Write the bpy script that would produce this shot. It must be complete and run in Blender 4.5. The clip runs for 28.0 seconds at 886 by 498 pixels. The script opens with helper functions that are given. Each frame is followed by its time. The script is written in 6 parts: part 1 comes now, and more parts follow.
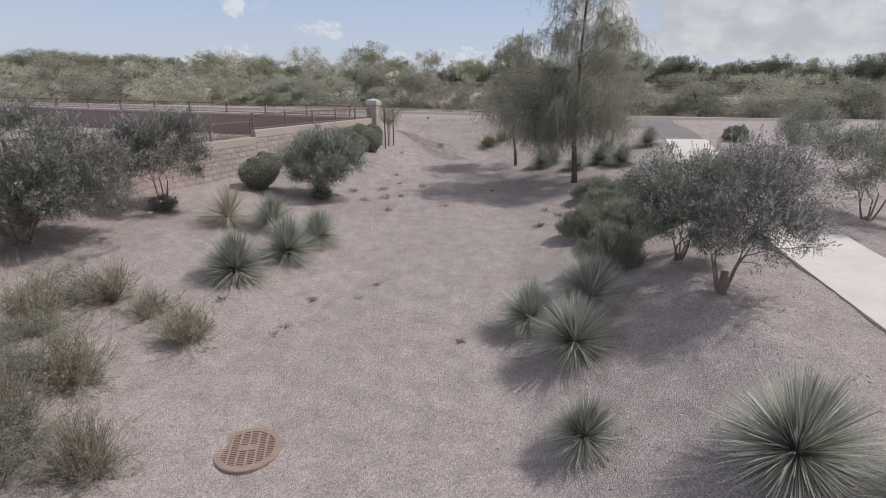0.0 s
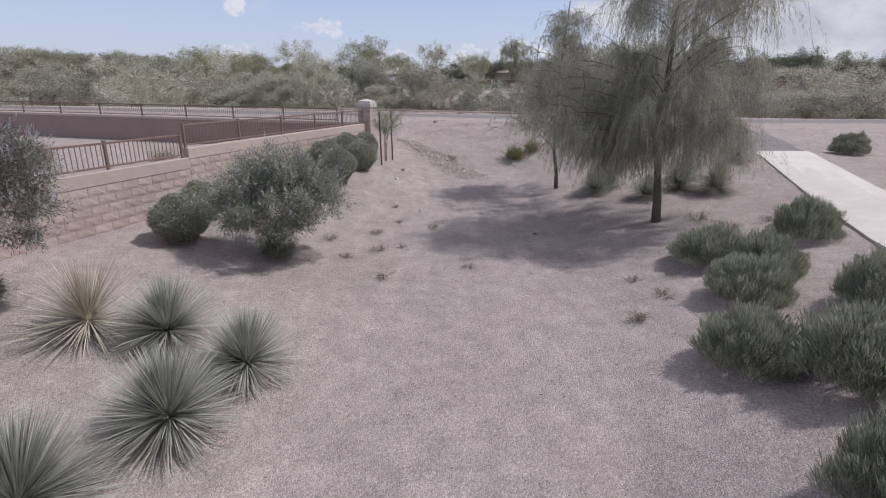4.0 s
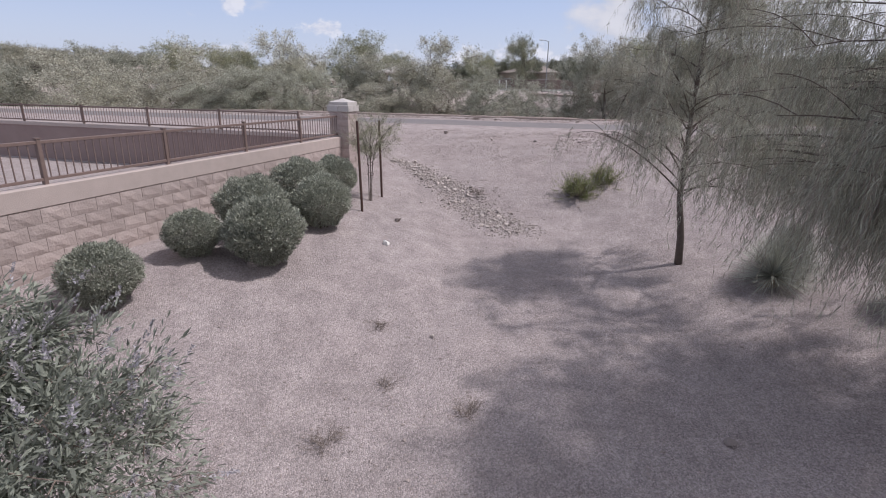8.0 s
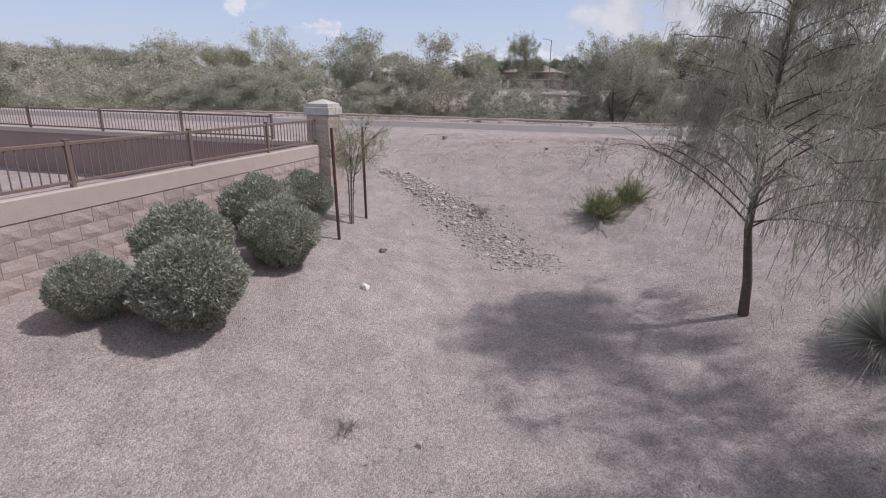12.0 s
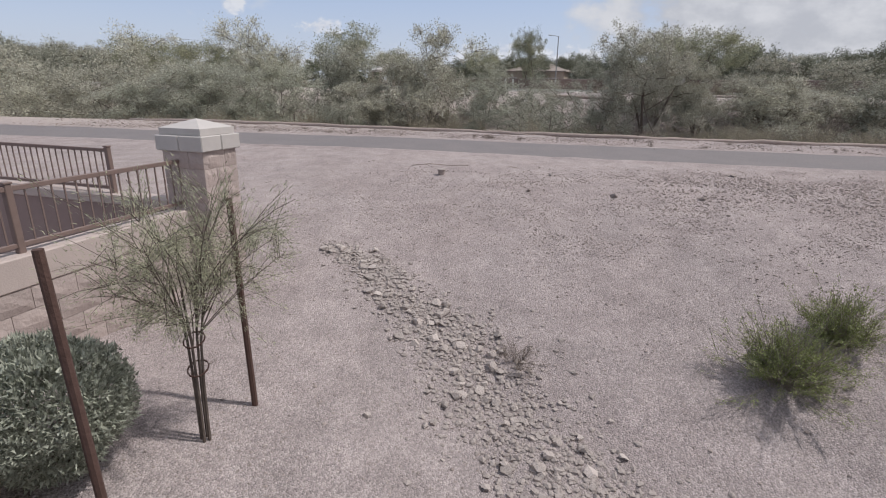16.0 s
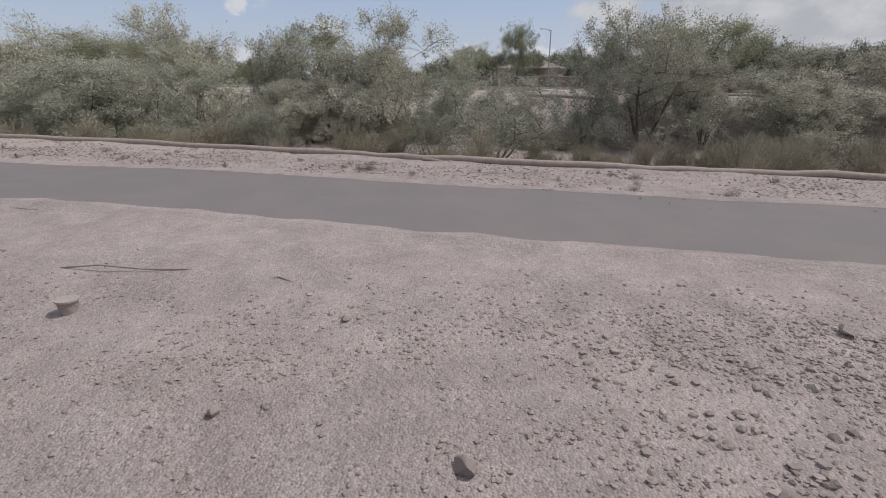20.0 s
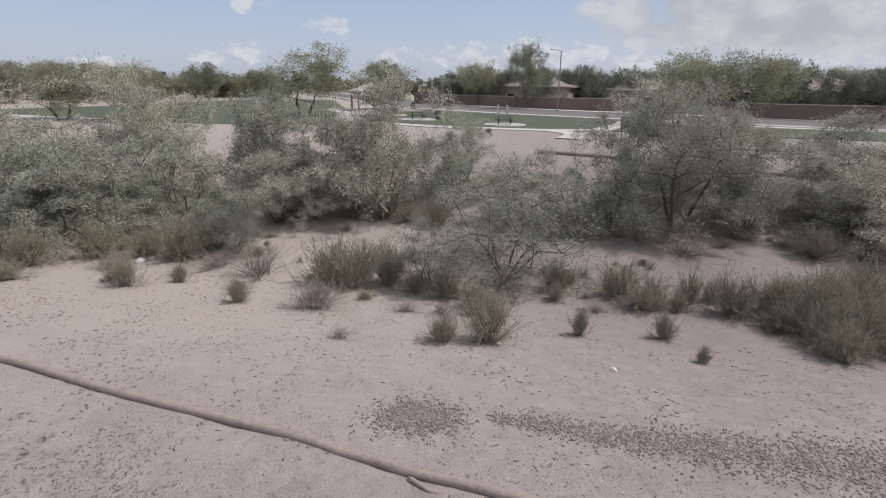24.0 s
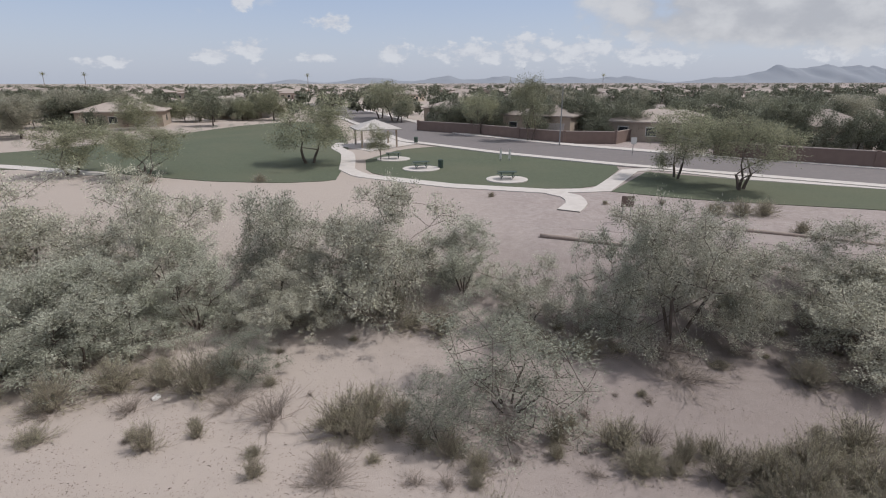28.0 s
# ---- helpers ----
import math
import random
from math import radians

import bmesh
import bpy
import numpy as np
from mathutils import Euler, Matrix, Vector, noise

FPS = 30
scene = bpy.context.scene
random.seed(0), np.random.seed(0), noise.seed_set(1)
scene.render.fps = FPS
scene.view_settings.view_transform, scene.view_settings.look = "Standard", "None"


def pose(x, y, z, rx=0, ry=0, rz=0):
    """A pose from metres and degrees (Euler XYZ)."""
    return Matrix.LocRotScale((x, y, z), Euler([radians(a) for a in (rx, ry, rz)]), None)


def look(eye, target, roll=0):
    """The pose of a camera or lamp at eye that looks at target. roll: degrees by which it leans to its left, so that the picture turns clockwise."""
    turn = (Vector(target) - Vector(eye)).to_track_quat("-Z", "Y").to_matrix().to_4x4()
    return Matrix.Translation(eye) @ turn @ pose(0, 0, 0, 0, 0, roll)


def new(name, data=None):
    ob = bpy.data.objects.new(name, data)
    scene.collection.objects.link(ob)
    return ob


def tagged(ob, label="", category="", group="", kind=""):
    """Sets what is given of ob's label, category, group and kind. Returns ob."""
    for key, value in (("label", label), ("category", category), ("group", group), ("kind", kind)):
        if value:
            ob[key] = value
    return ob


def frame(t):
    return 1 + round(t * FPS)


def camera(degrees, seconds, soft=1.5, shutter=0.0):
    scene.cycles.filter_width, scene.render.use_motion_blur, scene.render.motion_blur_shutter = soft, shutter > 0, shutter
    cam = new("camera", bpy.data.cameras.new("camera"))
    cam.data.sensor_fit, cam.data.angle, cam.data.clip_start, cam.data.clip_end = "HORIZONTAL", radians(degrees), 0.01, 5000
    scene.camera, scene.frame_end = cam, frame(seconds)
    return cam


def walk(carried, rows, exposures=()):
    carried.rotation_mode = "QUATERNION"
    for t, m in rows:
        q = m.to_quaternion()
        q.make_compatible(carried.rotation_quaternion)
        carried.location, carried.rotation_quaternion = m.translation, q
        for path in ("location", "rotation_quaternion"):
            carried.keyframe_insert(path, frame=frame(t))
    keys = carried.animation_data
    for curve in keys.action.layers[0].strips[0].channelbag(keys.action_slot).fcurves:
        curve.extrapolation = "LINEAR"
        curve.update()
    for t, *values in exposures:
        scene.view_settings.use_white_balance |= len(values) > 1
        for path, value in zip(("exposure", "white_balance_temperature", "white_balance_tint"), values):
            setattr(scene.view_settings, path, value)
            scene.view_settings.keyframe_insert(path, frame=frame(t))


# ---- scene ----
cam = camera(81.8, 28.0, soft=1.1)
# seconds, eye, target, roll
PATH = [
    (0, (-0.202, -2.964, 3.455), (-0.16, -1.054, 2.864), 0.9),
    (0.5, (-0.164, -2.62, 3.453), (-0.124, -0.71, 2.859), 0.9),
    (1, (-0.224, -2.229, 3.454), (-0.184, -0.32, 2.859), 0.8),
    (1.5, (-0.317, -1.723, 3.452), (-0.278, 0.185, 2.856), 0.8),
    (2, (-0.409, -1.06, 3.433), (-0.368, 0.849, 2.838), 0.9),
    (2.5, (-0.474, -0.219, 3.448), (-0.435, 1.689, 2.85), 0.9),
    (4.5, (-0.614, 4.793, 3.441), (-0.58, 6.701, 2.842), 0.5),
    (5, (-0.695, 6.32, 3.432), (-0.661, 8.227, 2.831), 0.5),
    (5.5, (-0.787, 7.875, 3.425), (-0.75, 9.782, 2.824), 0.7),
    (6, (-0.915, 9.099, 3.407), (-0.873, 11.007, 2.809), 0.8),
    (6.5, (-0.949, 9.776, 3.403), (-0.915, 11.683, 2.801), 0.4),
    (7, (-1.027, 10.487, 3.34), (-0.989, 12.394, 2.741), 0.7),
    (7.5, (-1.006, 11.112, 3.29), (-0.967, 13.021, 2.694), 0.8),
    (8, (-0.99, 11.65, 3.256), (-0.949, 13.559, 2.662), 0.9),
    (8.5, (-0.96, 11.927, 3.23), (-0.918, 13.836, 2.636), 1.0),
    (9, (-0.929, 12.021, 3.203), (-0.892, 13.931, 2.609), 0.9),
    (9.5, (-0.936, 12.112, 3.198), (-0.897, 14.021, 2.603), 0.9),
    (10, (-0.938, 12.253, 3.207), (-0.898, 14.162, 2.614), 1.0),
    (10.5, (-0.926, 12.491, 3.222), (-0.885, 14.401, 2.629), 1.0),
    (11, (-0.92, 12.86, 3.234), (-0.879, 14.77, 2.641), 1.0),
    (11.5, (-0.91, 13.344, 3.238), (-0.869, 15.253, 2.645), 1.0),
    (12, (-0.88, 13.923, 3.248), (-0.84, 15.832, 2.654), 1.0),
    (12.5, (-0.858, 14.578, 3.262), (-0.818, 16.488, 2.668), 1.1),
    (14.5, (-0.71, 17.442, 3.345), (-0.673, 19.351, 2.748), 0.8),
    (15, (-0.716, 18.381, 3.349), (-0.679, 20.29, 2.751), 0.8),
    (15.5, (-0.727, 19.382, 3.353), (-0.689, 21.29, 2.756), 0.9),
    (16, (-0.711, 20.354, 3.372), (-0.67, 22.262, 2.775), 1.0),
    (16.5, (-0.582, 21.219, 3.371), (-0.54, 23.128, 2.776), 1.0),
    (17, (-0.246, 21.981, 3.374), (-0.205, 23.89, 2.779), 1.1),
    (17.5, (0.316, 22.715, 3.363), (0.356, 24.625, 2.769), 1.0),
    (18, (0.946, 23.368, 3.379), (0.984, 25.277, 2.782), 0.9),
    (18.5, (1.389, 23.991, 3.343), (1.427, 25.9, 2.745), 0.9),
    (19, (1.746, 24.796, 3.341), (1.783, 26.704, 2.742), 0.9),
    (19.5, (2.032, 25.777, 3.364), (2.065, 27.685, 2.765), 0.8),
    (20, (2.255, 26.958, 3.404), (2.286, 28.866, 2.803), 0.6),
    (20.5, (2.423, 28.406, 3.446), (2.452, 30.312, 2.843), 0.5),
    (22.5, (2.342, 31.635, 4.844), (2.369, 33.542, 4.242), 0.7),
    (23, (2.326, 31.778, 5.497), (2.348, 33.685, 4.894), 0.7),
    (23.5, (2.354, 31.931, 6.248), (2.371, 33.837, 5.643), 0.5),
    (24, (2.383, 32.111, 7.022), (2.395, 34.016, 6.415), 0.5),
    (24.5, (2.391, 32.369, 7.785), (2.402, 34.274, 7.177), 0.5),
    (25, (2.391, 32.564, 8.603), (2.398, 34.47, 7.995), 0.3),
    (25.5, (2.356, 32.747, 9.493), (2.363, 34.652, 8.884), 0.2),
    (26, (2.346, 32.935, 10.332), (2.351, 34.84, 9.722), 0.3),
    (26.5, (2.365, 33.076, 10.855), (2.369, 34.98, 10.243), 0.1),
    (27, (2.36, 33.136, 11.331), (2.362, 35.039, 10.716), 0.1),
    (27.5, (2.321, 33.174, 12.017), (2.322, 35.077, 11.402), -0.0),
    (28, (2.324, 33.212, 12.734), (2.322, 35.114, 12.114), -0.1),
]
walk(cam, [(t, look(e, g, r)) for t, e, g, r in PATH], [(0, 0.03, 6380, 10), (2.5, 0.05, 6280, 12), (6, 0.15, 6150, 16), (11, 0.12, 6220, 15), (16, 0.06, 6330, 11), (18, -0.13, 6380, 10), (20, -0.13, 6420, 10), (23, -0.06, 6300, 10), (28, -0.08, 6330, 10)])

# ---- light ----
SUN_EL, SUN_AZ = radians(57), radians(88)   # the sun stands to the east (+x)
sun_data = bpy.data.lights.new("sun", "SUN")
sun_data.energy, sun_data.angle, sun_data.color = 2.9, radians(2.0), (1.0, 0.945, 0.89)
sun = new("sun", sun_data)
sun.matrix_world = look((40 * math.cos(SUN_EL), 2, 40 * math.sin(SUN_EL)), (0, 0, 0))
tagged(sun, kind="structure")

world = bpy.data.worlds.new("sky")
scene.world = world
world.use_nodes = True


def sky_nodes(nt):
    n, l = nt.nodes, nt.links
    n.clear()

    def link(value, socket):
        if isinstance(value, (int, float)):
            socket.default_value = value
        else:
            l.new(value, socket)

    def calc(op, a, b=0.0, c=None, clamp=False):
        k = n.new("ShaderNodeMath")
        k.operation, k.use_clamp = op, clamp
        for value, socket in zip((a, b) if c is None else (a, b, c), k.inputs):
            link(value, socket)
        return k.outputs[0]

    def ramp(value, a, b, to=1.0):
        k = n.new("ShaderNodeMapRange")
        k.interpolation_type = "SMOOTHSTEP"
        k.inputs["From Min"].default_value, k.inputs["From Max"].default_value, k.inputs["To Max"].default_value = a, b, to
        l.new(value, k.inputs["Value"])
        return k.outputs[0]

    def blend(fac, a, b):
        k = n.new("ShaderNodeMixRGB")
        link(fac, k.inputs[0])
        for value, socket in ((a, k.inputs[1]), (b, k.inputs[2])):
            if isinstance(value, tuple):
                socket.default_value = (*value, 1)
            else:
                l.new(value, socket)
        return k.outputs[0]

    def fractal(vector, scale, detail, rough):
        k = n.new("ShaderNodeTexNoise")
        k.inputs["Scale"].default_value, k.inputs["Detail"].default_value, k.inputs["Roughness"].default_value = scale, detail, rough
        l.new(vector, k.inputs["Vector"])
        return k.outputs["Fac"]

    out = n.new("ShaderNodeOutputWorld")
    bg = n.new("ShaderNodeBackground")
    sky = n.new("ShaderNodeTexSky")
    sky.sky_type = "NISHITA"
    sky.sun_disc = False
    sky.sun_elevation, sky.sun_rotation = SUN_EL, SUN_AZ
    sky.dust_density, sky.ozone_density, sky.air_density = 2.2, 1.5, 1.0
    tc = n.new("ShaderNodeTexCoord")
    sep = n.new("ShaderNodeSeparateXYZ")
    l.new(tc.outputs["Generated"], sep.inputs[0])
    # a flat chart of the northern sky: u to the east, v upwards, in units of the distance
    depth = calc("MAXIMUM", calc("ABSOLUTE", sep.outputs["Y"]), 0.08)
    u = calc("DIVIDE", sep.outputs["X"], depth)
    v = calc("DIVIDE", sep.outputs["Z"], depth)
    chart = n.new("ShaderNodeCombineXYZ")
    l.new(u, chart.inputs[0])
    l.new(calc("MULTIPLY", v, 1.7), chart.inputs[1])
    fine = fractal(chart.outputs[0], 24.0, 9, 0.6)
    broad = fractal(chart.outputs[0], 7.0, 10, 0.58)
    # pale haze low over the horizon, bluer higher up
    base = blend(0.78, sky.outputs[0], blend(ramp(sep.outputs["Z"], 0.0, 0.22), (3.45, 3.7, 4.35), (2.3, 2.85, 4.05)))
    # separate cumulus heads: u, v, half width, half height
    heads = None
    for cu, cv, ru, rv in CUMULUS:
        a = calc("DIVIDE", calc("SUBTRACT", u, cu), ru)
        b = calc("DIVIDE", calc("SUBTRACT", v, cv), rv)
        lump = calc("SUBTRACT", 1.0, calc("ADD", calc("MULTIPLY", a, a), calc("MULTIPLY", b, b)))
        heads = lump if heads is None else calc("MAXIMUM", heads, lump)
    head = calc("MULTIPLY_ADD", calc("SUBTRACT", fine, 0.5), 5.5, calc("MAXIMUM", heads, -3.0))
    white = blend(ramp(fine, 0.36, 0.62), (3.4, 3.52, 3.9), (4.3, 4.38, 4.6))
    col = blend(ramp(head, 0.2, 1.1, 0.92), base, white)
    # a grey sheet of cloud to the east, thin and torn towards the west
    sheet = calc("MULTIPLY", ramp(u, 0.02, 0.62), ramp(v, 0.035, 0.1))
    sheet = calc("MULTIPLY_ADD", calc("SUBTRACT", broad, 0.5), 2.2, sheet)
    grey = blend(ramp(broad, 0.38, 0.66), (2.95, 3.0, 3.2), (4.0, 4.0, 4.1))
    col = blend(ramp(sheet, 0.22, 0.72, 0.93), col, grey)
    # unseen broken cloud overhead, added to turn the fill light in shadows neutral
    over = calc("MULTIPLY", ramp(sep.outputs["Z"], 0.2, 0.5), ramp(fractal(tc.outputs["Generated"], 2.6, 6, 0.55), 0.34, 0.5, 0.92))
    col = blend(over, col, (2.8, 2.8, 2.98))
    l.new(col, bg.inputs[0])
    bg.inputs[1].default_value = 0.16
    l.new(bg.outputs[0], out.inputs[0])


CUMULUS = ((-0.361, 0.14, 0.03, 0.022), (-0.2, 0.103, 0.05, 0.017), (-0.415, 0.05, 0.075, 0.022), (-0.355, 0.058, 0.045, 0.026), (-0.238, 0.043, 0.045, 0.012), (-0.087, 0.052, 0.035, 0.026), (-0.015, 0.05, 0.035, 0.014),
           (0.06, 0.05, 0.11, 0.026), (0.155, 0.056, 0.1, 0.036), (0.25, 0.052, 0.11, 0.032), (0.376, 0.056, 0.12, 0.034), (-0.62, 0.036, 0.09, 0.012), (0.72, 0.05, 0.1, 0.02))
sky_nodes(world.node_tree)


# ---- materials ----
def mat(name, base, rough=0.9, vary=0.25, scale=6.0, bump=0.0, bump_scale=60.0, second=None, second_scale=1.2, second_amount=0.5, per_object=0.0, per_island=0.0, metal=0.0, through_light=0.0, spec=0.3):
    """Base colour with grain at two scales, relief, and shifts from object to object or piece to piece."""
    m = bpy.data.materials.new(name)
    m.use_nodes = True
    nt = m.node_tree
    n, l = nt.nodes, nt.links
    b = n["Principled BSDF"]
    b.inputs["Roughness"].default_value, b.inputs["Metallic"].default_value = rough, metal
    b.inputs["Specular IOR Level"].default_value = spec
    tc = n.new("ShaderNodeTexCoord")
    nz = n.new("ShaderNodeTexNoise")
    nz.inputs["Scale"].default_value, nz.inputs["Detail"].default_value = scale, 5
    l.new(tc.outputs["Object"], nz.inputs["Vector"])
    rgb = n.new("ShaderNodeMixRGB")
    rgb.inputs[1].default_value = (*[c * (1 - vary) for c in base], 1)
    rgb.inputs[2].default_value = (*[min(1, c * (1 + vary)) for c in base], 1)
    l.new(nz.outputs["Fac"], rgb.inputs[0])
    col = rgb.outputs[0]
    if second:
        nz2 = n.new("ShaderNodeTexNoise")
        nz2.inputs["Scale"].default_value, nz2.inputs["Detail"].default_value = second_scale, 4
        l.new(tc.outputs["Object"], nz2.inputs["Vector"])
        rp = n.new("ShaderNodeMapRange")
        rp.inputs["From Min"].default_value, rp.inputs["From Max"].default_value = 0.42, 0.66
        rp.inputs["To Max"].default_value = second_amount
        l.new(nz2.outputs["Fac"], rp.inputs["Value"])
        m2 = n.new("ShaderNodeMixRGB")
        m2.inputs[2].default_value = (*second, 1)
        l.new(rp.outputs[0], m2.inputs[0])
        l.new(col, m2.inputs[1])
        col = m2.outputs[0]
    for amount, node, socket in ((per_object, "ShaderNodeObjectInfo", "Random"), (per_island, "ShaderNodeNewGeometry", "Random Per Island")):
        if amount:
            info = n.new(node)
            mr = n.new("ShaderNodeMapRange")
            mr.inputs["To Min"].default_value, mr.inputs["To Max"].default_value = 1 - amount, 1 + amount
            l.new(info.outputs[socket], mr.inputs["Value"])
            hs = n.new("ShaderNodeHueSaturation")
            l.new(mr.outputs[0], hs.inputs["Value"])
            l.new(col, hs.inputs["Color"])
            col = hs.outputs[0]
    l.new(col, b.inputs["Base Color"])
    if bump:
        nb = n.new("ShaderNodeTexNoise")
        nb.inputs["Scale"].default_value, nb.inputs["Detail"].default_value = bump_scale, 4
        l.new(tc.outputs["Object"], nb.inputs["Vector"])
        bp = n.new("ShaderNodeBump")
        bp.inputs["Strength"].default_value, bp.inputs["Distance"].default_value = bump, 0.02
        l.new(nb.outputs["Fac"], bp.inputs["Height"])
        l.new(bp.outputs[0], b.inputs["Normal"])
    if through_light:
        tr = n.new("ShaderNodeBsdfTranslucent")
        l.new(col, tr.inputs[0])
        mx = n.new("ShaderNodeMixShader")
        mx.inputs[0].default_value = through_light
        l.new(b.outputs[0], mx.inputs[1])
        l.new(tr.outputs[0], mx.inputs[2])
        l.new(mx.outputs[0], n["Material Output"].inputs[0])
    return m


def ground_material(name, base, gravel_amount):
    """Dust with small stones: two sizes of chip, pale and dark specks, tyre-worn and damp patches."""
    m = mat(name, base, 0.95, 0.16, 0.35, second=(base[0] * 0.74, base[1] * 0.7, base[2] * 0.69), second_scale=0.7, second_amount=0.5, spec=0.15)
    nt = m.node_tree
    n, l = nt.nodes, nt.links
    b = n["Principled BSDF"]
    col = b.inputs["Base Color"].links[0].from_socket
    tc = n["Texture Coordinate"]
    # gravel in the wash, finer plain dirt on the bank and in the river bed
    sp = n.new("ShaderNodeSeparateXYZ")
    l.new(tc.outputs["Object"], sp.inputs[0])
    wob = n.new("ShaderNodeTexNoise")
    wob.inputs["Scale"].default_value = 0.5
    l.new(tc.outputs["Object"], wob.inputs["Vector"])
    wadd = n.new("ShaderNodeMath")
    wadd.operation = "MULTIPLY_ADD"
    wadd.inputs[1].default_value = 6.0
    l.new(wob.outputs["Fac"], wadd.inputs[0])
    l.new(sp.outputs["Y"], wadd.inputs[2])
    stony = n.new("ShaderNodeMapRange")
    stony.inputs["From Min"].default_value, stony.inputs["From Max"].default_value = 26.0, 33.0
    stony.inputs["To Min"].default_value, stony.inputs["To Max"].default_value = 1.0, 0.55
    l.new(wadd.outputs[0], stony.inputs["Value"])
    tint = n.new("ShaderNodeMixRGB")
    tint.inputs[2].default_value = (0.4, 0.35, 0.345, 1)
    tf = n.new("ShaderNodeMath")
    tf.operation = "MULTIPLY"
    tf.inputs[1].default_value = 0.55
    l.new(stony.outputs[0], tf.inputs[0])
    l.new(tf.outputs[0], tint.inputs[0])
    l.new(col, tint.inputs[1])
    col = tint.outputs[0]
    height_socket = None
    for sc, amount in ((62.0, 0.24 * gravel_amount), (130.0, 0.16 * gravel_amount)):
        v = n.new("ShaderNodeTexVoronoi")
        v.inputs["Scale"].default_value = sc
        l.new(tc.outputs["Object"], v.inputs["Vector"])
        bw = n.new("ShaderNodeRGBToBW")
        l.new(v.outputs["Color"], bw.inputs[0])
        mr = n.new("ShaderNodeMapRange")
        mr.inputs["From Min"].default_value, mr.inputs["From Max"].default_value = 0.2, 0.8
        mr.inputs["To Min"].default_value, mr.inputs["To Max"].default_value = -amount, amount
        l.new(bw.outputs[0], mr.inputs["Value"])
        ma = n.new("ShaderNodeMath")
        ma.operation = "MULTIPLY_ADD"
        ma.inputs[2].default_value = 1.0
        l.new(mr.outputs[0], ma.inputs[0])
        l.new(stony.outputs[0], ma.inputs[1])
        hs = n.new("ShaderNodeHueSaturation")
        l.new(ma.outputs[0], hs.inputs["Value"])
        l.new(col, hs.inputs["Color"])
        col = hs.outputs[0]
        if height_socket is None:
            hm = n.new("ShaderNodeMath")
            hm.operation = "MULTIPLY"
            l.new(v.outputs["Distance"], hm.inputs[0])
            l.new(stony.outputs[0], hm.inputs[1])
            height_socket = hm.outputs[0]
    # faint tracks worn along the wash
    mpt = n.new("ShaderNodeMapping")
    mpt.inputs["Scale"].default_value = (2.2, 0.1, 1.0)
    l.new(tc.outputs["Object"], mpt.inputs[0])
    trk = n.new("ShaderNodeTexNoise")
    trk.inputs["Scale"].default_value, trk.inputs["Detail"].default_value = 1.6, 6
    l.new(mpt.outputs[0], trk.inputs["Vector"])
    tm = n.new("ShaderNodeMapRange")
    tm.inputs["From Min"].default_value, tm.inputs["From Max"].default_value = 0.36, 0.64
    tm.inputs["To Min"].default_value, tm.inputs["To Max"].default_value = 0.965, 1.025
    l.new(trk.outputs["Fac"], tm.inputs["Value"])
    th = n.new("ShaderNodeHueSaturation")
    l.new(tm.outputs[0], th.inputs["Value"])
    l.new(stony.outputs[0], th.inputs["Fac"])
    l.new(col, th.inputs["Color"])
    col = th.outputs[0]
    # trodden, crumbly relief and darker damp blotches
    blot = n.new("ShaderNodeTexNoise")
    blot.inputs["Scale"].default_value, blot.inputs["Detail"].default_value, blot.inputs["Roughness"].default_value = 2.6, 8, 0.65
    l.new(tc.outputs["Object"], blot.inputs["Vector"])
    bm_ = n.new("ShaderNodeMapRange")
    bm_.inputs["From Min"].default_value, bm_.inputs["From Max"].default_value = 0.35, 0.65
    bm_.inputs["To Min"].default_value, bm_.inputs["To Max"].default_value = 0.86, 1.12
    l.new(blot.outputs["Fac"], bm_.inputs["Value"])
    hb = n.new("ShaderNodeHueSaturation")
    l.new(bm_.outputs[0], hb.inputs["Value"])
    l.new(col, hb.inputs["Color"])
    col = hb.outputs[0]
    big = n.new("ShaderNodeTexNoise")
    big.inputs["Scale"].default_value, big.inputs["Detail"].default_value, big.inputs["Roughness"].default_value = 9, 9, 0.72
    l.new(tc.outputs["Object"], big.inputs["Vector"])
    b1 = n.new("ShaderNodeBump")
    b1.inputs["Strength"].default_value, b1.inputs["Distance"].default_value = 0.28, 0.05
    l.new(big.outputs["Fac"], b1.inputs["Height"])
    b2 = n.new("ShaderNodeBump")
    b2.invert = True
    b2.inputs["Strength"].default_value, b2.inputs["Distance"].default_value = 0.8 * gravel_amount, 0.018
    l.new(height_socket, b2.inputs["Height"])
    l.new(b1.outputs[0], b2.inputs["Normal"])
    # crumbled crusts of soil in patches, most of them on the bank and beyond the path
    patch = n.new("ShaderNodeTexNoise")
    patch.inputs["Scale"].default_value, patch.inputs["Detail"].default_value = 0.9, 5
    l.new(tc.outputs["Object"], patch.inputs["Vector"])
    pm = n.new("ShaderNodeMapRange")
    pm.inputs["From Min"].default_value, pm.inputs["From Max"].default_value = 0.44, 0.6
    l.new(patch.outputs["Fac"], pm.inputs["Value"])
    dry = n.new("ShaderNodeMath")
    dry.operation = "SUBTRACT"
    dry.inputs[0].default_value = 1.15
    l.new(stony.outputs[0], dry.inputs[1])
    pk = n.new("ShaderNodeMath")
    pk.operation = "MULTIPLY"
    l.new(pm.outputs[0], pk.inputs[0])
    l.new(dry.outputs[0], pk.inputs[1])
    warp = n.new("ShaderNodeTexNoise")
    warp.inputs["Scale"].default_value, warp.inputs["Detail"].default_value, warp.inputs["Roughness"].default_value = 24.0, 7, 0.68
    l.new(tc.outputs["Object"], warp.inputs["Vector"])
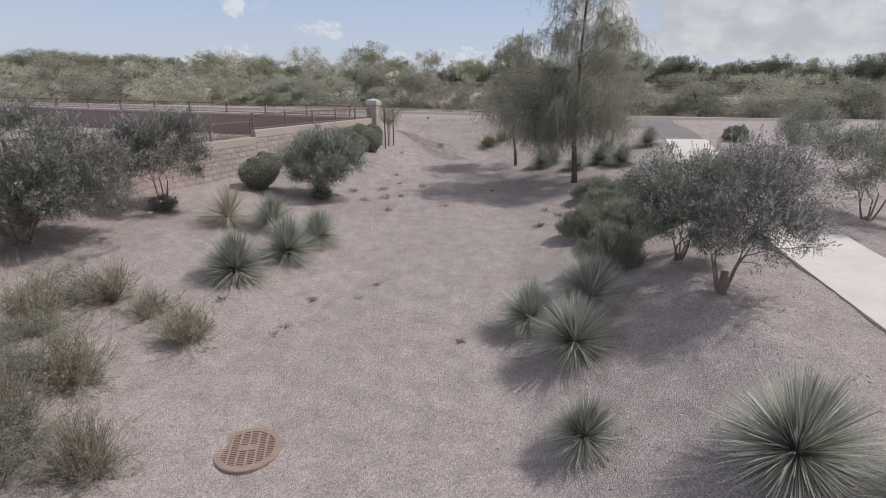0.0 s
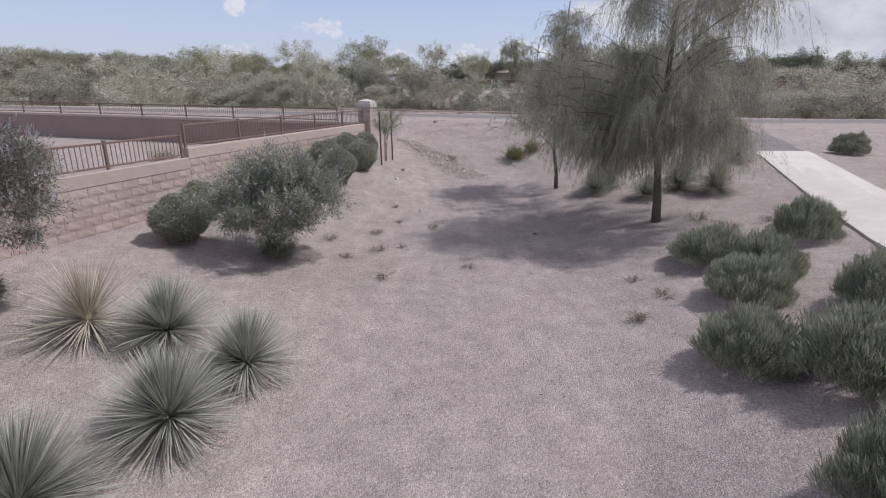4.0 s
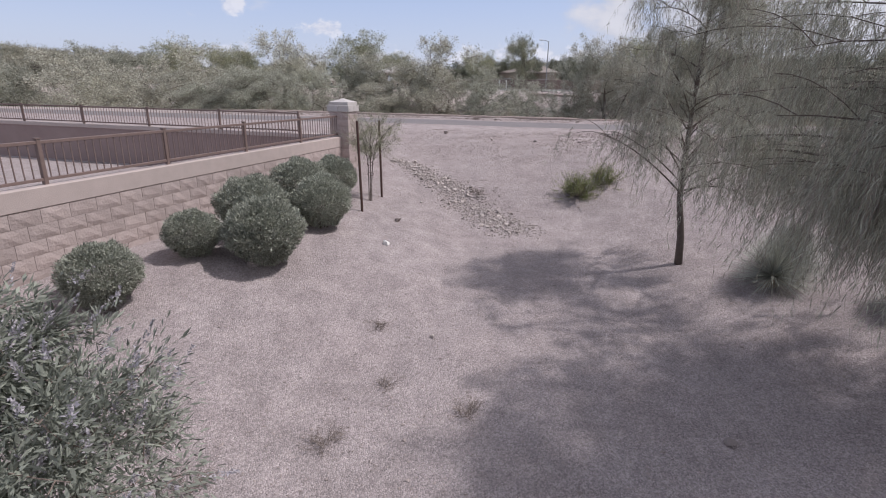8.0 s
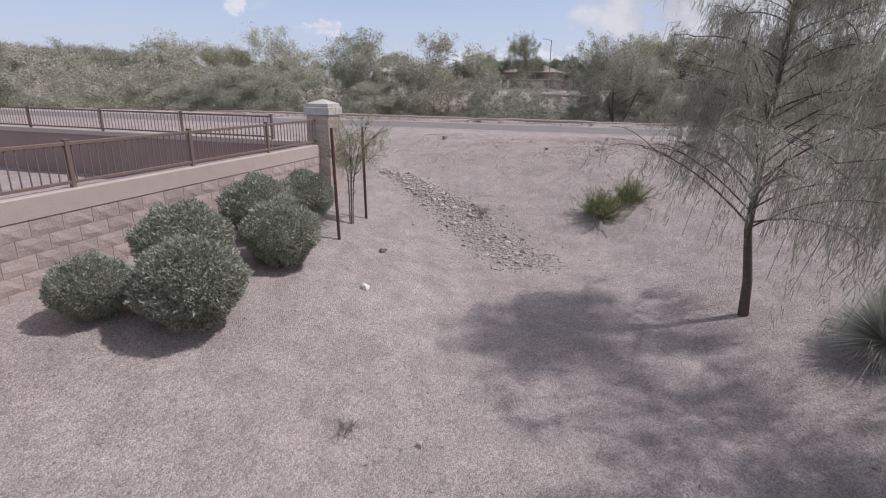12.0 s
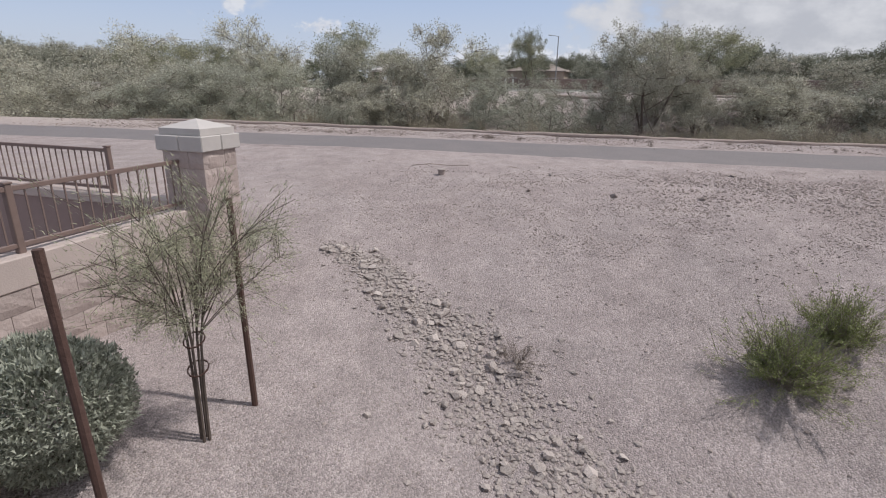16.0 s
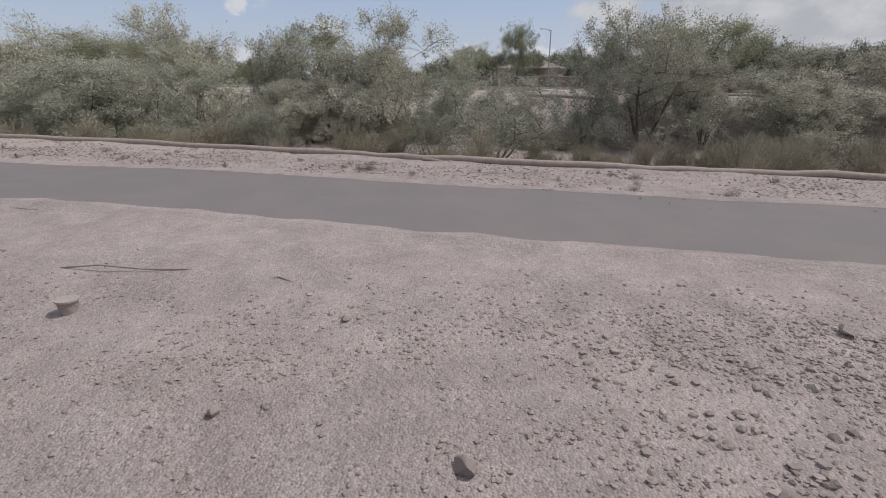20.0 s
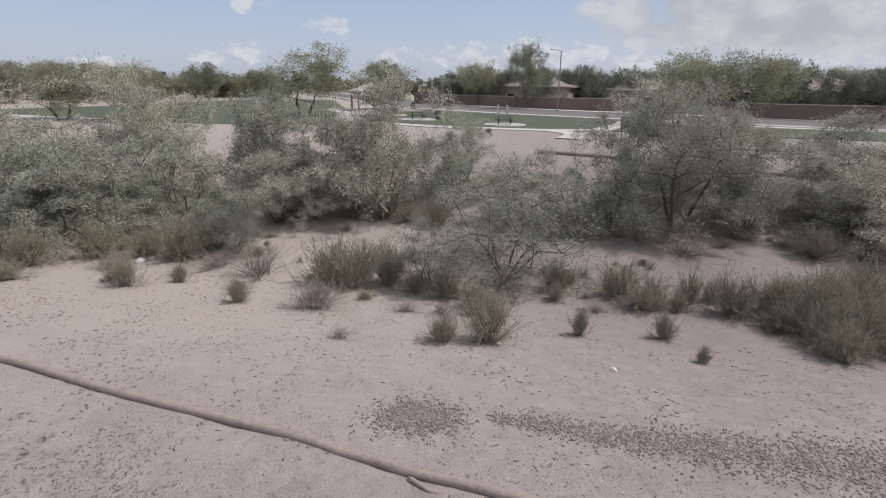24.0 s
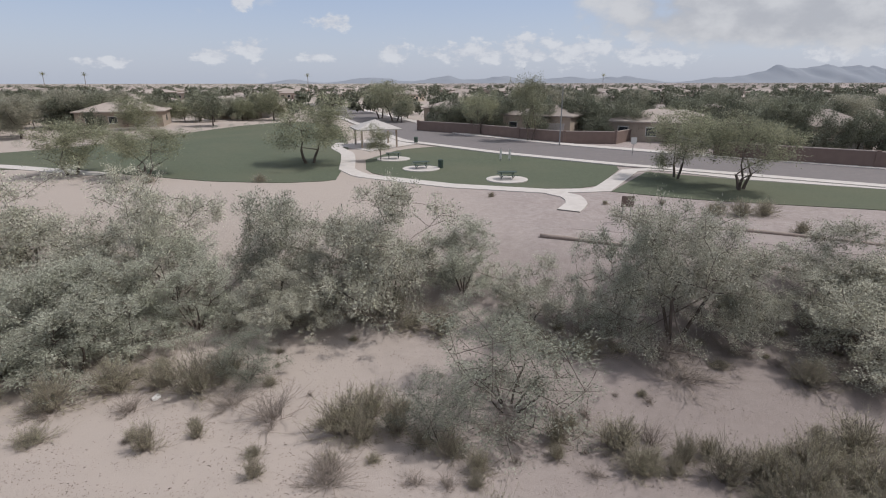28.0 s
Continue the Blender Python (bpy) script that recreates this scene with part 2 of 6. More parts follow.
    crust = n.new("ShaderNodeTexVoronoi")
    crust.inputs["Scale"].default_value = 19.0
    l.new(tc.outputs["Object"], crust.inputs["Vector"])
    ch = n.new("ShaderNodeMath")
    ch.operation = "SUBTRACT"
    l.new(warp.outputs["Fac"], ch.inputs[0])
    l.new(crust.outputs["Distance"], ch.inputs[1])
    cm = n.new("ShaderNodeMath")
    cm.operation = "MULTIPLY"
    l.new(ch.outputs[0], cm.inputs[0])
    l.new(pk.outputs[0], cm.inputs[1])
    b3 = n.new("ShaderNodeBump")
    b3.inputs["Strength"].default_value, b3.inputs["Distance"].default_value = 0.6, 0.035
    l.new(cm.outputs[0], b3.inputs["Height"])
    l.new(b2.outputs[0], b3.inputs["Normal"])
    l.new(b3.outputs[0], b.inputs["Normal"])
    # paler sand colour over the river bed, strongest to the west
    sand = n.new("ShaderNodeMapRange")
    sand.inputs["From Min"].default_value, sand.inputs["From Max"].default_value = 39.0, 47.0
    l.new(wadd.outputs[0], sand.inputs["Value"])
    west = n.new("ShaderNodeMapRange")
    west.inputs["From Min"].default_value, west.inputs["From Max"].default_value = -3.0, 9.0
    west.inputs["To Min"].default_value, west.inputs["To Max"].default_value = 0.95, 0.12
    l.new(sp.outputs["X"], west.inputs["Value"])
    sw = n.new("ShaderNodeMath")
    sw.operation = "MULTIPLY"
    l.new(sand.outputs[0], sw.inputs[0])
    l.new(west.outputs[0], sw.inputs[1])
    sm = n.new("ShaderNodeMixRGB")
    sm.inputs[2].default_value = (0.45, 0.39, 0.35, 1)
    l.new(sw.outputs[0], sm.inputs[0])
    l.new(col, sm.inputs[1])
    # darker brown over the bed's eastern part, growing stronger with x
    east = n.new("ShaderNodeMapRange")
    east.inputs["From Min"].default_value, east.inputs["From Max"].default_value = 2.0, 11.0
    east.inputs["To Max"].default_value = 0.75
    l.new(sp.outputs["X"], east.inputs["Value"])
    bed = n.new("ShaderNodeMapRange")
    bed.inputs["From Min"].default_value, bed.inputs["From Max"].default_value = 43.0, 49.0
    l.new(wadd.outputs[0], bed.inputs["Value"])
    far = n.new("ShaderNodeMapRange")
    far.inputs["From Min"].default_value, far.inputs["From Max"].default_value = 64.0, 70.0
    far.inputs["To Min"].default_value, far.inputs["To Max"].default_value = 1.0, 0.0
    l.new(wadd.outputs[0], far.inputs["Value"])
    darker_east = east.outputs[0]
    for k in (bed, far):
        q = n.new("ShaderNodeMath")
        q.operation = "MULTIPLY"
        l.new(darker_east, q.inputs[0])
        l.new(k.outputs[0], q.inputs[1])
        darker_east = q.outputs[0]
    sx = n.new("ShaderNodeMixRGB")
    sx.inputs[2].default_value = (0.285, 0.243, 0.226, 1)
    l.new(darker_east, sx.inputs[0])
    l.new(sm.outputs[0], sx.inputs[1])
    l.new(sx.outputs[0], b.inputs["Base Color"])
    return m


M_GROUND = ground_material("desert_soil", (0.362, 0.312, 0.297), 1.0)
M_ASPHALT = mat("asphalt", (0.195, 0.178, 0.178), 0.85, 0.14, 90, 0.3, 160, second=(0.25, 0.22, 0.215), second_scale=1.3, second_amount=0.3)
M_CONCRETE = mat("concrete", (0.60, 0.56, 0.53), 0.85, 0.1, 5, 0.15, 80, second=(0.5, 0.46, 0.43), second_scale=1.2)
M_TRACK = mat("dusty_track", (0.33, 0.285, 0.275), 0.95, 0.15, 4, 0.3, 60, second=(0.4, 0.34, 0.315), second_scale=0.9)
M_LAWN = mat("lawn", (0.105, 0.122, 0.082), 0.95, 0.3, 3.0, 0.5, 40, second=(0.135, 0.14, 0.095), second_scale=0.09, second_amount=0.7)
M_BLOCK = mat("split_block", (0.43, 0.36, 0.335), 0.95, 0.3, 11, 0.5, 30, second=(0.37, 0.3, 0.275), second_scale=3, second_amount=0.5, per_object=0.1)
M_MORTAR = mat("mortar", (0.40, 0.335, 0.31), 0.95, 0.2, 20)
M_CAP = mat("coping", (0.46, 0.39, 0.36), 0.85, 0.12, 6, 0.2, 70, per_object=0.05)
M_CAPSTONE = mat("pale_capstone", (0.50, 0.47, 0.45), 0.8, 0.1, 8, 0.15, 60, per_object=0.05)
M_BROWN = mat("brown_stucco", (0.29, 0.22, 0.205), 0.9, 0.12, 4, 0.25, 60, second=(0.33, 0.255, 0.235), second_scale=0.8)
M_IRON = mat("brown_painted_iron", (0.2, 0.145, 0.128), 0.55, 0.15, 12)
M_RUST = mat("rusty_stake", (0.1, 0.06, 0.05), 0.85, 0.3, 25, 0.3, 60)
M_BARK = mat("bark", (0.13, 0.105, 0.09), 0.95, 0.35, 14, 0.8, 30)
M_BARK_PALE = mat("pale_bark", (0.23, 0.185, 0.155), 0.95, 0.3, 14, 0.6, 30)
M_TWIG = mat("dry_twig", (0.27, 0.23, 0.2), 0.95, 0.3, 10)
M_STRAW = mat("straw", (0.42, 0.36, 0.26), 0.9, 0.25, 10, per_island=0.25)
M_SPOON = mat("desert_spoon_leaf", (0.37, 0.38, 0.33), 0.5, 0.22, 3, per_object=0.1, per_island=0.45, through_light=0.12)
M_SPOON_DRY = mat("dry_spoon_leaf", (0.5, 0.45, 0.37), 0.8, 0.2, 3, per_island=0.25)
M_SAGE = mat("silvery_leaf", (0.22, 0.228, 0.195), 0.75, 0.25, 3, per_object=0.08, per_island=0.4, through_light=0.35)
M_VITEX = mat("green_vitex_leaf", (0.265, 0.285, 0.235), 0.7, 0.25, 3, per_object=0.08, per_island=0.4, through_light=0.3)
M_PURPLE = mat("lilac_flower", (0.46, 0.435, 0.46), 0.8, 0.2, 4, per_island=0.3, through_light=0.2)
M_BALL = mat("clipped_leaf", (0.35, 0.365, 0.3), 0.65, 0.25, 3, per_object=0.08, per_island=0.45, through_light=0.2)
M_ROSE = mat("needle_leaf", (0.33, 0.345, 0.275), 0.7, 0.25, 3, per_object=0.08, per_island=0.4, through_light=0.25)
M_WEEP = mat("weeping_leaf", (0.38, 0.38, 0.31), 0.7, 0.25, 2, per_island=0.45, through_light=0.45)
M_WILLOW = mat("grey_green_leaf", (0.465, 0.455, 0.375), 0.7, 0.3, 1.0, per_object=0.14, per_island=0.45, through_light=0.25)
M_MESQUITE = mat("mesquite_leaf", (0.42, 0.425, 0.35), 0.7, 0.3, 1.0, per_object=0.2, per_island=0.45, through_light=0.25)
M_OLIVE = mat("olive_leaf", (0.38, 0.37, 0.295), 0.75, 0.3, 1.5, per_object=0.14, per_island=0.4, through_light=0.35)
M_THORN = mat("thorn_leaf", (0.28, 0.29, 0.235), 0.75, 0.3, 1.5, per_object=0.1, per_island=0.4, through_light=0.3)
M_BRUSH = mat("rabbitbrush", (0.38, 0.355, 0.26), 0.85, 0.3, 2, per_object=0.2, per_island=0.4, through_light=0.25)
M_GOLD = mat("broom_green", (0.24, 0.27, 0.11), 0.8, 0.3, 2, per_island=0.4, through_light=0.15)
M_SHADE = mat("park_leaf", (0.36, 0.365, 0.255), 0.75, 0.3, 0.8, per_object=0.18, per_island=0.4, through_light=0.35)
M_DARK = mat("dark_leaf", (0.18, 0.19, 0.14), 0.75, 0.3, 0.5, per_object=0.3, per_island=0.4, through_light=0.15)
M_TOWN = mat("town_leaf", (0.26, 0.27, 0.2), 0.75, 0.3, 0.5, per_object=0.3, per_island=0.4, through_light=0.2)
M_FEATHER = mat("feathery_leaf", (0.38, 0.385, 0.27), 0.75, 0.25, 2, per_island=0.35, through_light=0.35)
M_DARKGRAVEL = mat("dark_gravel", (0.275, 0.232, 0.212), 0.95, 0.25, 9, 0.5, 40, per_island=0.25)
M_WEED = mat("dry_weed_stalk", (0.19, 0.155, 0.13), 0.95, 0.3, 10)
M_LITTER = mat("dry_litter", (0.235, 0.19, 0.165), 0.95, 0.3, 10, per_island=0.4)
M_ROCK = mat("field_stone", (0.46, 0.405, 0.375), 0.9, 0.25, 9, 0.5, 40, per_object=0.22)
M_CLOD = mat("earth_clod", (0.335, 0.284, 0.262), 0.95, 0.25, 9, 0.6, 40, per_island=0.22)
M_WHITE = mat("white_paint", (0.75, 0.73, 0.7), 0.7, 0.08, 6)
M_STUCCO = mat("tan_stucco", (0.42, 0.35, 0.29), 0.9, 0.12, 2, per_object=0.18)
M_ROOF = mat("roof_tile", (0.36, 0.31, 0.28), 0.9, 0.2, 1.5, 0.4, 12, per_object=0.2)
M_WINDOW = mat("dark_pane", (0.03, 0.035, 0.045), 0.15, 0.1, 3, spec=0.6)
M_WALLPARK = mat("park_block_wall", (0.21, 0.155, 0.135), 0.95, 0.15, 1.2, 0.3, 20)
M_GREEN = mat("green_metal", (0.05, 0.075, 0.06), 0.5, 0.15, 8)
M_LOG = mat("weathered_log", (0.36, 0.295, 0.262), 0.95, 0.3, 8, 0.7, 24)
M_GRATE = mat("rusty_cast_iron", (0.29, 0.215, 0.18), 0.8, 0.3, 18, 0.4, 60)
M_SHAFT_SHADE = mat("painted_shaft_shade", (0.09, 0.065, 0.055), 0.95, 0.2, 10)
# the blue-grey of the distant air is mixed into the rock's colour
M_MOUNTAIN = mat("haze_tinted_mountain", (0.27, 0.295, 0.34), 1.0, 0.03, 0.003)
M_PLASTIC = mat("white_plastic", (0.72, 0.7, 0.67), 0.5, 0.06, 6)
M_POLE = mat("grey_steel", (0.3, 0.3, 0.3), 0.5, 0.1, 6, metal=0.4)


# ---- helpers for building ----
def mesh_of(verts, faces, name="mesh", mats=()):
    me = bpy.data.meshes.new(name)
    me.from_pydata([tuple(v) for v in verts] if not isinstance(verts, np.ndarray) else verts.tolist(), [], faces if not isinstance(faces, np.ndarray) else faces.tolist())
    for m in mats:
        me.materials.append(m)
    me.update()
    return me


def part(name, geo, material, parent=None, label="", smooth_shade=False, loc=None):
    """Links one mesh (a bmesh, a mesh, or verts and faces) as one object, under its parent."""
    if isinstance(geo, bmesh.types.BMesh):
        me = bpy.data.meshes.new(name)
        geo.to_mesh(me)
        geo.free()
    elif isinstance(geo, tuple):
        me = mesh_of(*geo, name)
    else:
        me = geo
    if not me.materials:
        me.materials.append(material)
    if smooth_shade:
        me.polygons.foreach_set("use_smooth", [True] * len(me.polygons))
    ob = new(name, me)
    if parent is not None:
        ob.parent = parent
    if loc is not None:
        ob.location = loc
    if label:
        ob["label"] = label
    return ob


def thing(name, x, y, z, turn=0.0, label="", category="", group="", kind="", scale=1.0):
    ob = new(name)
    ob.empty_display_size = 0.2
    ob.matrix_basis = pose(x, y, z, 0, 0, turn) @ Matrix.Scale(scale, 4)
    return tagged(ob, label, category, group, kind)


def box(x0, x1, y0, y1, z0, z1, bevel=0.0, bm=None):
    own = bm is None
    bm = bmesh.new() if own else bm
    vs = [bm.verts.new((x, y, z)) for x in (x0, x1) for y in (y0, y1) for z in (z0, z1)]
    fs = [bm.faces.new([vs[i] for i in q]) for q in ((0, 1, 3, 2), (4, 6, 7, 5), (0, 4, 5, 1), (2, 3, 7, 6), (0, 2, 6, 4), (1, 5, 7, 3))]
    if bevel:
        bmesh.ops.bevel(bm, geom=list({e for f in fs for e in f.edges}), offset=bevel, segments=1, affect="EDGES")
    return bm


def tubes(lines, sides=5):
    """One mesh from polylines: each a list of points with a start and an end radius."""
    verts, faces = [], []
    for pts, r0, r1 in lines:
        pts = [Vector(p) for p in pts]
        k = len(pts)
        start = len(verts)
        for i, p in enumerate(pts):
            d = (pts[min(i + 1, k - 1)] - pts[max(i - 1, 0)]).normalized()
            a = d.orthogonal().normalized()
            b = d.cross(a)
            r = r0 + (r1 - r0) * i / (k - 1)
            for j in range(sides):
                w = 2 * math.pi * j / sides
                verts.append(tuple(p + r * (math.cos(w) * a + math.sin(w) * b)))
        for i in range(k - 1):
            for j in range(sides):
                a, b = start + i * sides + j, start + i * sides + (j + 1) % sides
                faces.append((a, b, b + sides, a + sides))
        faces.append(tuple(start + (k - 1) * sides + j for j in range(sides)))
        faces.append(tuple(start + j for j in reversed(range(sides))))
    return verts, faces


def leaf_mesh(at, way, length, width, rng, name="leaves", corners=4):
    """Folded lance-shaped leaves: at (n, 3), way (n, 3)."""
    n = len(at)
    way = way / (np.linalg.norm(way, axis=1, keepdims=True) + 1e-9)
    side = np.cross(way, rng.normal(size=(n, 3)) * 0.6 + np.array([0, 0, 1.0]))
    side /= np.linalg.norm(side, axis=1, keepdims=True) + 1e-9
    ln = length * rng.uniform(0.6, 1.3, (n, 1))
    wd = width * rng.uniform(0.7, 1.2, (n, 1)) * 0.5
    lift = np.cross(side, way) * wd * 0.5
    if corners == 3:
        v = np.stack([at - side * wd, at + side * wd, at + way * ln], 1).reshape(-1, 3)
    else:
        v = np.stack([at, at + way * ln * 0.45 + side * wd + lift, at + way * ln, at + way * ln * 0.45 - side * wd + lift], 1).reshape(-1, 3)
    me = bpy.data.meshes.new(name)
    me.vertices.add(corners * n)
    me.vertices.foreach_set("co", v.astype(np.float32).ravel())
    me.loops.add(corners * n)
    me.loops.foreach_set("vertex_index", np.arange(corners * n, dtype=np.int32))
    me.polygons.add(n)
    me.polygons.foreach_set("loop_start", np.arange(0, corners * n, corners, dtype=np.int32))
    me.update(calc_edges=True)
    return me


def blob_points(rng, lobes, count, shell=0.6):
    """Points in a crown made of ellipsoids (cx, cy, cz, rx, ry, rz), denser towards the outside, uneven."""
    lobes = np.array(lobes, float)
    vol = lobes[:, 3] * lobes[:, 4] * lobes[:, 5]
    pick = rng.choice(len(lobes), count, p=vol ** 0.8 / (vol ** 0.8).sum())
    d = rng.normal(size=(count, 3))
    d /= np.linalg.norm(d, axis=1, keepdims=True)
    r = rng.uniform(0, 1, (count, 1)) ** (1 / 3) * (1 - shell) + shell * rng.uniform(0.72, 1.04, (count, 1))
    return lobes[pick, :3] + d * r * lobes[pick, 3:], d


def bough_points(rng, lobes, count, shell, boughs, spread):
    """The same crown gathered into sprays: few boughs, many twig ends round each, with gaps between."""
    heads, d = blob_points(rng, lobes, boughs, shell)
    pick = rng.integers(0, boughs, count)
    size = rng.uniform(0.6, 1.35, (boughs, 1))[pick]
    off = rng.normal(size=(count, 3)) * spread * size * np.array([1.0, 1.0, 0.62]) + d[pick] * spread * rng.uniform(-0.3, 1.1, (count, 1))
    return heads[pick] + off, d[pick] + off / spread * 0.5


def curve_line(rng, a, b, steps=5, sag=0.12, up=0.25):
    a, b = np.array(a, float), np.array(b, float)
    d = np.linalg.norm(b - a)
    mid = (a + b) / 2 + np.array([0, 0, up * d * 0.4]) + rng.normal(size=3) * sag * d
    ts = np.linspace(0, 1, steps)[:, None]
    return ((1 - ts) ** 2 * a + 2 * ts * (1 - ts) * mid + ts ** 2 * b).tolist()


def tree_geometry(seed, stems, fork, lobes, clusters, per_cluster, cluster_radius, leaf, trunk_radius, twigs=0.5, droop=0.0, shell=0.6, lean=0.1, splay=0.45, corners=4, sides=5, boughs=0, spread=0.15):
    """Trunks, limbs and leaves round the origin. stems: how many trunks; fork: height at which limbs part."""
    rng = np.random.default_rng(seed)
    centres, outward = bough_points(rng, lobes, clusters, shell, boughs, spread) if boughs else blob_points(rng, lobes, clusters, shell)
    lines, heads = [], []
    for k in range(stems):
        w = 2 * math.pi * k / max(1, stems) + rng.uniform(0, 1)
        off = (min(0.12, 1.6 * trunk_radius) * (stems > 1)) * np.array([math.cos(w), math.sin(w), 0])
        head = np.array([math.cos(w), math.sin(w), 0]) * (lean if stems == 1 else splay * fork) + np.array([0, 0, fork * rng.uniform(0.85, 1.15)])
        lines.append((curve_line(rng, off + [0, 0, -0.12], head, 6, 0.06, 0), trunk_radius, trunk_radius * 0.68))
        heads.append(head)
    order = rng.permutation(clusters)
    ends = order[: int(clusters * twigs) + 3]
    spots = np.zeros((len(heads) + 2 * len(ends), 3))
    girth = np.zeros(len(spots))
    spots[:len(heads)], girth[:len(heads)] = heads, trunk_radius * 0.6
    k = len(heads)
    for j, i in enumerate(ends):
        c = centres[i]
        dist = np.linalg.norm(spots[:k] - c, axis=1) + 2.0 * np.maximum(0, spots[:k, 2] - c[2])
        near_one = j if j < stems else int(np.argmin(dist))
        r = max(0.004, min(float(girth[near_one]) * 0.75, trunk_radius * 0.5))
        line = curve_line(rng, spots[near_one], c, 5, 0.1, 0.2)
        lines.append((line, r, max(0.003, r * 0.3)))
        spots[k], spots[k + 1] = line[3], line[2]
        girth[k], girth[k + 1] = r * 0.6, r * 0.8
        k += 2
    n = clusters * per_cluster
    cc = np.repeat(centres, per_cluster, 0)
    spread = rng.normal(size=(n, 3)) * cluster_radius * np.repeat(rng.uniform(0.6, 1.3, (clusters, 1)), per_cluster, 0)
    at = cc + spread
    way = spread + np.repeat(outward, per_cluster, 0) * cluster_radius * 0.6 + rng.normal(size=(n, 3)) * cluster_radius * 0.6
    way[:, 2] -= droop * cluster_radius * 2
    keep = at[:, 2] > 0.05
    return tubes(lines, sides), leaf_mesh(at[keep], way[keep], leaf[0], leaf[1], rng, "leaves", corners), (centres, outward, rng)


def smooth(a, b, x):
    k = np.clip((x - a) / (b - a), 0.0, 1.0)
    return k * k * (3 - 2 * k)


# ---- the lie of the land ----
# height along the wash, over the path's bank, down into the river bed and up to the park
LAND = ((-3000, -1.3), (-12, -1.0), (2.4, -0.77), (7.2, -0.52), (11, -0.27), (14, -0.2), (18, -0.02), (21, 0.08), (23.9, 0.22), (25.4, 0.62), (26.5, 0.95), (28.9, 1.5), (30.9, 1.8), (32.5, 1.87),
        (38.4, 1.98), (40, 1.85), (44.2, 0.83), (48.4, 0.15), (54, 0.05), (60.7, 0.5), (64, 1.6), (68.5, 2.9), (73, 3.2), (90, 3.35), (160, 3.8), (6000, 3.8))
LAND_S, LAND_Z = np.array(LAND).T
WALL_TURN = radians(18)
ALONG = np.array([-math.sin(WALL_TURN), -math.cos(WALL_TURN)])    # from the pillar along the near wall
ACROSS = np.array([-math.cos(WALL_TURN), math.sin(WALL_TURN)])   # from the pillar along the far wall
PILLAR = np.array([-3.62, 26.72])
YARD_Z = 0.72


def ground_z(x, y, rough=False):
    x, y = np.asarray(x, float), np.asarray(y, float)
    s = y + 0.325 * 16 * np.tanh(x / 16) * smooth(18, 27, y) * (1 - smooth(75, 95, y))
    z = (np.interp(s - 0.7, LAND_S, LAND_Z) + np.interp(s, LAND_S, LAND_Z) + np.interp(s + 0.7, LAND_S, LAND_Z)) / 3
    right = np.maximum(0, x - 1.0 - 1.6 * smooth(4, 13, y))
    z = z + (1 - smooth(22, 31, s)) * np.minimum(1.25, (0.42 - 0.26 * smooth(4, 13, y)) * right)
    left = np.maximum(0, -2.4 + 2.2 * smooth(15, 21, y) - x)
    z = z + (1 - smooth(25, 31, s)) * np.minimum(0.74, (0.12 + 0.1 * smooth(15, 21, y) - 0.1 * smooth(23.8, 26.2, y)) * left)
    # the sunken yard behind the wall
    px, py = x - PILLAR[0], y - PILLAR[1]
    a = px * ALONG[0] + py * ALONG[1]
    c = px * ACROSS[0] + py * ACROSS[1]
    inside = smooth(0.15, 1.2, c) * smooth(-1.0, -0.1, a)
    z = z + inside * (YARD_Z - z)
    return z


def gz(x, y):
    return float(ground_z(x, y))


def steps(*spans):
    """Grid lines: (from, to, step) spans in order."""
    out = []
    for a, b, d in spans:
        out += list(np.arange(a, b, d))
    return out + [spans[-1][1]]


xs = np.array(steps((-4500, -600, 500), (-600, -100, 50), (-100, -30, 6), (-30, -12, 1.0), (-12, 12, 0.2), (12, 30, 1.0), (30, 100, 6), (100, 600, 50), (600, 4500, 500)))
ys = np.array(steps((-600, -60, 90), (-60, -8, 4), (-8, 44, 0.2), (44, 70, 0.6), (70, 140, 4), (140, 600, 40), (600, 4800, 500)))
gx, gy = np.meshgrid(xs, ys)
gzs = ground_z(gx, gy)
PATH_MID = [(-60, 46), (-30, 40.6), (-14, 37.4), (-8, 36.1), (-4, 35.42), (-2, 35.0), (0, 34.42), (2, 33.75), (6, 32.7), (10, 31.8), (15, 31.2), (22, 31.5), (32, 33), (60, 38), (120, 44)]
off_path = np.abs(gy - np.interp(gx, *np.array(PATH_MID).T))
near = smooth(1.2, 2.0, off_path) * smooth(-14, -11, gx) * (1 - smooth(11, 14, gx)) * smooth(-9, -6, gy) * (1 - smooth(58, 70, gy))
bumps = np.array([noise.noise((a * 0.9, b * 0.9, 0.3)) * 0.04 + noise.noise((a * 2.9, b * 2.9, 4.3)) * 0.02 for a, b in zip(gx.ravel(), gy.ravel())]).reshape(gx.shape)
gzs = gzs + bumps * near
nx, ny = len(xs), len(ys)
idx = np.arange(nx * ny).reshape(ny, nx)
quads = np.stack([idx[:-1, :-1], idx[:-1, 1:], idx[1:, 1:], idx[1:, :-1]], -1).reshape(-1, 4)
ground = part("ground", (np.stack([gx, gy, gzs], -1).reshape(-1, 3), quads), M_GROUND, smooth_shade=True)
tagged(ground, "pale pinkish desert soil with gravel, sloping into a dry wash", "ground", kind="structure")


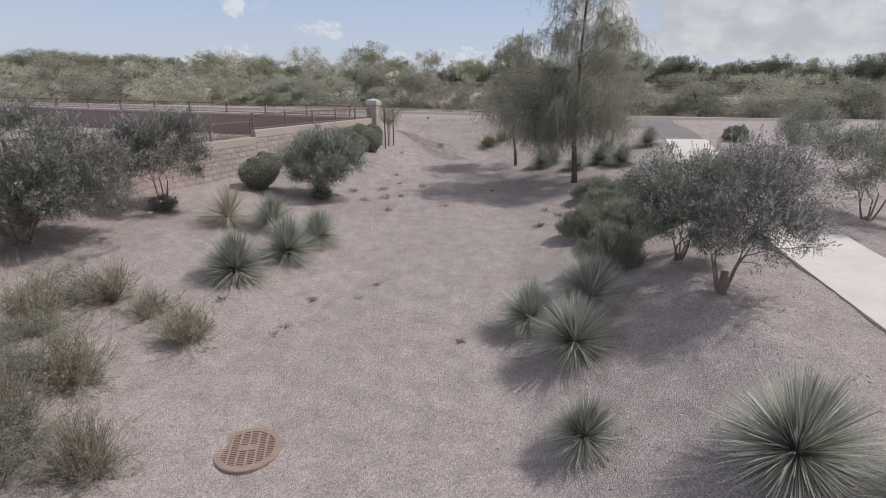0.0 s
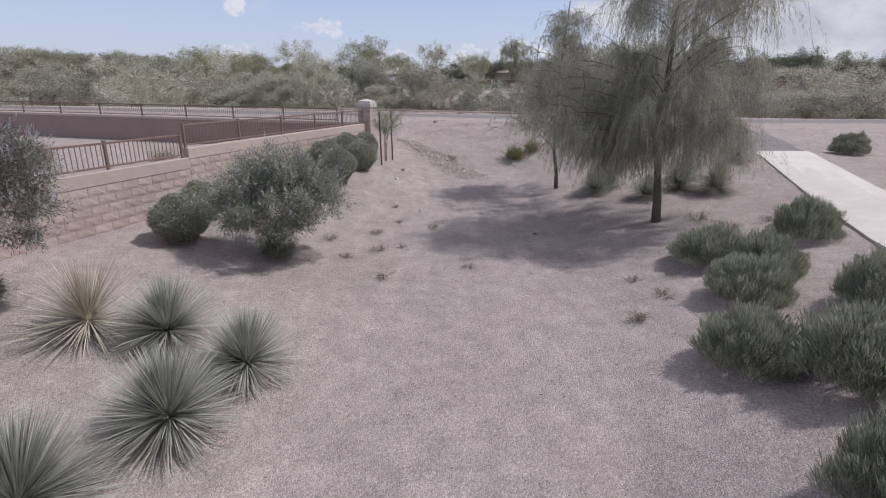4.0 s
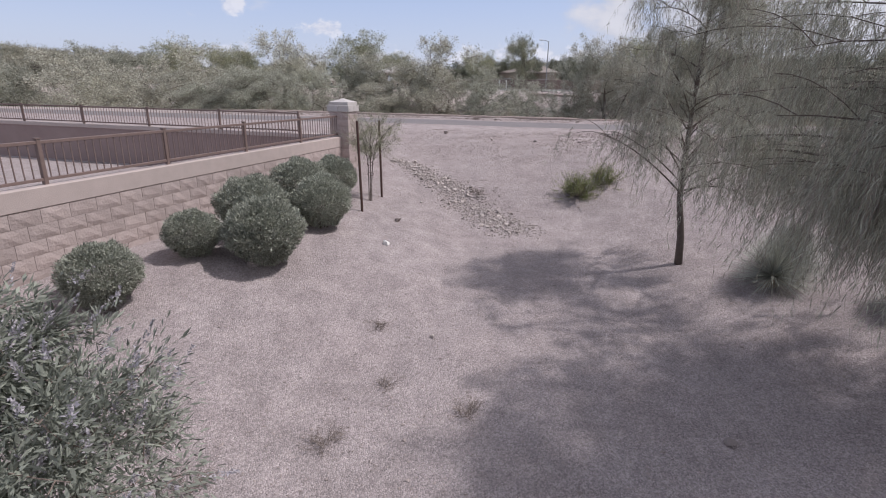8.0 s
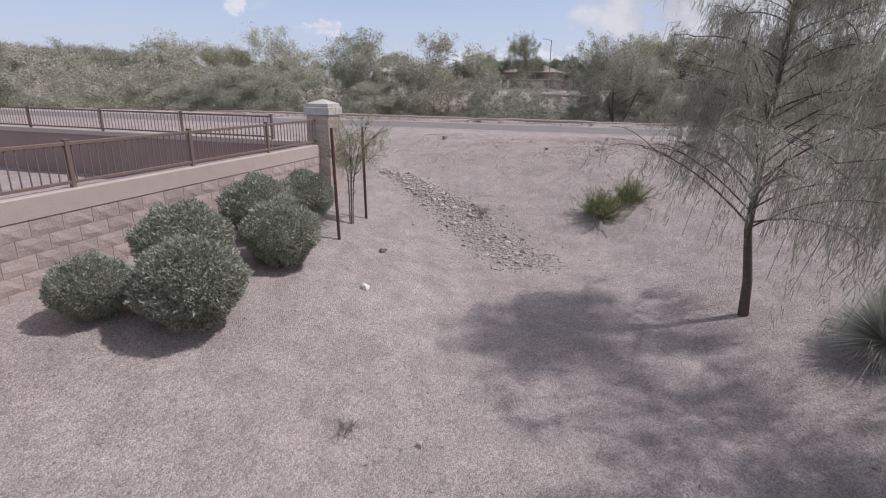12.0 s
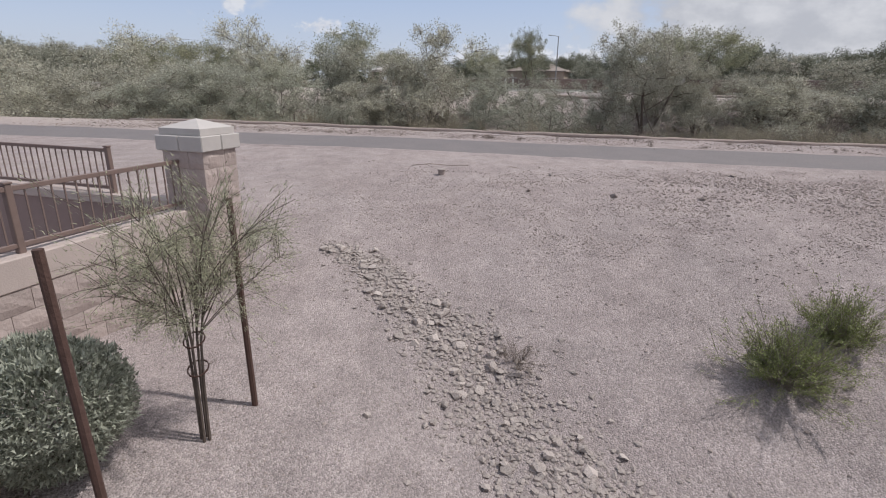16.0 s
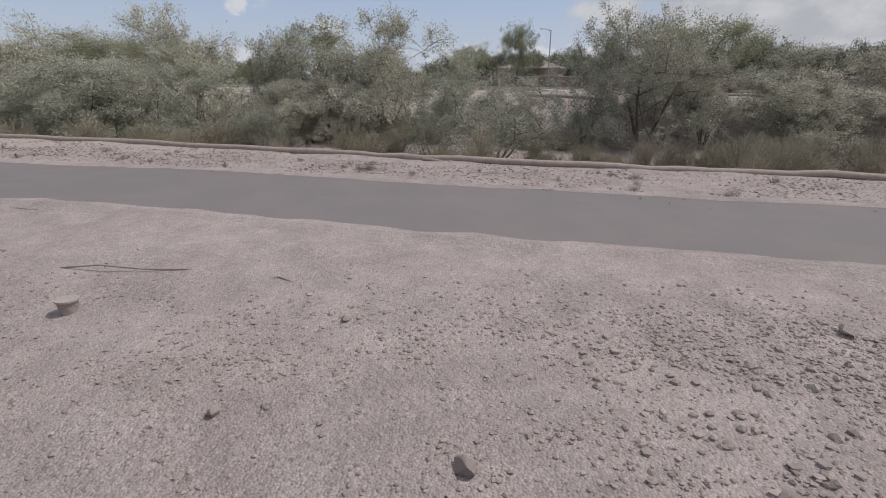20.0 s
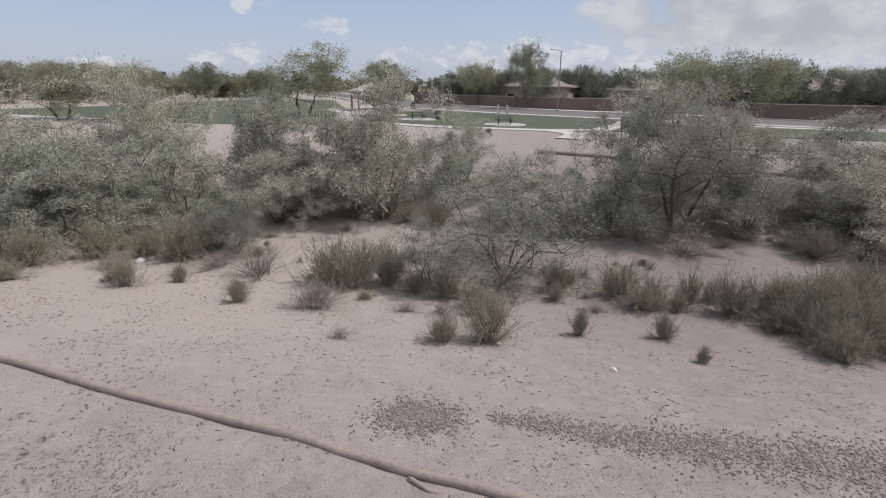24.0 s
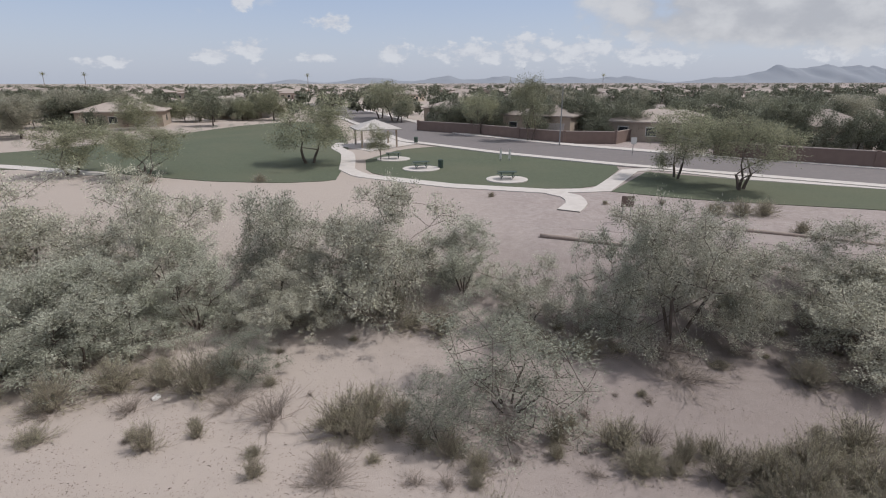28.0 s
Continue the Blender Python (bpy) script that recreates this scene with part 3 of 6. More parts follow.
def surface_z(x, y):
    """Height of the ground's sheet itself, with its small humps."""
    x, y = np.asarray(x, float), np.asarray(y, float)
    i = np.clip(np.searchsorted(xs, x) - 1, 0, nx - 2)
    j = np.clip(np.searchsorted(ys, y) - 1, 0, ny - 2)
    a, b = (x - xs[i]) / (xs[i + 1] - xs[i]), (y - ys[j]) / (ys[j + 1] - ys[j])
    return (1 - b) * ((1 - a) * gzs[j, i] + a * gzs[j, i + 1]) + b * ((1 - a) * gzs[j + 1, i] + a * gzs[j + 1, i + 1])


def strip(name, line_a, line_b, material, lift, label, category="", skirt=0.12, step=1.0):
    """A band of paving between two edge lines, draped over the ground, with a thickness."""
    def sample(line):
        line = np.array(line, float)
        d = np.r_[0, np.cumsum(np.linalg.norm(np.diff(line, axis=0), axis=1))]
        k = max(2, int(d[-1] / step) + 1)
        return d, line, k
    da, la, ka = sample(line_a)
    db, lb, kb = sample(line_b)
    k = max(ka, kb)
    pa = np.stack([np.interp(np.linspace(0, da[-1], k), da, la[:, i]) for i in (0, 1)], 1)
    pb = np.stack([np.interp(np.linspace(0, db[-1], k), db, lb[:, i]) for i in (0, 1)], 1)
    cols = 4
    rows = [pa + (pb - pa) * j / cols for j in range(cols + 1)]
    verts, faces = [], []
    top = [np.c_[r, ground_z(r[:, 0], r[:, 1]) + lift] for r in rows]
    lay = [np.c_[rows[0], top[0][:, 2] - skirt]] + top + [np.c_[rows[-1], top[-1][:, 2] - skirt]]
    for r in lay:
        verts += r.tolist()
    for j in range(len(lay) - 1):
        for i in range(k - 1):
            faces.append((j * k + i, j * k + i + 1, (j + 1) * k + i + 1, (j + 1) * k + i))
    bm = bmesh.new()
    vs = [bm.verts.new(v) for v in verts]
    for f in faces:
        bm.faces.new([vs[i] for i in f])
    bmesh.ops.recalc_face_normals(bm, faces=bm.faces)
    ob = part(name, bm, material)
    return tagged(ob, label, category or name, kind="structure")


def offset(line, d):
    line = np.array(line, float)
    t = np.gradient(line, axis=0)
    t /= np.linalg.norm(t, axis=1, keepdims=True)
    return line + np.c_[-t[:, 1], t[:, 0]] * d

# ---- paving ----
strip("bike_path", offset(PATH_MID, 1.36), offset(PATH_MID, -1.36), M_ASPHALT, 0.012, "worn grey asphalt path with dusty edges", "path")
strip("pavement", [(4.9, -6), (5.2, 0), (5.75, 3), (6.3, 6.1), (7.5, 11), (9.15, 16.6), (10.8, 21.6)], [(6.7, -6), (7.0, 0), (7.5, 3), (8.05, 6.1), (9.1, 11), (10.7, 16.2), (12.9, 21.8)], M_CONCRETE, 0.04, "pale concrete footpath through gravel", "footpath")
strip("side_path", [(10.8, 21.7), (11.5, 24.5), (11.4, 27.5), (9.5, 30.9)], [(12.9, 21.9), (13.7, 25), (14, 28), (15, 30.2)], M_ASPHALT, 0.02, "worn asphalt link between footpath and path", "path")
strip("lawn", [(-75, 96), (-48, 91.2), (-39.3, 91.2), (-29.8, 87.3), (-21.2, 84.2), (-13.6, 83.3), (-8.6, 84.4), (-9.2, 92)], [(-72, 100), (-59, 105), (-54, 111), (-48.8, 121), (-47.5, 128.5), (-42.4, 147), (-34, 160), (-21, 150), (-12, 112)], M_LAWN, 0.05, "mown green park lawn", "lawn", step=3)
strip("lawn", [(-6.4, 91), (-5, 87.6), (3.15, 82.6), (11.8, 80), (16.5, 80.6), (22.0, 90.5)], [(-7.5, 98), (-4, 108), (2, 112), (11.2, 102.8), (22.6, 93.4)], M_LAWN, 0.05, "mown green park lawn", "lawn", step=3)
strip("lawn", [(17.5, 78.8), (24, 75.3), (36.5, 71.8), (60, 64), (100, 50)], [(24.5, 89), (32.7, 84), (43, 79.3), (64, 68.5), (104, 54)], M_LAWN, 0.05, "mown green park lawn", "lawn", step=3)
strip("dirt_track", [(11.5, 69.2), (21, 66.6), (30, 64.0), (45, 60.4)], [(11.2, 67.4), (20.5, 64.9), (29.5, 62.3), (44.5, 58.7)], M_TRACK, 0.015, "dusty grey track along the far bank", "track")
WALKS = [
    [(-14, 116), (-13.5, 110), (-10.8, 104), (-9.6, 97.7), (-8.6, 91), (-6.5, 87.2), (3.15, 81.6), (11.8, 79), (16.8, 79.4), (23.2, 90.2), (26.8, 90.6), (32.7, 85.3), (44, 79.8), (70, 66)],
    [(11.8, 79), (13.6, 76.5), (13.2, 74), (12.0, 71.8)],
    [(-75, 100), (-49, 93.2), (-34, 88)],
]
for w in WALKS:
    strip("park_walk", offset(w, 0.9), offset(w, -0.9), M_CONCRETE, 0.075, "pale concrete park walk", "path", step=1.5)
strip("plaza", [(-13.5, 112), (-8, 106)], [(-9, 126), (-1.5, 115)], M_CONCRETE, 0.07, "paved corner of the park with pale concrete", "pavement", step=2)
ROAD_NEAR = [(-62, 270), (-32, 195), (-12, 140), (-3.7, 119), (11.2, 104), (23.4, 94.5), (43.9, 81.5), (80, 61), (140, 30)]
ROAD_FAR = [(-50, 272), (-20, 197), (-1, 146), (5, 129), (20.3, 112.5), (31, 104), (51.5, 90), (88, 69), (148, 38)]
strip("road", ROAD_NEAR, ROAD_FAR, M_ASPHALT, 0.05, "grey asphalt street past the park", "road", step=3)
strip("kerb", [(a - 1.2, b - 1.2) for a, b in ROAD_NEAR], ROAD_NEAR, M_CONCRETE, 0.16, "pale concrete kerb and pavement", "kerb", step=3)
strip("kerb", ROAD_FAR, [(a + 1.6, b + 1.8) for a, b in ROAD_FAR], M_CONCRETE, 0.16, "pale concrete kerb and pavement", "kerb", step=3)

# ---- block wall, fence and pillar ----


def wall_pose(along, across, z):
    """A pose in the wall's own axes: x along the near wall away from the pillar, y into the yard."""
    p = PILLAR + ALONG * along + ACROSS * across
    return Matrix.Translation((p[0], p[1], z)) @ Matrix(((ALONG[0], ACROSS[0], 0), (ALONG[1], ACROSS[1], 0), (0, 0, 1))).to_4x4()


BLOCK_L, BLOCK_H = 0.406, 0.203
block_meshes = {}
block_rng = random.Random(4)


def block_mesh(length, seed, depth=0.2, height=BLOCK_H):
    key = (round(length, 3), seed, depth, height)
    if key not in block_meshes:
        rng = random.Random(seed * 7 + int(length * 1000))
        bm = bmesh.new()
        k, j = (4, 3)
        half, hh = (length - 0.006) / 2, (height - 0.006) / 2
        grid = [[bm.verts.new((-half + 2 * half * a / k, -depth / 2 - (0.0 if a in (0, k) or b in (0, j) else rng.uniform(0.0, 0.018)), -hh + 2 * hh * b / j)) for a in range(k + 1)] for b in range(j + 1)]
        for b in range(j):
            for a in range(k):
                bm.faces.new((grid[b][a], grid[b][a + 1], grid[b + 1][a + 1], grid[b + 1][a]))
        rim = grid[0] + [r[-1] for r in grid[1:]] + grid[-1][-2::-1] + [r[0] for r in grid[-2:0:-1]]
        back = [bm.verts.new((v.co.x, depth / 2 - 0.04, v.co.z)) for v in rim]
        for i in range(len(rim)):
            q = (i + 1) % len(rim)
            bm.faces.new((rim[q], rim[i], back[i], back[q]))
        me = bpy.data.meshes.new("block")
        bm.to_mesh(me)
        bm.free()
        me.materials.append(M_BLOCK)
        block_meshes[key] = me
    return block_meshes[key]


# sections of the near wall: from, to (metres from the pillar), height of the wall's top under the coping
SECTIONS = ((0.2, 10.66, 1.80), (10.66, 21.3, 1.56), (21.3, 34.2, 1.34))
for number, (a, b, top) in enumerate(SECTIONS, 1):
    w = new("wall_near_%d" % number)
    tagged(w, "low garden wall of pinkish split-face concrete blocks with smooth coping", "wall", kind="structure")
    w.matrix_basis = wall_pose(a, 0, 0)
    part("core", box(0, b - a, -0.098, 0.09, -0.3, top - 0.131), M_MORTAR, w)
    part("inner_face", box(0, b - a, 0.0905, 0.105, -0.3, top - 0.131), M_BROWN, w)
    part("coping", box(-0.01, b - a - 0.003, -0.118, 0.125, top - 0.13, top + 0.15, 0.012), M_CAP, w, "smooth tan coping band")
# iron fence on the wall
bar_me = mesh_of(*tubes([([(0, 0, 0.08), (0, 0, 0.55)], 0.009, 0.009)], 4), "bar", [M_IRON])


def fence(label, start, run, spacing_n, m):
    f = new("iron_fence")
    tagged(f, label, "fence", "iron fences on the walls")
    f.matrix_basis = m
    step = run / spacing_n
    for z, r in ((0.07, 0.02), (0.56, 0.022)):
        part("rail", box(0, run, -r, r, z - r, z + r, 0.004), M_IRON, f)
    for i in range(spacing_n + 1):
        x = i * step
        post = part("post", box(-0.03, 0.03, -0.03, 0.03, -0.02, 0.6, 0.006), M_IRON, f, loc=(x, 0, 0))
        part("post_cap", box(-0.036, 0.036, -0.036, 0.036, 0.601, 0.62, 0.004), M_IRON, post)
    n = int(run / 0.115)
    for i in range(1, n):
        o = new("bar", bar_me)
        o.parent = f
        o.location = (i * run / n, 0, 0)
    return f


fence("brown iron fence on the split-face block wall", 0, 10.55, 5, wall_pose(0.08 - 0.02, 0.0, 1.95))
fence("brown iron fence on the lower stretch of wall", 0, 10.5, 5, wall_pose(10.75, 0.0, 1.71))
fence("brown iron fence on the lowest stretch of wall", 0, 12.7, 6, wall_pose(21.4, 0.0, 1.49))

# far wall of the yard
fw = new("wall_far")
tagged(fw, "dark brown stucco retaining wall with a pale coping", "wall", kind="structure")
fw.matrix_basis = wall_pose(0, 0.2, 0) @ pose(0, 0, 0, 0, 0, 90)
part("body", box(0, 46, -0.1, 0.1, -0.2, 1.86), M_BROWN, fw)
part("coping", box(0, 46, -0.14, 0.14, 1.861, 1.98, 0.012), M_CAP, fw, "smooth tan coping band")
fence("brown iron fence on the far yard wall", 1.0, 22.2, 8, wall_pose(0, 1.4, 1.98) @ pose(0, 0, 0, 0, 0, 90))
fence("brown iron fence on the far yard wall", 0, 19.4, 7, wall_pose(0, 23.75, 1.98) @ pose(0, 0, 0, 0, 0, 90))

# pillar
PIL_BASE, PIL_TOP = 0.6, 2.63
pil = new("gate_pillar")
tagged(pil, "square pillar of split-face blocks with pale capstone", "pillar")
pil.matrix_basis = wall_pose(0.0, -0.07, 0)
part("core", box(-0.28, 0.28, -0.28, 0.28, PIL_BASE, PIL_TOP), M_MORTAR, pil)
for k in range(2):
    for i in range(2):
        part("cap_block", box(-0.335 + 0.335 * i + 0.003, 0.335 * i - 0.003, -0.335 + 0.335 * k + 0.003, 0.335 * k - 0.003, PIL_TOP + 0.002, PIL_TOP + 0.18, 0.01), M_CAPSTONE, pil, "pale smooth cap block")
bm = box(-0.29, 0.29, -0.29, 0.29, PIL_TOP + 0.183, PIL_TOP + 0.26)
top = bm.verts.new((0, 0, PIL_TOP + 0.36))
up = [f for f in bm.faces if f.calc_center_median().z > PIL_TOP + 0.255][0]
ring = list(up.verts)
bm.faces.remove(up)
for i in range(4):
    bm.faces.new((ring[i], ring[(i + 1) % 4], top))
bmesh.ops.recalc_face_normals(bm, faces=bm.faces)
part("capstone", bm, M_CAPSTONE, pil, "pale hipped capstone")

# ---- plants ----
def spoon_geometry(seed, blades, radius, dead):
    """Desert spoon: a rosette of narrow stiff blades."""
    rng = np.random.default_rng(seed)
    verts, faces = [], []
    for i in range(blades):
        az = rng.uniform(0, 2 * math.pi)
        el = math.radians(-12 + 98 * rng.uniform(0, 1) ** 0.9) if not dead else math.radians(rng.uniform(-35, 12))
        ln = radius * rng.uniform(0.8, 1.12) * (0.9 if dead else 1)
        d = np.array([math.cos(az) * math.cos(el), math.sin(az) * math.cos(el), math.sin(el)])
        s = np.array([-math.sin(az), math.cos(az), 0]) + rng.normal(size=3) * 0.25
        s -= d * (s @ d)
        s /= np.linalg.norm(s)
        w = 0.0066 * rng.uniform(0.7, 1.3)
        base = np.array([0, 0, 0.2 * radius]) + d * 0.05
        b = len(verts)
        sag = rng.uniform(0.02, 0.14) * ln
        for k, (t, wd) in enumerate(((0, 1.0), (0.35, 0.95), (0.72, 0.6))):
            p = base + d * ln * t - np.array([0, 0, sag * t * t])
            verts += [(p + s * w * wd).tolist(), (p - s * w * wd).tolist()]
        verts.append((base + d * ln - np.array([0, 0, sag])).tolist())
        faces += [(b, b + 1, b + 3, b + 2), (b + 2, b + 3, b + 5, b + 4), (b + 4, b + 5, b + 6)]
    return verts, faces


spoon_live = [mesh_of(*spoon_geometry(s, 1200, 1.0, False), "blades", [M_SPOON]) for s in (1, 2, 3)]
spoon_dead = [mesh_of(*spoon_geometry(s, 110, 0.8, True), "dry_skirt", [M_SPOON_DRY]) for s in (4, 5)]
spoon_ghost = mesh_of(*spoon_geometry(9, 420, 1.0, False), "blades", [M_SPOON_DRY])
heart_me = mesh_of(*tubes([([(0, 0, -0.1), (0, 0, 0.1), (0, 0, 0.3)], 0.14, 0.08)], 8), "heart", [M_STRAW])


def desert_spoon(x, y, size, seed, label="blue-green desert spoon with stiff narrow blades on gravel", dry=False):
    t = thing("desert_spoon", x, y, gz(x, y), seed * 67, label, "desert spoon", "desert spoons", scale=size)
    for nm, me in (("rosette", spoon_ghost if dry else spoon_live[seed % 3]), ("dry_skirt", spoon_dead[seed % 2]), ("heart", heart_me)):
        o = new(nm, me)
        o.parent = t
    return t


for i, (x, y, s) in enumerate(((-4.25, 7.05, 0.9), (-3.55, 8.35, 0.88), (-3.1, 9.55, 0.8), (-4.4, 10.1, 0.85), (1.95, 3.95, 0.92), (1.5, 5.2, 0.82), (2.5, 5.15, 0.95), (1.6, 2.1, 0.62), (3.2, 0.95, 0.95),
                               (3.75, 0.15, 0.7), (1.75, 0.55, 0.5), (4.5, 19.3, 0.75), (6.75, 18.4, 0.75), (7.35, 17.5, 0.8), (9.6, 20.6, 0.8), (5.6, 17.9, 0.65), (5.1, 19.8, 0.7), (7.4, 19.4, 0.7))):
    desert_spoon(x, y, s * (1.0 if x < 0 or y > 10 else 0.88), i)
desert_spoon(-5.5, 10.1, 1.0, 5, "half-dry straw-coloured desert spoon on gravel", True)


def flowering_tree(x, y, size, seed, stems, fork, lobes, clusters, label, flowers=0.25, leaf=(0.062, 0.0145), turn=0, bole=0.0, shoots=False, splay=0.5, leaves=None, per=60, spike=1.0):
    wood, crown, (centres, outward, rng) = tree_geometry(seed, stems, fork, lobes, clusters, per, 0.066, leaf, 0.023, 0.85, 0.0, 0.45, 0.1, splay, boughs=max(20, clusters // 8), spread=0.13)
    t = thing("vitex_tree", x, y, gz(x, y), turn, label, "tree", "flowering grey trees", scale=size)
    part("branchwork", wood, M_BARK_PALE, t)
    part("trunk", tubes([([(0, 0, -0.15), (0.01, 0, 0.02), (0, 0.01, bole + 0.1)], 0.1, 0.06)], 9), M_BARK_PALE, t, "short thick gnarled trunk", True)
    crown_ob = part("crown", crown, leaves or M_SAGE, t)
    # tapering flower spikes at the twig ends, leaning outwards
    count = int(len(centres) * flowers)
    if count:
        pick = rng.choice(len(centres), count, replace=False)
        n = 44
        root = centres[pick] + outward[pick] * 0.07 + rng.normal(size=(count, 3)) * 0.05
        d = outward[pick] * 0.45 + np.array([0, 0, 0.85]) + rng.normal(size=(count, 3)) * 0.35
        d /= np.linalg.norm(d, axis=1, keepdims=True)
        ts = rng.uniform(0, 1, (count * n, 1))
        dd = np.repeat(d, n, 0)
        away = rng.normal(size=dd.shape)
        at = np.repeat(root, n, 0) + dd * ts * 0.15 * spike * np.repeat(rng.uniform(0.7, 1.25, (count, 1)), n, 0) + away * 0.009 * (1.15 - ts) * spike
        fl = leaf_mesh(at, away * 0.8 + dd, 0.02 * spike, 0.013 * spike, rng, "blossom", 3)
        part("blossom", fl, M_PURPLE, crown_ob, "faded lilac flower spikes")
    if shoots:
        w2, c2, _ = tree_geometry(seed + 50, 9, 0.16, ((0, 0, 0.22, 0.3, 0.3, 0.17),), 60, 60, 0.05, leaf, 0.008, 0.6, 0.0, 0.3)
        part("shoots", w2, M_TWIG, t)
        part("shoot_leaves", c2, leaves or M_SAGE, t, "leafy shoots round the foot of the trunk")
    return t


LOBES_ROUND = ((0, 0, 1.45, 1.05, 1.05, 0.6), (0.55, 0.3, 1.3, 0.7, 0.7, 0.5), (-0.55, -0.3, 1.35, 0.7, 0.7, 0.5), (0, 0.5, 1.7, 0.6, 0.6, 0.45))
flowering_tree(-3.88, 13.75, 1.04, 11, 5, 0.4, ((0, 0, 1.2, 1.05, 1.0, 0.62), (0.75, 0.2, 1.25, 0.65, 0.7, 0.48), (-0.6, -0.1, 1.3, 0.62, 0.65, 0.46), (0, 0.2, 1.7, 0.8, 0.8, 0.42), (0.2, -0.2, 0.95, 0.5, 0.5, 0.22), (0.1, 0.1, 1.95, 0.5, 0.5, 0.2)), 820, "round grey-leaved flowering tree with short trunks", 0.6, (0.07, 0.0165), shoots=True, leaves=M_VITEX, per=60, spike=1.15)
flowering_tree(4.2, 4.2, 0.88, 12, 6, 0.62, ((0.15, 0, 1.75, 0.9, 1.0, 0.68), (0.7, 0.3, 1.5, 0.55, 0.9, 0.48), (-0.45, 0.4, 1.75, 0.5, 0.8, 0.5), (0.25, -0.5, 1.5, 0.7, 0.6, 0.48), (0.7, -0.2, 1.15, 0.45, 0.5, 0.28), (0.1, 0, 2.15, 0.65, 0.6, 0.3)), 820, "spreading lilac-flowering tree with several bare stems", 1.0, (0.05, 0.0125), bole=0.3, splay=0.42, per=42, spike=1.15)
flowering_tree(4.25, 5.75, 1.0, 17, 6, 0.3, ((0, 0, 1.05, 0.75, 0.75, 0.65), (-0.35, 0.2, 1.35, 0.5, 0.5, 0.4), (0.4, 0.1, 1.3, 0.5, 0.5, 0.4), (0, -0.2, 0.6, 0.7, 0.6, 0.4)), 420, "dense dark green leafy vitex out of bloom", 0.12, (0.075, 0.018), leaves=M_VITEX, per=56)
flowering_tree(-7.35, 10.5, 1.02, 13, 3, 0.85, ((0, 0, 1.75, 0.85, 0.9, 0.6), (0.45, 0.3, 1.8, 0.6, 0.6, 0.5), (-0.45, -0.3, 1.65, 0.6, 0.6, 0.5), (0.7, 0, 1.4, 0.4, 0.5, 0.3), (-0.65, 0.1, 1.4, 0.4, 0.5, 0.3), (-0.1, 0, 2.2, 0.5, 0.5, 0.3)), 760, "grey-lilac flowering tree with leafy shoots at its foot", 0.95, bole=0.3, shoots=True, splay=0.2, per=48)
flowering_tree(-8.8, 7.4, 1.08, 14, 6, 0.55, ((0, 0, 1.7, 1.6, 1.5, 0.9), (1.0, 0.3, 1.4, 0.9, 1.0, 0.7), (-1.2, -0.3, 1.7, 1.0, 1.0, 0.8), (0.5, -0.4, 1.05, 1.0, 0.9, 0.45), (1.6, 0, 1.15, 0.5, 0.7, 0.45)), 1900, "large grey-lilac flowering tree with low limbs", 0.9, splay=0.7, per=50)
flowering_tree(9.6, 8.1, 1.0, 15, 5, 0.6, ((0, 0, 1.4, 1.1, 1.1, 0.6), (0.7, 0.2, 1.3, 0.6, 0.7, 0.5), (-0.6, -0.2, 1.4, 0.6, 0.7, 0.5)), 380, "grey-leaved flowering tree beyond the footpath", 0.25, leaves=M_VITEX)
flowering_tree(12.3, 14.2, 1.0, 16, 5, 0.6, LOBES_ROUND, 340, "grey-leaved flowering tree beyond the footpath", 0.2, leaves=M_VITEX)


def ball_geometry(seed, count, r=(1.0, 1.0, 0.86)):
    rng = np.random.default_rng(seed)
    d = rng.normal(size=(count, 3))
    d /= np.linalg.norm(d, axis=1, keepdims=True)
    d[:, 2] = np.where(d[:, 2] < -0.85, -d[:, 2], d[:, 2])
    lump = np.array([1 + 0.12 * noise.noise((p * 2.3).tolist()) + 0.1 * noise.noise((p * 6.1).tolist()) for p in d])[:, None]
    rr = np.where(rng.uniform(size=(count, 1)) < 0.75, rng.uniform(0.86, 1.03, (count, 1)), rng.uniform(0.45, 0.9, (count, 1)))
    foot = 0.78 + 0.22 * smooth(-0.75, 0.15, d[:, 2:])
    at = d * np.array(r) * np.concatenate([foot, foot, np.ones_like(foot)], 1) * lump * rr * 0.5 + np.array([0, 0, 0.42])
    return leaf_mesh(at, d * 0.8 + rng.normal(size=d.shape) * 0.55 + np.array([0, 0, 0.35]), 0.038, 0.017, rng, "foliage", 3)


ball_meshes = [ball_geometry(s, 26000) for s in (1, 2, 3)]
for me in ball_meshes:
    me.materials.append(M_BALL)
ball_core = mesh_of(*tubes([(curve_line(np.random.default_rng(i), (0.03 * math.cos(i), 0.03 * math.sin(i), -0.1), (0.32 * math.cos(i * 1.3), 0.32 * math.sin(i * 1.3), 0.3 + 0.04 * i), 5), 0.016, 0.006) for i in range(10)], 5), "stems", [M_BARK])


def clipped_shrub(x, y, w, h, seed):
    t = thing("clipped_shrub", x, y, gz(x, y) - 0.02, seed * 40, "dark green clipped round shrub on bare soil beside the wall", "shrub", "clipped shrubs by the wall")
    t.scale = (w * 1.08, w * 1.08, h / 0.84)
    for nm, me in (("foliage", ball_meshes[seed % 3]), ("stem", ball_core)):
        o = new(nm, me)
        o.parent = t
    return t


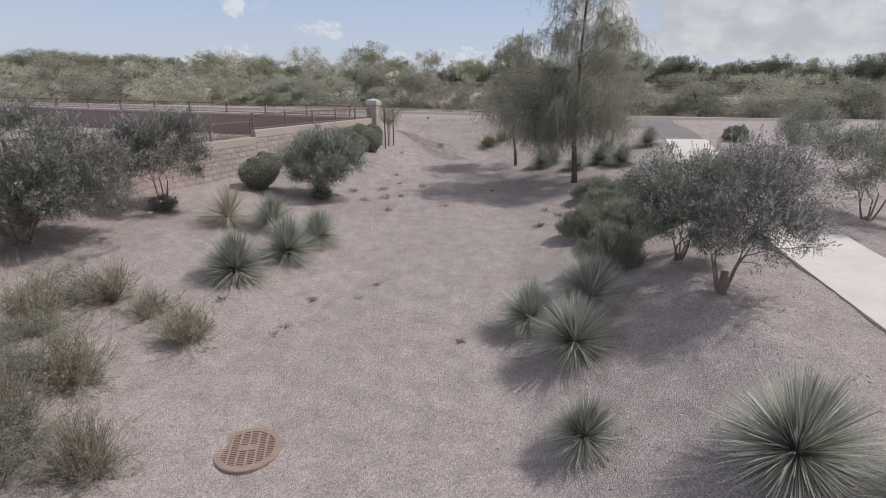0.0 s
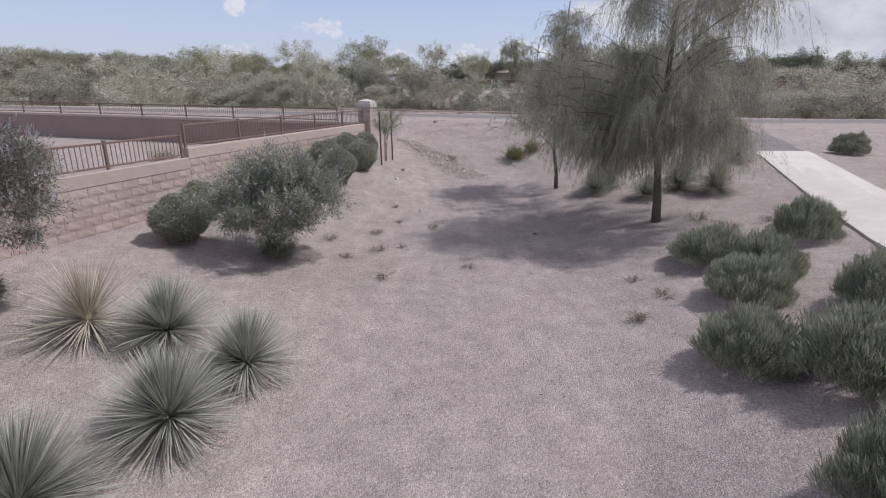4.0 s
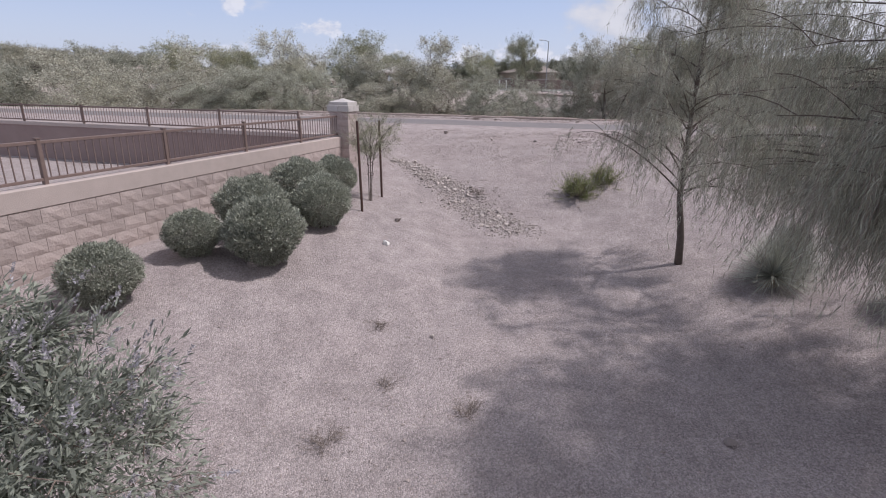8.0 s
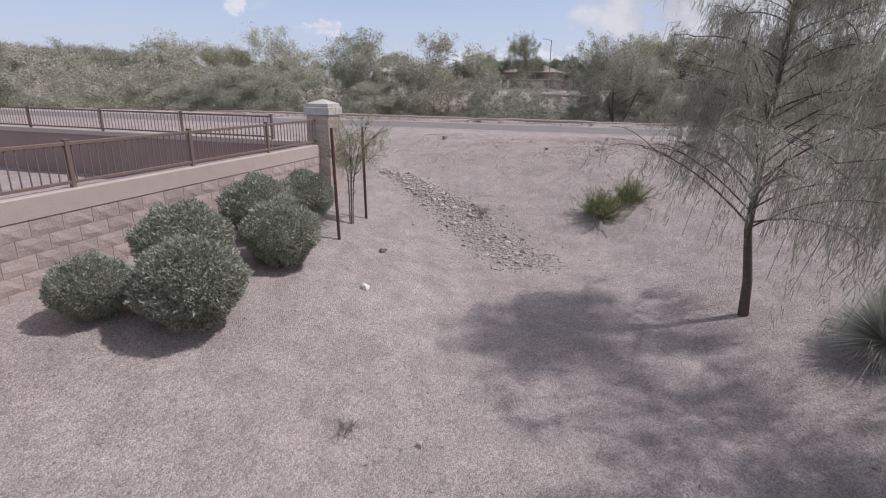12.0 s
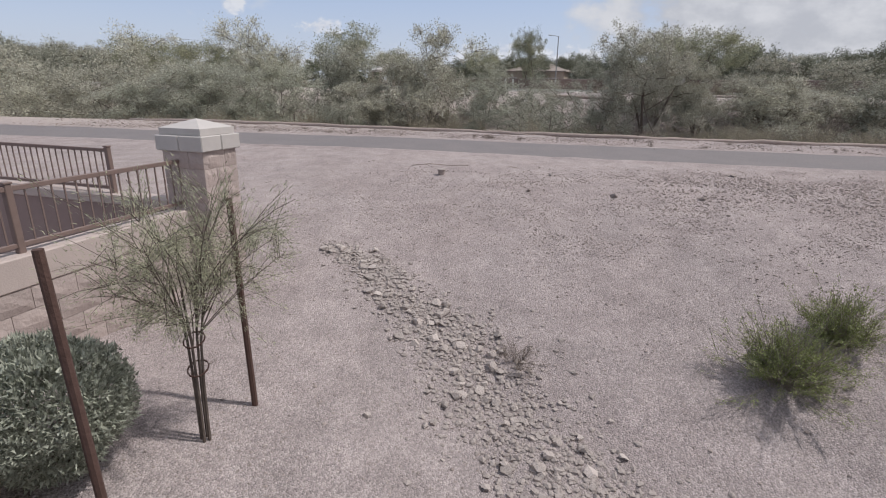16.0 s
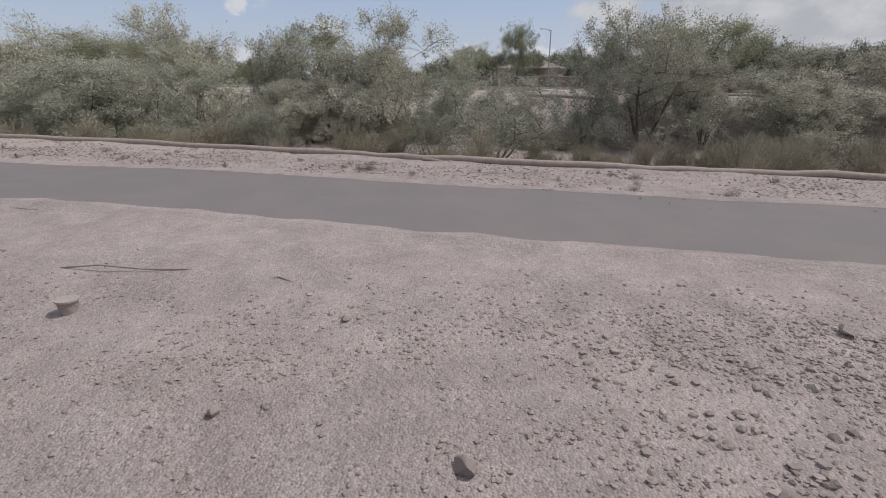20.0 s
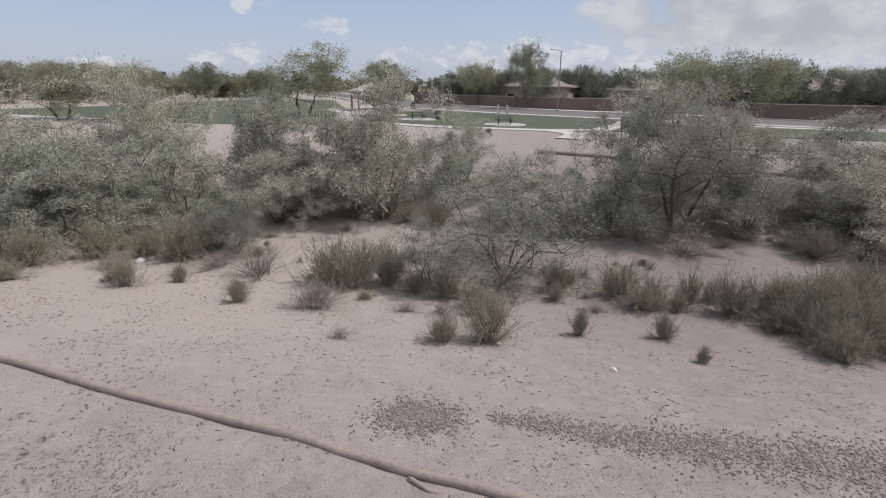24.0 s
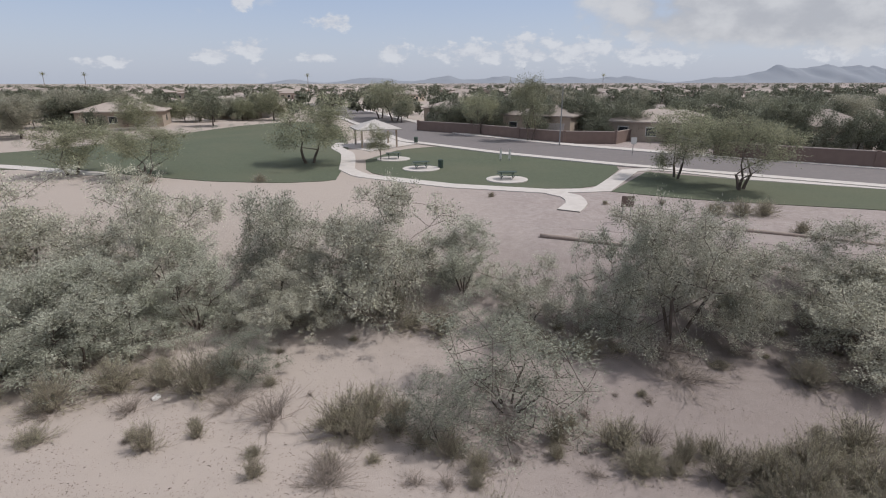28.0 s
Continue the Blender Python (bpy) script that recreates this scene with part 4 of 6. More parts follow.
for i, (x, y, w, h) in enumerate(((-6.0, 14.1, 1.15, 1.0), (-5.15, 17.75, 0.85, 0.8), (-4.65, 19.25, 0.78, 0.7), (-3.6, 19.35, 1.1, 1.0), (-4.1, 20.35, 1.1, 1.0), (-3.1, 21.2, 1.0, 0.98), (-3.75, 22.2, 1.1, 1.0), (-3.25, 23.3, 0.95, 0.95), (-6.2, 15.6, 1.0, 0.9))):
    clipped_shrub(x, y, w, h, i)


def needle_geometry(seed, count, length=0.16):
    """Soft upright-needled mound."""
    rng = np.random.default_rng(seed)
    d = rng.normal(size=(count, 3))
    d[:, 2] = np.abs(d[:, 2])
    d /= np.linalg.norm(d, axis=1, keepdims=True)
    r = rng.uniform(0.35, 1.0, (count, 1)) ** 0.4
    lump = np.array([1 + 0.35 * noise.noise((p * 2.6 + seed).tolist()) + 0.2 * noise.noise((p * 6.2 + seed).tolist()) for p in d])[:, None]
    at = d * r * lump * np.array([0.5, 0.5, 0.62]) + np.array([0, 0, 0.05])
    way = d * 0.5 + np.array([0, 0, 1.0]) + rng.normal(size=d.shape) * 0.28
    return leaf_mesh(at, way, length, 0.009, rng, "needles")


needle_meshes = [needle_geometry(s, 15000, 0.11) for s in (1, 2)]
for me in needle_meshes:
    me.materials.append(M_ROSE)


def needle_shrub(x, y, w, h, seed, label="dark green fine-needled mounding shrub on gravel"):
    t = thing("needle_shrub", x, y, gz(x, y) - 0.03, seed * 50, label, "shrub", "needle-leaved shrubs")
    t.scale = (w, w, h * 1.3)
    for nm, me in (("needles", needle_meshes[seed % 2]), ("stem", ball_core)):
        o = new(nm, me)
        o.parent = t
    return t


for i, (x, y, w, h) in enumerate(((3.3, 6.6, 1.15, 0.9), (3.6, 9.3, 1.25, 0.85), (4.4, 8.35, 1.5, 0.92), (4.7, 11.2, 1.25, 0.82), (5.0, 13.0, 1.35, 0.8), (5.5, 12.1, 1.2, 0.85), (7.3, 13.7, 1.2, 0.85), (5.9, 10.0, 1.2, 0.9), (5.5, 8.6, 1.1, 0.9))):
    needle_shrub(x, y, w, h, i)


# ---- weeping trees ----
def weeping_tree(x, y, seed, height, radius, bole, clear, arms_n, strands, hang, label, turn=0, trunk_r=0.1, boughs=(), low_share=1.0, loose=0.3):
    """Trunk, limbs that rise and arch over, and long hanging twigs set with thin leaves. boughs: (dx, dy, z) ends of long low limbs."""
    rng = np.random.default_rng(seed)
    t = thing("weeping_tree", x, y, gz(x, y), turn, label, "tree", "weeping trees")
    trunk = [(0, 0, -0.15), (-0.03, 0.02, 0.5), (-0.15, 0.05, bole), (-0.19, 0.0, height * 0.45), (-0.12, 0.05, height * 0.72), (0.0, 0.0, height * 0.97)]
    tops = np.array(trunk)
    lines, arms = [], []
    ends = []
    for i in range(arms_n):
        u = (i + rng.uniform(0, 1)) / arms_n
        z0 = bole + (height * 0.9 - bole) * u ** 1.15
        az = i * 2.4 + rng.uniform(-0.5, 0.5)
        reach = radius * rng.uniform(0.6, 1.05) * (1.0 - 0.62 * max(0, u - 0.35) / 0.65)
        ends.append((z0, math.cos(az) * reach, math.sin(az) * reach, z0 + reach * rng.uniform(0.05, 0.7)))
    for dx, dy, z in boughs:
        ends.append((max(bole, z * 0.75), dx, dy, z))
    for z0, dx, dy, z1 in ends:
        foot = np.array([np.interp(z0, tops[:, 2], tops[:, 0]), np.interp(z0, tops[:, 2], tops[:, 1]), z0])
        ln = np.array(curve_line(rng, foot, (dx, dy, z1), 8, 0.05, 0.55))
        reach = math.hypot(dx, dy)
        lines.append((ln.tolist(), 0.008 + 0.007 * reach * (1.1 - z0 / height), 0.004))
        arms.append(ln)
        for j in range(5):
            k = rng.uniform(2, 6.9)
            p = ln[int(k)] * (1 - k % 1) + ln[int(k) + 1] * (k % 1)
            side = np.array([rng.normal() * 0.5 + dx / (reach + 0.1) * 0.4, rng.normal() * 0.5 + dy / (reach + 0.1) * 0.4, rng.uniform(-0.1, 0.5)]) * (0.35 + 0.3 * reach) * 0.7
            sub_ = np.array(curve_line(rng, p, p + side, 6, 0.06, 0.5))
            lines.append((sub_.tolist(), 0.006, 0.003))
            arms.append(np.vstack([sub_[:1], sub_[:1], sub_]))
    share = np.array([1.9 if 2.7 < a_[-1][2] < 5.4 else (1.0 if a_[-1][2] > 3 else low_share) for a_ in arms])
    share /= share.sum()
    at, way, twigs = [], [], []
    for i in range(strands):
        if i % 7 == 0:
            arm = arms[rng.choice(len(arms), p=share)]
            k = 1.2 + (len(arm) - 2.21) * rng.uniform(0, 1) ** 0.7
            root = arm[int(k)] * (1 - k % 1) + arm[int(k) + 1] * (k % 1)
        a = root + rng.normal(size=3) * 0.07
        low = clear + rng.uniform(0, 1) ** 2 * 1.2
        ln = min(rng.uniform(hang[0], hang[1]), max(0.25, a[2] - low))
        out = arm[-1] - arm[0]
        out = out / (np.linalg.norm(out) + 0.01) * 0.3 + rng.normal(size=3) * (loose - 0.05)
        pts = [a, a + np.array([out[0], out[1], 0.05]) * ln * 0.6 + np.array([0, 0, -ln * 0.12]), a + np.array([out[0] * 0.9 * ln, out[1] * 0.9 * ln, -ln])]
        if i % 3 == 0:
            twigs.append(([p.tolist() for p in pts], 0.0035, 0.002))
        n = int(ln * 58)
        ts = rng.uniform(0, 1, (n, 1))
        p = (1 - ts) ** 2 * pts[0] + 2 * ts * (1 - ts) * pts[1] + ts ** 2 * pts[2]
        at.append(p + rng.normal(size=(n, 3)) * 0.02)
        tang = 2 * (1 - ts) * (pts[1] - pts[0]) + 2 * ts * (pts[2] - pts[1])
        way.append(tang / (np.linalg.norm(tang, axis=1, keepdims=True) + 0.001) + np.array([0, 0, -0.35]) + rng.normal(size=(n, 3)) * loose)
    part("trunk", tubes([(trunk, trunk_r, 0.015)], 9), M_BARK, t, "dark furrowed trunk", True)
    part("branchwork", tubes(lines, 5), M_BARK, t)
    part("twig_fringe", tubes(twigs, 3), M_TWIG, t)
    part("crown", leaf_mesh(np.concatenate(at), np.concatenate(way), 0.11, 0.0066, rng, "leaves", 3), M_WEEP, t, "curtain of thin drooping grey-green leaves")
    return t


weeping_tree(5.06, 15.85, 21, 8.8, 2.0, 1.6, 0.45, 46, 7800, (0.35, 1.2), "tall weeping tree with a dark trunk and drooping foliage", 0, 0.125,
             ((-2.3, 1.3, 2.3), (-2.0, 2.0, 2.0), (-1.5, 2.5, 1.8), (-0.8, 2.7, 1.7), (-2.5, 1.9, 3.0), (-1.9, 2.4, 3.2), (-1.2, 2.6, 2.8), (-2.6, 1.0, 3.4), (-2.2, 1.7, 3.9), (-0.5, 2.4, 2.6), (-1.4, 1.9, 2.4), (-2.0, 0.6, 2.9), (0.3, 2.5, 2.0), (-2.4, 2.6, 2.4), (-2.0, 3.0, 2.2), (-1.5, 3.2, 2.3), (-1.0, 3.2, 2.0), (-1.8, 2.9, 3.2), (-1.0, -1.2, 3.0), (-0.6, -1.6, 3.4), (0.5, -1.5, 2.8), (-1.6, -0.6, 2.7), (0.9, -1.0, 2.5), (-0.3, -0.9, 2.4), (-1.5, 0.3, 2.6), (-1.1, -0.4, 3.6), (0.2, -1.3, 4.0), (-2.7, -0.3, 2.6), (-2.4, 0.3, 2.2), (-2.9, 0.6, 2.8), (-2.2, -0.6, 2.3), (-2.5, 0.0, 3.2), (-1.9, 0.2, 2.0), (-2.1, 0.9, 2.1)), low_share=2.6, loose=0.42)
weeping_tree(3.6, 20.6, 22, 6.0, 1.7, 1.25, 1.25, 54, 3400, (0.15, 0.6), "slender weeping tree with feathery drooping foliage", 0, 0.075, loose=0.55)

# ---- river-bed trees and brush ----
def bush_variant(seed, stems, lobes, clusters, per, cr, leaf, material, bark, trunk=0.09, fork=0.8, shell=0.55, sides=4, splay=0.45):
    wood, crown, _ = tree_geometry(seed, stems, fork, lobes, clusters, per, cr, leaf, trunk, 0.75, 0.05, shell, 0.1, splay, 3, sides, max(16, clusters // 7), 0.13)
    wood_me = mesh_of(*wood, "trunk", [bark])
    crown.materials.append(material)
    return wood_me, crown


def place_plant(name, variant, x, y, sx, sz, turn, label, category, group):
    t = thing(name, x, y, gz(x, y) - 0.03, turn, label, category, group)
    t.scale = (sx, sx, sz)
    for nm, me in zip(("trunk", "crown"), variant):
        o = new(nm, me)
        o.parent = t
    return t


# variants about 1 m in half width and 2 m high, scaled where they stand
def unit_lobes(seed, n, low, high, skirt=0):
    rng = random.Random(seed)
    out = [(0, 0, (low + high) / 2, 0.62, 0.62, (high - low) * 0.42)]
    for i in range(n):
        a = 2 * math.pi * i / n + rng.uniform(-0.3, 0.3)
        r = rng.uniform(0.35, 0.75)
        out.append((math.cos(a) * r, math.sin(a) * r, rng.uniform(low + 0.2, high - 0.25), rng.uniform(0.2, 0.4), rng.uniform(0.2, 0.4), rng.uniform(0.18, 0.38)))
    for i in range(skirt):
        a = 2 * math.pi * (i + 0.5) / skirt + rng.uniform(-0.4, 0.4)
        r = rng.uniform(0.5, 0.85)
        out.append((math.cos(a) * r, math.sin(a) * r, rng.uniform(0.2, 0.45), 0.32, 0.32, 0.26))
    return out


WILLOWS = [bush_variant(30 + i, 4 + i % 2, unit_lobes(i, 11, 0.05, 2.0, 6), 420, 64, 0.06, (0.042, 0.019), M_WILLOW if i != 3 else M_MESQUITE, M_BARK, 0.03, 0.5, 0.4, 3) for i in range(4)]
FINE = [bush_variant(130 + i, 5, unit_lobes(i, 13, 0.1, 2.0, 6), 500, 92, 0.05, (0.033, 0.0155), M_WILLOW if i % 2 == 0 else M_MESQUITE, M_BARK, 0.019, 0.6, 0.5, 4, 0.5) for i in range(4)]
LEANING = bush_variant(140, 3, unit_lobes(6, 13, 0.5, 2.0, 4), 380, 92, 0.055, (0.033, 0.0145), M_WILLOW, M_BARK, 0.03, 0.7, 0.5, 5, 0.6)
OPEN = [bush_variant(40 + i, 6, unit_lobes(9 + i, 10, 0.12, 1.9, 4), 300, 58, 0.06, (0.032, 0.012), M_THORN, M_BARK, 0.014, 0.5, 0.4, 4, 0.6) for i in range(2)]
RIVER = ((33, 45, 2.6, 2.4, 1), (41, 48, 3, 2.8, 3), (-0.8, 60.1, 2.9, 3.9, 0), (3.5, 61.2, 1.9, 2.3, 1), (-14, 61.8, 2.6, 4.1, 2), (-8, 62.6, 2.2, 3.4, 3), (-25.2, 64.7, 3.0, 3.6, 0), (-19.4, 62.8, 2.7, 2.9, 1), (-14.6, 53.9, 2.5, 2.4, 3),
         (13.7, 56.1, 2.5, 3.5, 1), (10.9, 57.1, 1.7, 3.0, 3), (17.3, 56.2, 1.9, 2.5, 0), (22, 54, 2.6, 2.2, 2), (-33, 66, 3.0, 3.4, 3), (-4.5, 61.5, 2.6, 3.0, 2), (-17.5, 57.5, 2.6, 2.3, 0), (-22, 55, 2.8, 2.6, 1),
         (-11, 58.2, 2.2, 2.5, 3), (-30, 58, 3.2, 3.0, 2), (-40, 62, 3.2, 3.4, 1), (28, 53, 2.8, 2.4, 3), (35, 52, 3.2, 2.8, 0), (43, 52, 3.2, 2.8, 2), (-48, 66, 3.4, 3.4, 0), (54, 52, 3.6, 3.2, 1), (66, 55, 4, 3.4, 3),
         (6.8, 57.5, 1.7, 1.9, 2), (-6, 58, 2.2, 1.9, 0), (-15, 57, 2.4, 2.4, 1), (16, 60, 2.2, 2.4, 2), (23, 58, 2.6, 2.6, 0), (30, 58, 3, 2.8, 1), (-36, 56, 3, 2.6, 3), (-27, 52, 2.6, 2.2, 0), (-44, 54, 3, 2.6, 2), (38, 57, 3, 3, 1), (-18, 53, 2.2, 1.7, 3), (78, 58, 4, 3.4, 0), (-60, 66, 4, 3.6, 1), (-72, 70, 4, 3.6, 2))
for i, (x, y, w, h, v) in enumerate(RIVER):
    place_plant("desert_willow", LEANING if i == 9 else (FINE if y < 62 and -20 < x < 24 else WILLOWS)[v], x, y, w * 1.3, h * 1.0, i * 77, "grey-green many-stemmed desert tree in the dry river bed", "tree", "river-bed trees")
for i, (x, y, w, h, v) in enumerate(((-6.4, 53.2, 1.6, 1.35, 0), (5.0, 51.0, 3.3, 2.35, 1), (2.1, 49.1, 1.7, 1.45, 0))):
    place_plant("thorn_shrub", OPEN[v], x, y, w * 1.25, h * 1.05, 30 + i * 77, "open twiggy olive-green shrub in the dry river bed", "shrub", "open shrubs in the river bed")


def broom_geometry(seed, stalks, mat_leaf, mat_twig, leaves=22):
    """A loose tuft of thin stalks that fork, with fine leaf towards the ends."""
    rng = np.random.default_rng(seed)
    lines, at, way = [], [], []
    for i in range(stalks):
        az, lean = rng.uniform(0, 2 * math.pi), abs(rng.normal()) * 0.72
        ln = rng.uniform(0.4, 1.0)
        d = np.array([math.cos(az) * math.sin(lean), math.sin(az) * math.sin(lean), math.cos(lean)])
        a = np.array([math.cos(az), math.sin(az), 0]) * rng.uniform(0, 0.2)
        stem = [a, a + d * ln * 0.5 + rng.normal(size=3) * 0.06, a + d * ln + rng.normal(size=3) * 0.06]
        lines.append(([p.tolist() for p in stem], 0.007, 0.003))
        runs = [stem]
        for j in range(3):
            k = rng.uniform(0.3, 0.85)
            b = a + d * ln * k + rng.normal(size=3) * 0.02
            e = b + (d + rng.normal(size=3) * 0.6) * ln * rng.uniform(0.2, 0.42)
            e[2] = max(e[2], 0.03)
            runs.append([b, (b + e) / 2 + rng.normal(size=3) * 0.02, e])
            lines.append(([p.tolist() for p in runs[-1]], 0.004, 0.002))
        for run in runs:
            n = leaves
            ts = rng.uniform(0.2, 1, (n, 1))
            p = (1 - ts) ** 2 * run[0] + 2 * ts * (1 - ts) * run[1] + ts ** 2 * run[2]
            at.append(p + rng.normal(size=(n, 3)) * 0.022)
            way.append(np.tile(run[2] - run[0], (n, 1)) + rng.normal(size=(n, 3)) * 0.22)
    tw = mesh_of(*tubes(lines, 3), "stalks", [mat_twig])
    lf = leaf_mesh(np.concatenate(at), np.concatenate(way), 0.045, 0.011, rng, "foliage", 3)
    lf.materials.append(mat_leaf)
    return tw, lf


BROOM = [broom_geometry(50 + i, 130, M_BRUSH, M_TWIG) for i in range(3)]
GREENBROOM = broom_geometry(55, 150, M_GOLD, M_TWIG, 34)
BARE = broom_geometry(56, 60, M_TWIG, M_TWIG, 8)
WEED = [broom_geometry(57 + i, 30, M_WEED, M_WEED, 12) for i in range(2)]


def tuft(name, variant, x, y, w, h, turn, label, category="shrub", group="brush in the river bed"):
    t = thing(name, x, y, gz(x, y) - 0.02, turn, label, category, group)
    t.scale = (w, w, h)
    for nm, me in zip(("stalk_tuft", "foliage"), variant):
        o = new(nm, me)
        o.parent = t
    return t


BRUSH = [(-8.0, 47.9, 0.7, 1.15), (-6.7, 48.9, 0.5, 0.65), (-3.8, 46.6, 0.5, 0.85), (-1.5, 49.4, 1.5, 1.75), (0.5, 49.5, 1.05, 1.7), (3.7, 44.2, 1.0, 1.45), (3.5, 47.4, 0.7, 0.9), (6.3, 45.0, 0.42, 0.9), (8.7, 45.1, 0.5, 0.85),
         (8.6, 48.6, 1.3, 1.3), (6.5, 49.0, 0.9, 1.25), (10.7, 47.9, 0.7, 1.2), (11.7, 47.0, 1.2, 1.45), (13.0, 46.8, 1.1, 1.5), (13.6, 45.8, 1.3, 1.7), (13.9, 44.6, 1.2, 1.7), (8.9, 43.3, 0.3, 0.48), (-8.3, 52.2, 1.7, 1.8), (-13.2, 50.5, 1.5, 1.6),
         (-11.7, 52.2, 1.5, 1.5), (14.8, 47.2, 1.3, 1.5), (-12.1, 48.1, 1.0, 0.6), (16, 46.4, 1.7, 1.6), (18, 45.6, 1.6, 1.7), (20.5, 45.4, 1.9, 1.7), (24, 46, 2, 1.9), (28, 46.5, 2, 1.9), (17, 44.2, 1.5, 1.4), (19, 43.8, 1.5, 1.4), (17, 48.4, 1.6, 1.5), (20, 48, 1.7, 1.6),
         (22.5, 44, 1.6, 1.5), (-18.5, 51, 1.5, 1.3), (-16.2, 50.2, 1.4, 1.3), (-9.9, 52.6, 1.3, 1.3), (2.6, 48.2, 0.9, 1.1), (-0.4, 58.6, 1.6, 1.6), (-15.5, 56.5, 1.5, 1.4), (9, 55, 1.5, 1.1), (2.2, 57.2, 1.5, 1.3), (18.2, 52.5, 1.5, 1.3), (15.4, 45.0, 1.3, 1.5)]
for i, (x, y, w, h) in enumerate(BRUSH):
    tuft("brush", BROOM[i % 3], x, y, w, h, i * 53, "dry olive-brown twiggy brush on pale sand")
for i, (x, y, w, h) in enumerate(((-1.4, 46.9, 1.4, 0.75), (-0.1, 43.7, 0.55, 0.32), (-4.4, 50.3, 1.9, 1.1), (12.9, 53.0, 2.6, 0.9), (21.8, 55.6, 3.0, 2.6), (9.9, 48.9, 1.2, 0.8), (1.4, 46.6, 0.8, 0.4), (-10.2, 50.6, 1.2, 0.7), (7.4, 47.2, 0.7, 0.4), (24.5, 53.5, 2.6, 2.2))):
    tuft("dead_brush", BARE, x, y, w, h, i * 71, "grey-brown tangle of dead brush on pale sand", group="dead brush on the sand")
more = random.Random(41)
for i, (x, y, w, h) in enumerate(BRUSH):
    for k in range(2 if w > 0.6 and 5 < x < 16 else (1 if w > 0.6 and -9 < x < 16 else 0)):
        a, c = more.uniform(0, 6.28), more.uniform(0.45, 0.8)
        tuft("brush", BROOM[(i + k + 1) % 3], x + math.cos(a) * (0.4 + w * 0.9), y + math.sin(a) * (0.3 + w * 0.7), w * c * 1.2, h * c, i * 31 + k * 90, "dry olive-brown twiggy brush on pale sand")
for i in range(60):
    x, y = more.uniform(-14, 22), 45.5 + 12 * more.random()
    if x < -3:
        y += 2.0
    h = more.uniform(0.2, 0.5)
    tuft("brush", BROOM[i % 3] if i % 3 else BARE, x, y, h * more.uniform(0.8, 1.5), h, i * 53, "low grey-olive brush and dead twigs on pale sand")
tuft("green_broom", GREENBROOM, 2.75, 24.75, 0.7, 0.6, 0, "bright green broom bush on the bank", group="green broom bushes")
tuft("green_broom", GREENBROOM, 3.5, 25.1, 0.6, 0.55, 90, "bright green broom bush on the bank", group="green broom bushes")
for i, (x, y, w, h) in enumerate(((-4.1, 4.5, 0.75, 0.7), (-3.9, 1.7, 0.6, 0.8), (-5.9, 5.5, 0.75, 0.7), (-5.0, 3.2, 0.7, 0.8), (-4.9, 1.9, 0.7, 1.0), (-6.3, 4.3, 0.8, 1.0), (-5.9, 2.6, 0.8, 1.2), (-5.0, 5.2, 0.6, 0.5))):
    tuft("creosote_brush", BROOM[(i + 1) % 3], x, y, w, h, i * 71, "sparse grey-brown brush on gravel", group="brush in the wash")
for i, (x, y, w) in enumerate(((5.98, 15.5, 0.4), (6.2, 14.6, 0.35), (0.2, 25.2, 0.3), (-2.5, 14.15, 0.25), (-2.05, 15.9, 0.25), (4.05, 12.6, 0.22), (2.8, 11, 0.22), (-1.35, 14.9, 0.2), (-2.9, 5.0, 0.14), (0.3, 4.9, 0.14), (-0.6, 16.4, 0.25), (-1.5, 16.9, 0.2), (0.2, 13.6, 0.2), (2.84, 11.08, 0.24), (3.53, 11.78, 0.26), (3.33, 12.58, 0.24), (-3.05, 15.25, 0.25), (-1.59, 13.04, 0.25), (-1.82, 14.76, 0.25), (-1.73, 18.15, 0.2), (7.19, 14.69, 0.3), (-2.55, 6.42, 0.17), (-1.65, 6.53, 0.17), (-1.37, 7.19, 0.16), (-2.78, 5.28, 0.15), (-4.18, 5.99, 0.2))):
    tuft("dry_weed", WEED[i % 2], x, y, w * 1.5, w * 0.8, i * 61, "small dry weed on bare soil", "weed", "dry weeds")
for i, (x, y, w, h) in enumerate(((-5.6, 3.4, 0.75, 0.5), (-4.7, 1.5, 0.7, 0.55), (-6.6, 5.2, 0.7, 0.45), (-5.6, 0.9, 0.9, 0.75))):
    place_plant("thorn_shrub", OPEN[i % 2], x, y, w, h, i * 90, "feathery pale olive shrub on gravel", "shrub", "feathery shrubs in the wash")
for i, (x, y, w, h) in enumerate(((-0.6, 58.4, 2.2, 0.9), (-4.8, 59.5, 2.2, 0.8), (1.8, 59.0, 1.6, 0.8), (12.8, 54.8, 2.4, 0.9), (16, 55, 2.0, 0.8), (-13, 59.5, 2.2, 0.9), (-9, 60.2, 2.0, 0.9), (20.5, 52.5, 2.4, 1.1), (4.6, 49.3, 1.8, 0.7), (-1.5, 46.4, 1.5, 0.6), (-6.4, 51.2, 1.6, 0.6), (9.5, 56.5, 2, 0.8), (-18, 60.5, 2.2, 0.9))):
    tuft("dead_brush", BARE, x, y, w, h, i * 47, "tangle of dead brown twigs under the trees", group="dead brush under the trees")
for i, (x, y, w) in enumerate(((-9.5, 20.5, 0.8), (-11.5, 16, 0.9), (-8.4, 17.6, 0.7), (-14, 21, 0.9), (-12.6, 12, 0.9))):
    tuft("brush", BROOM[i % 3], x, y, w, w, i * 61, "low olive-brown brush on the yard's gravel", group="brush in the yard")
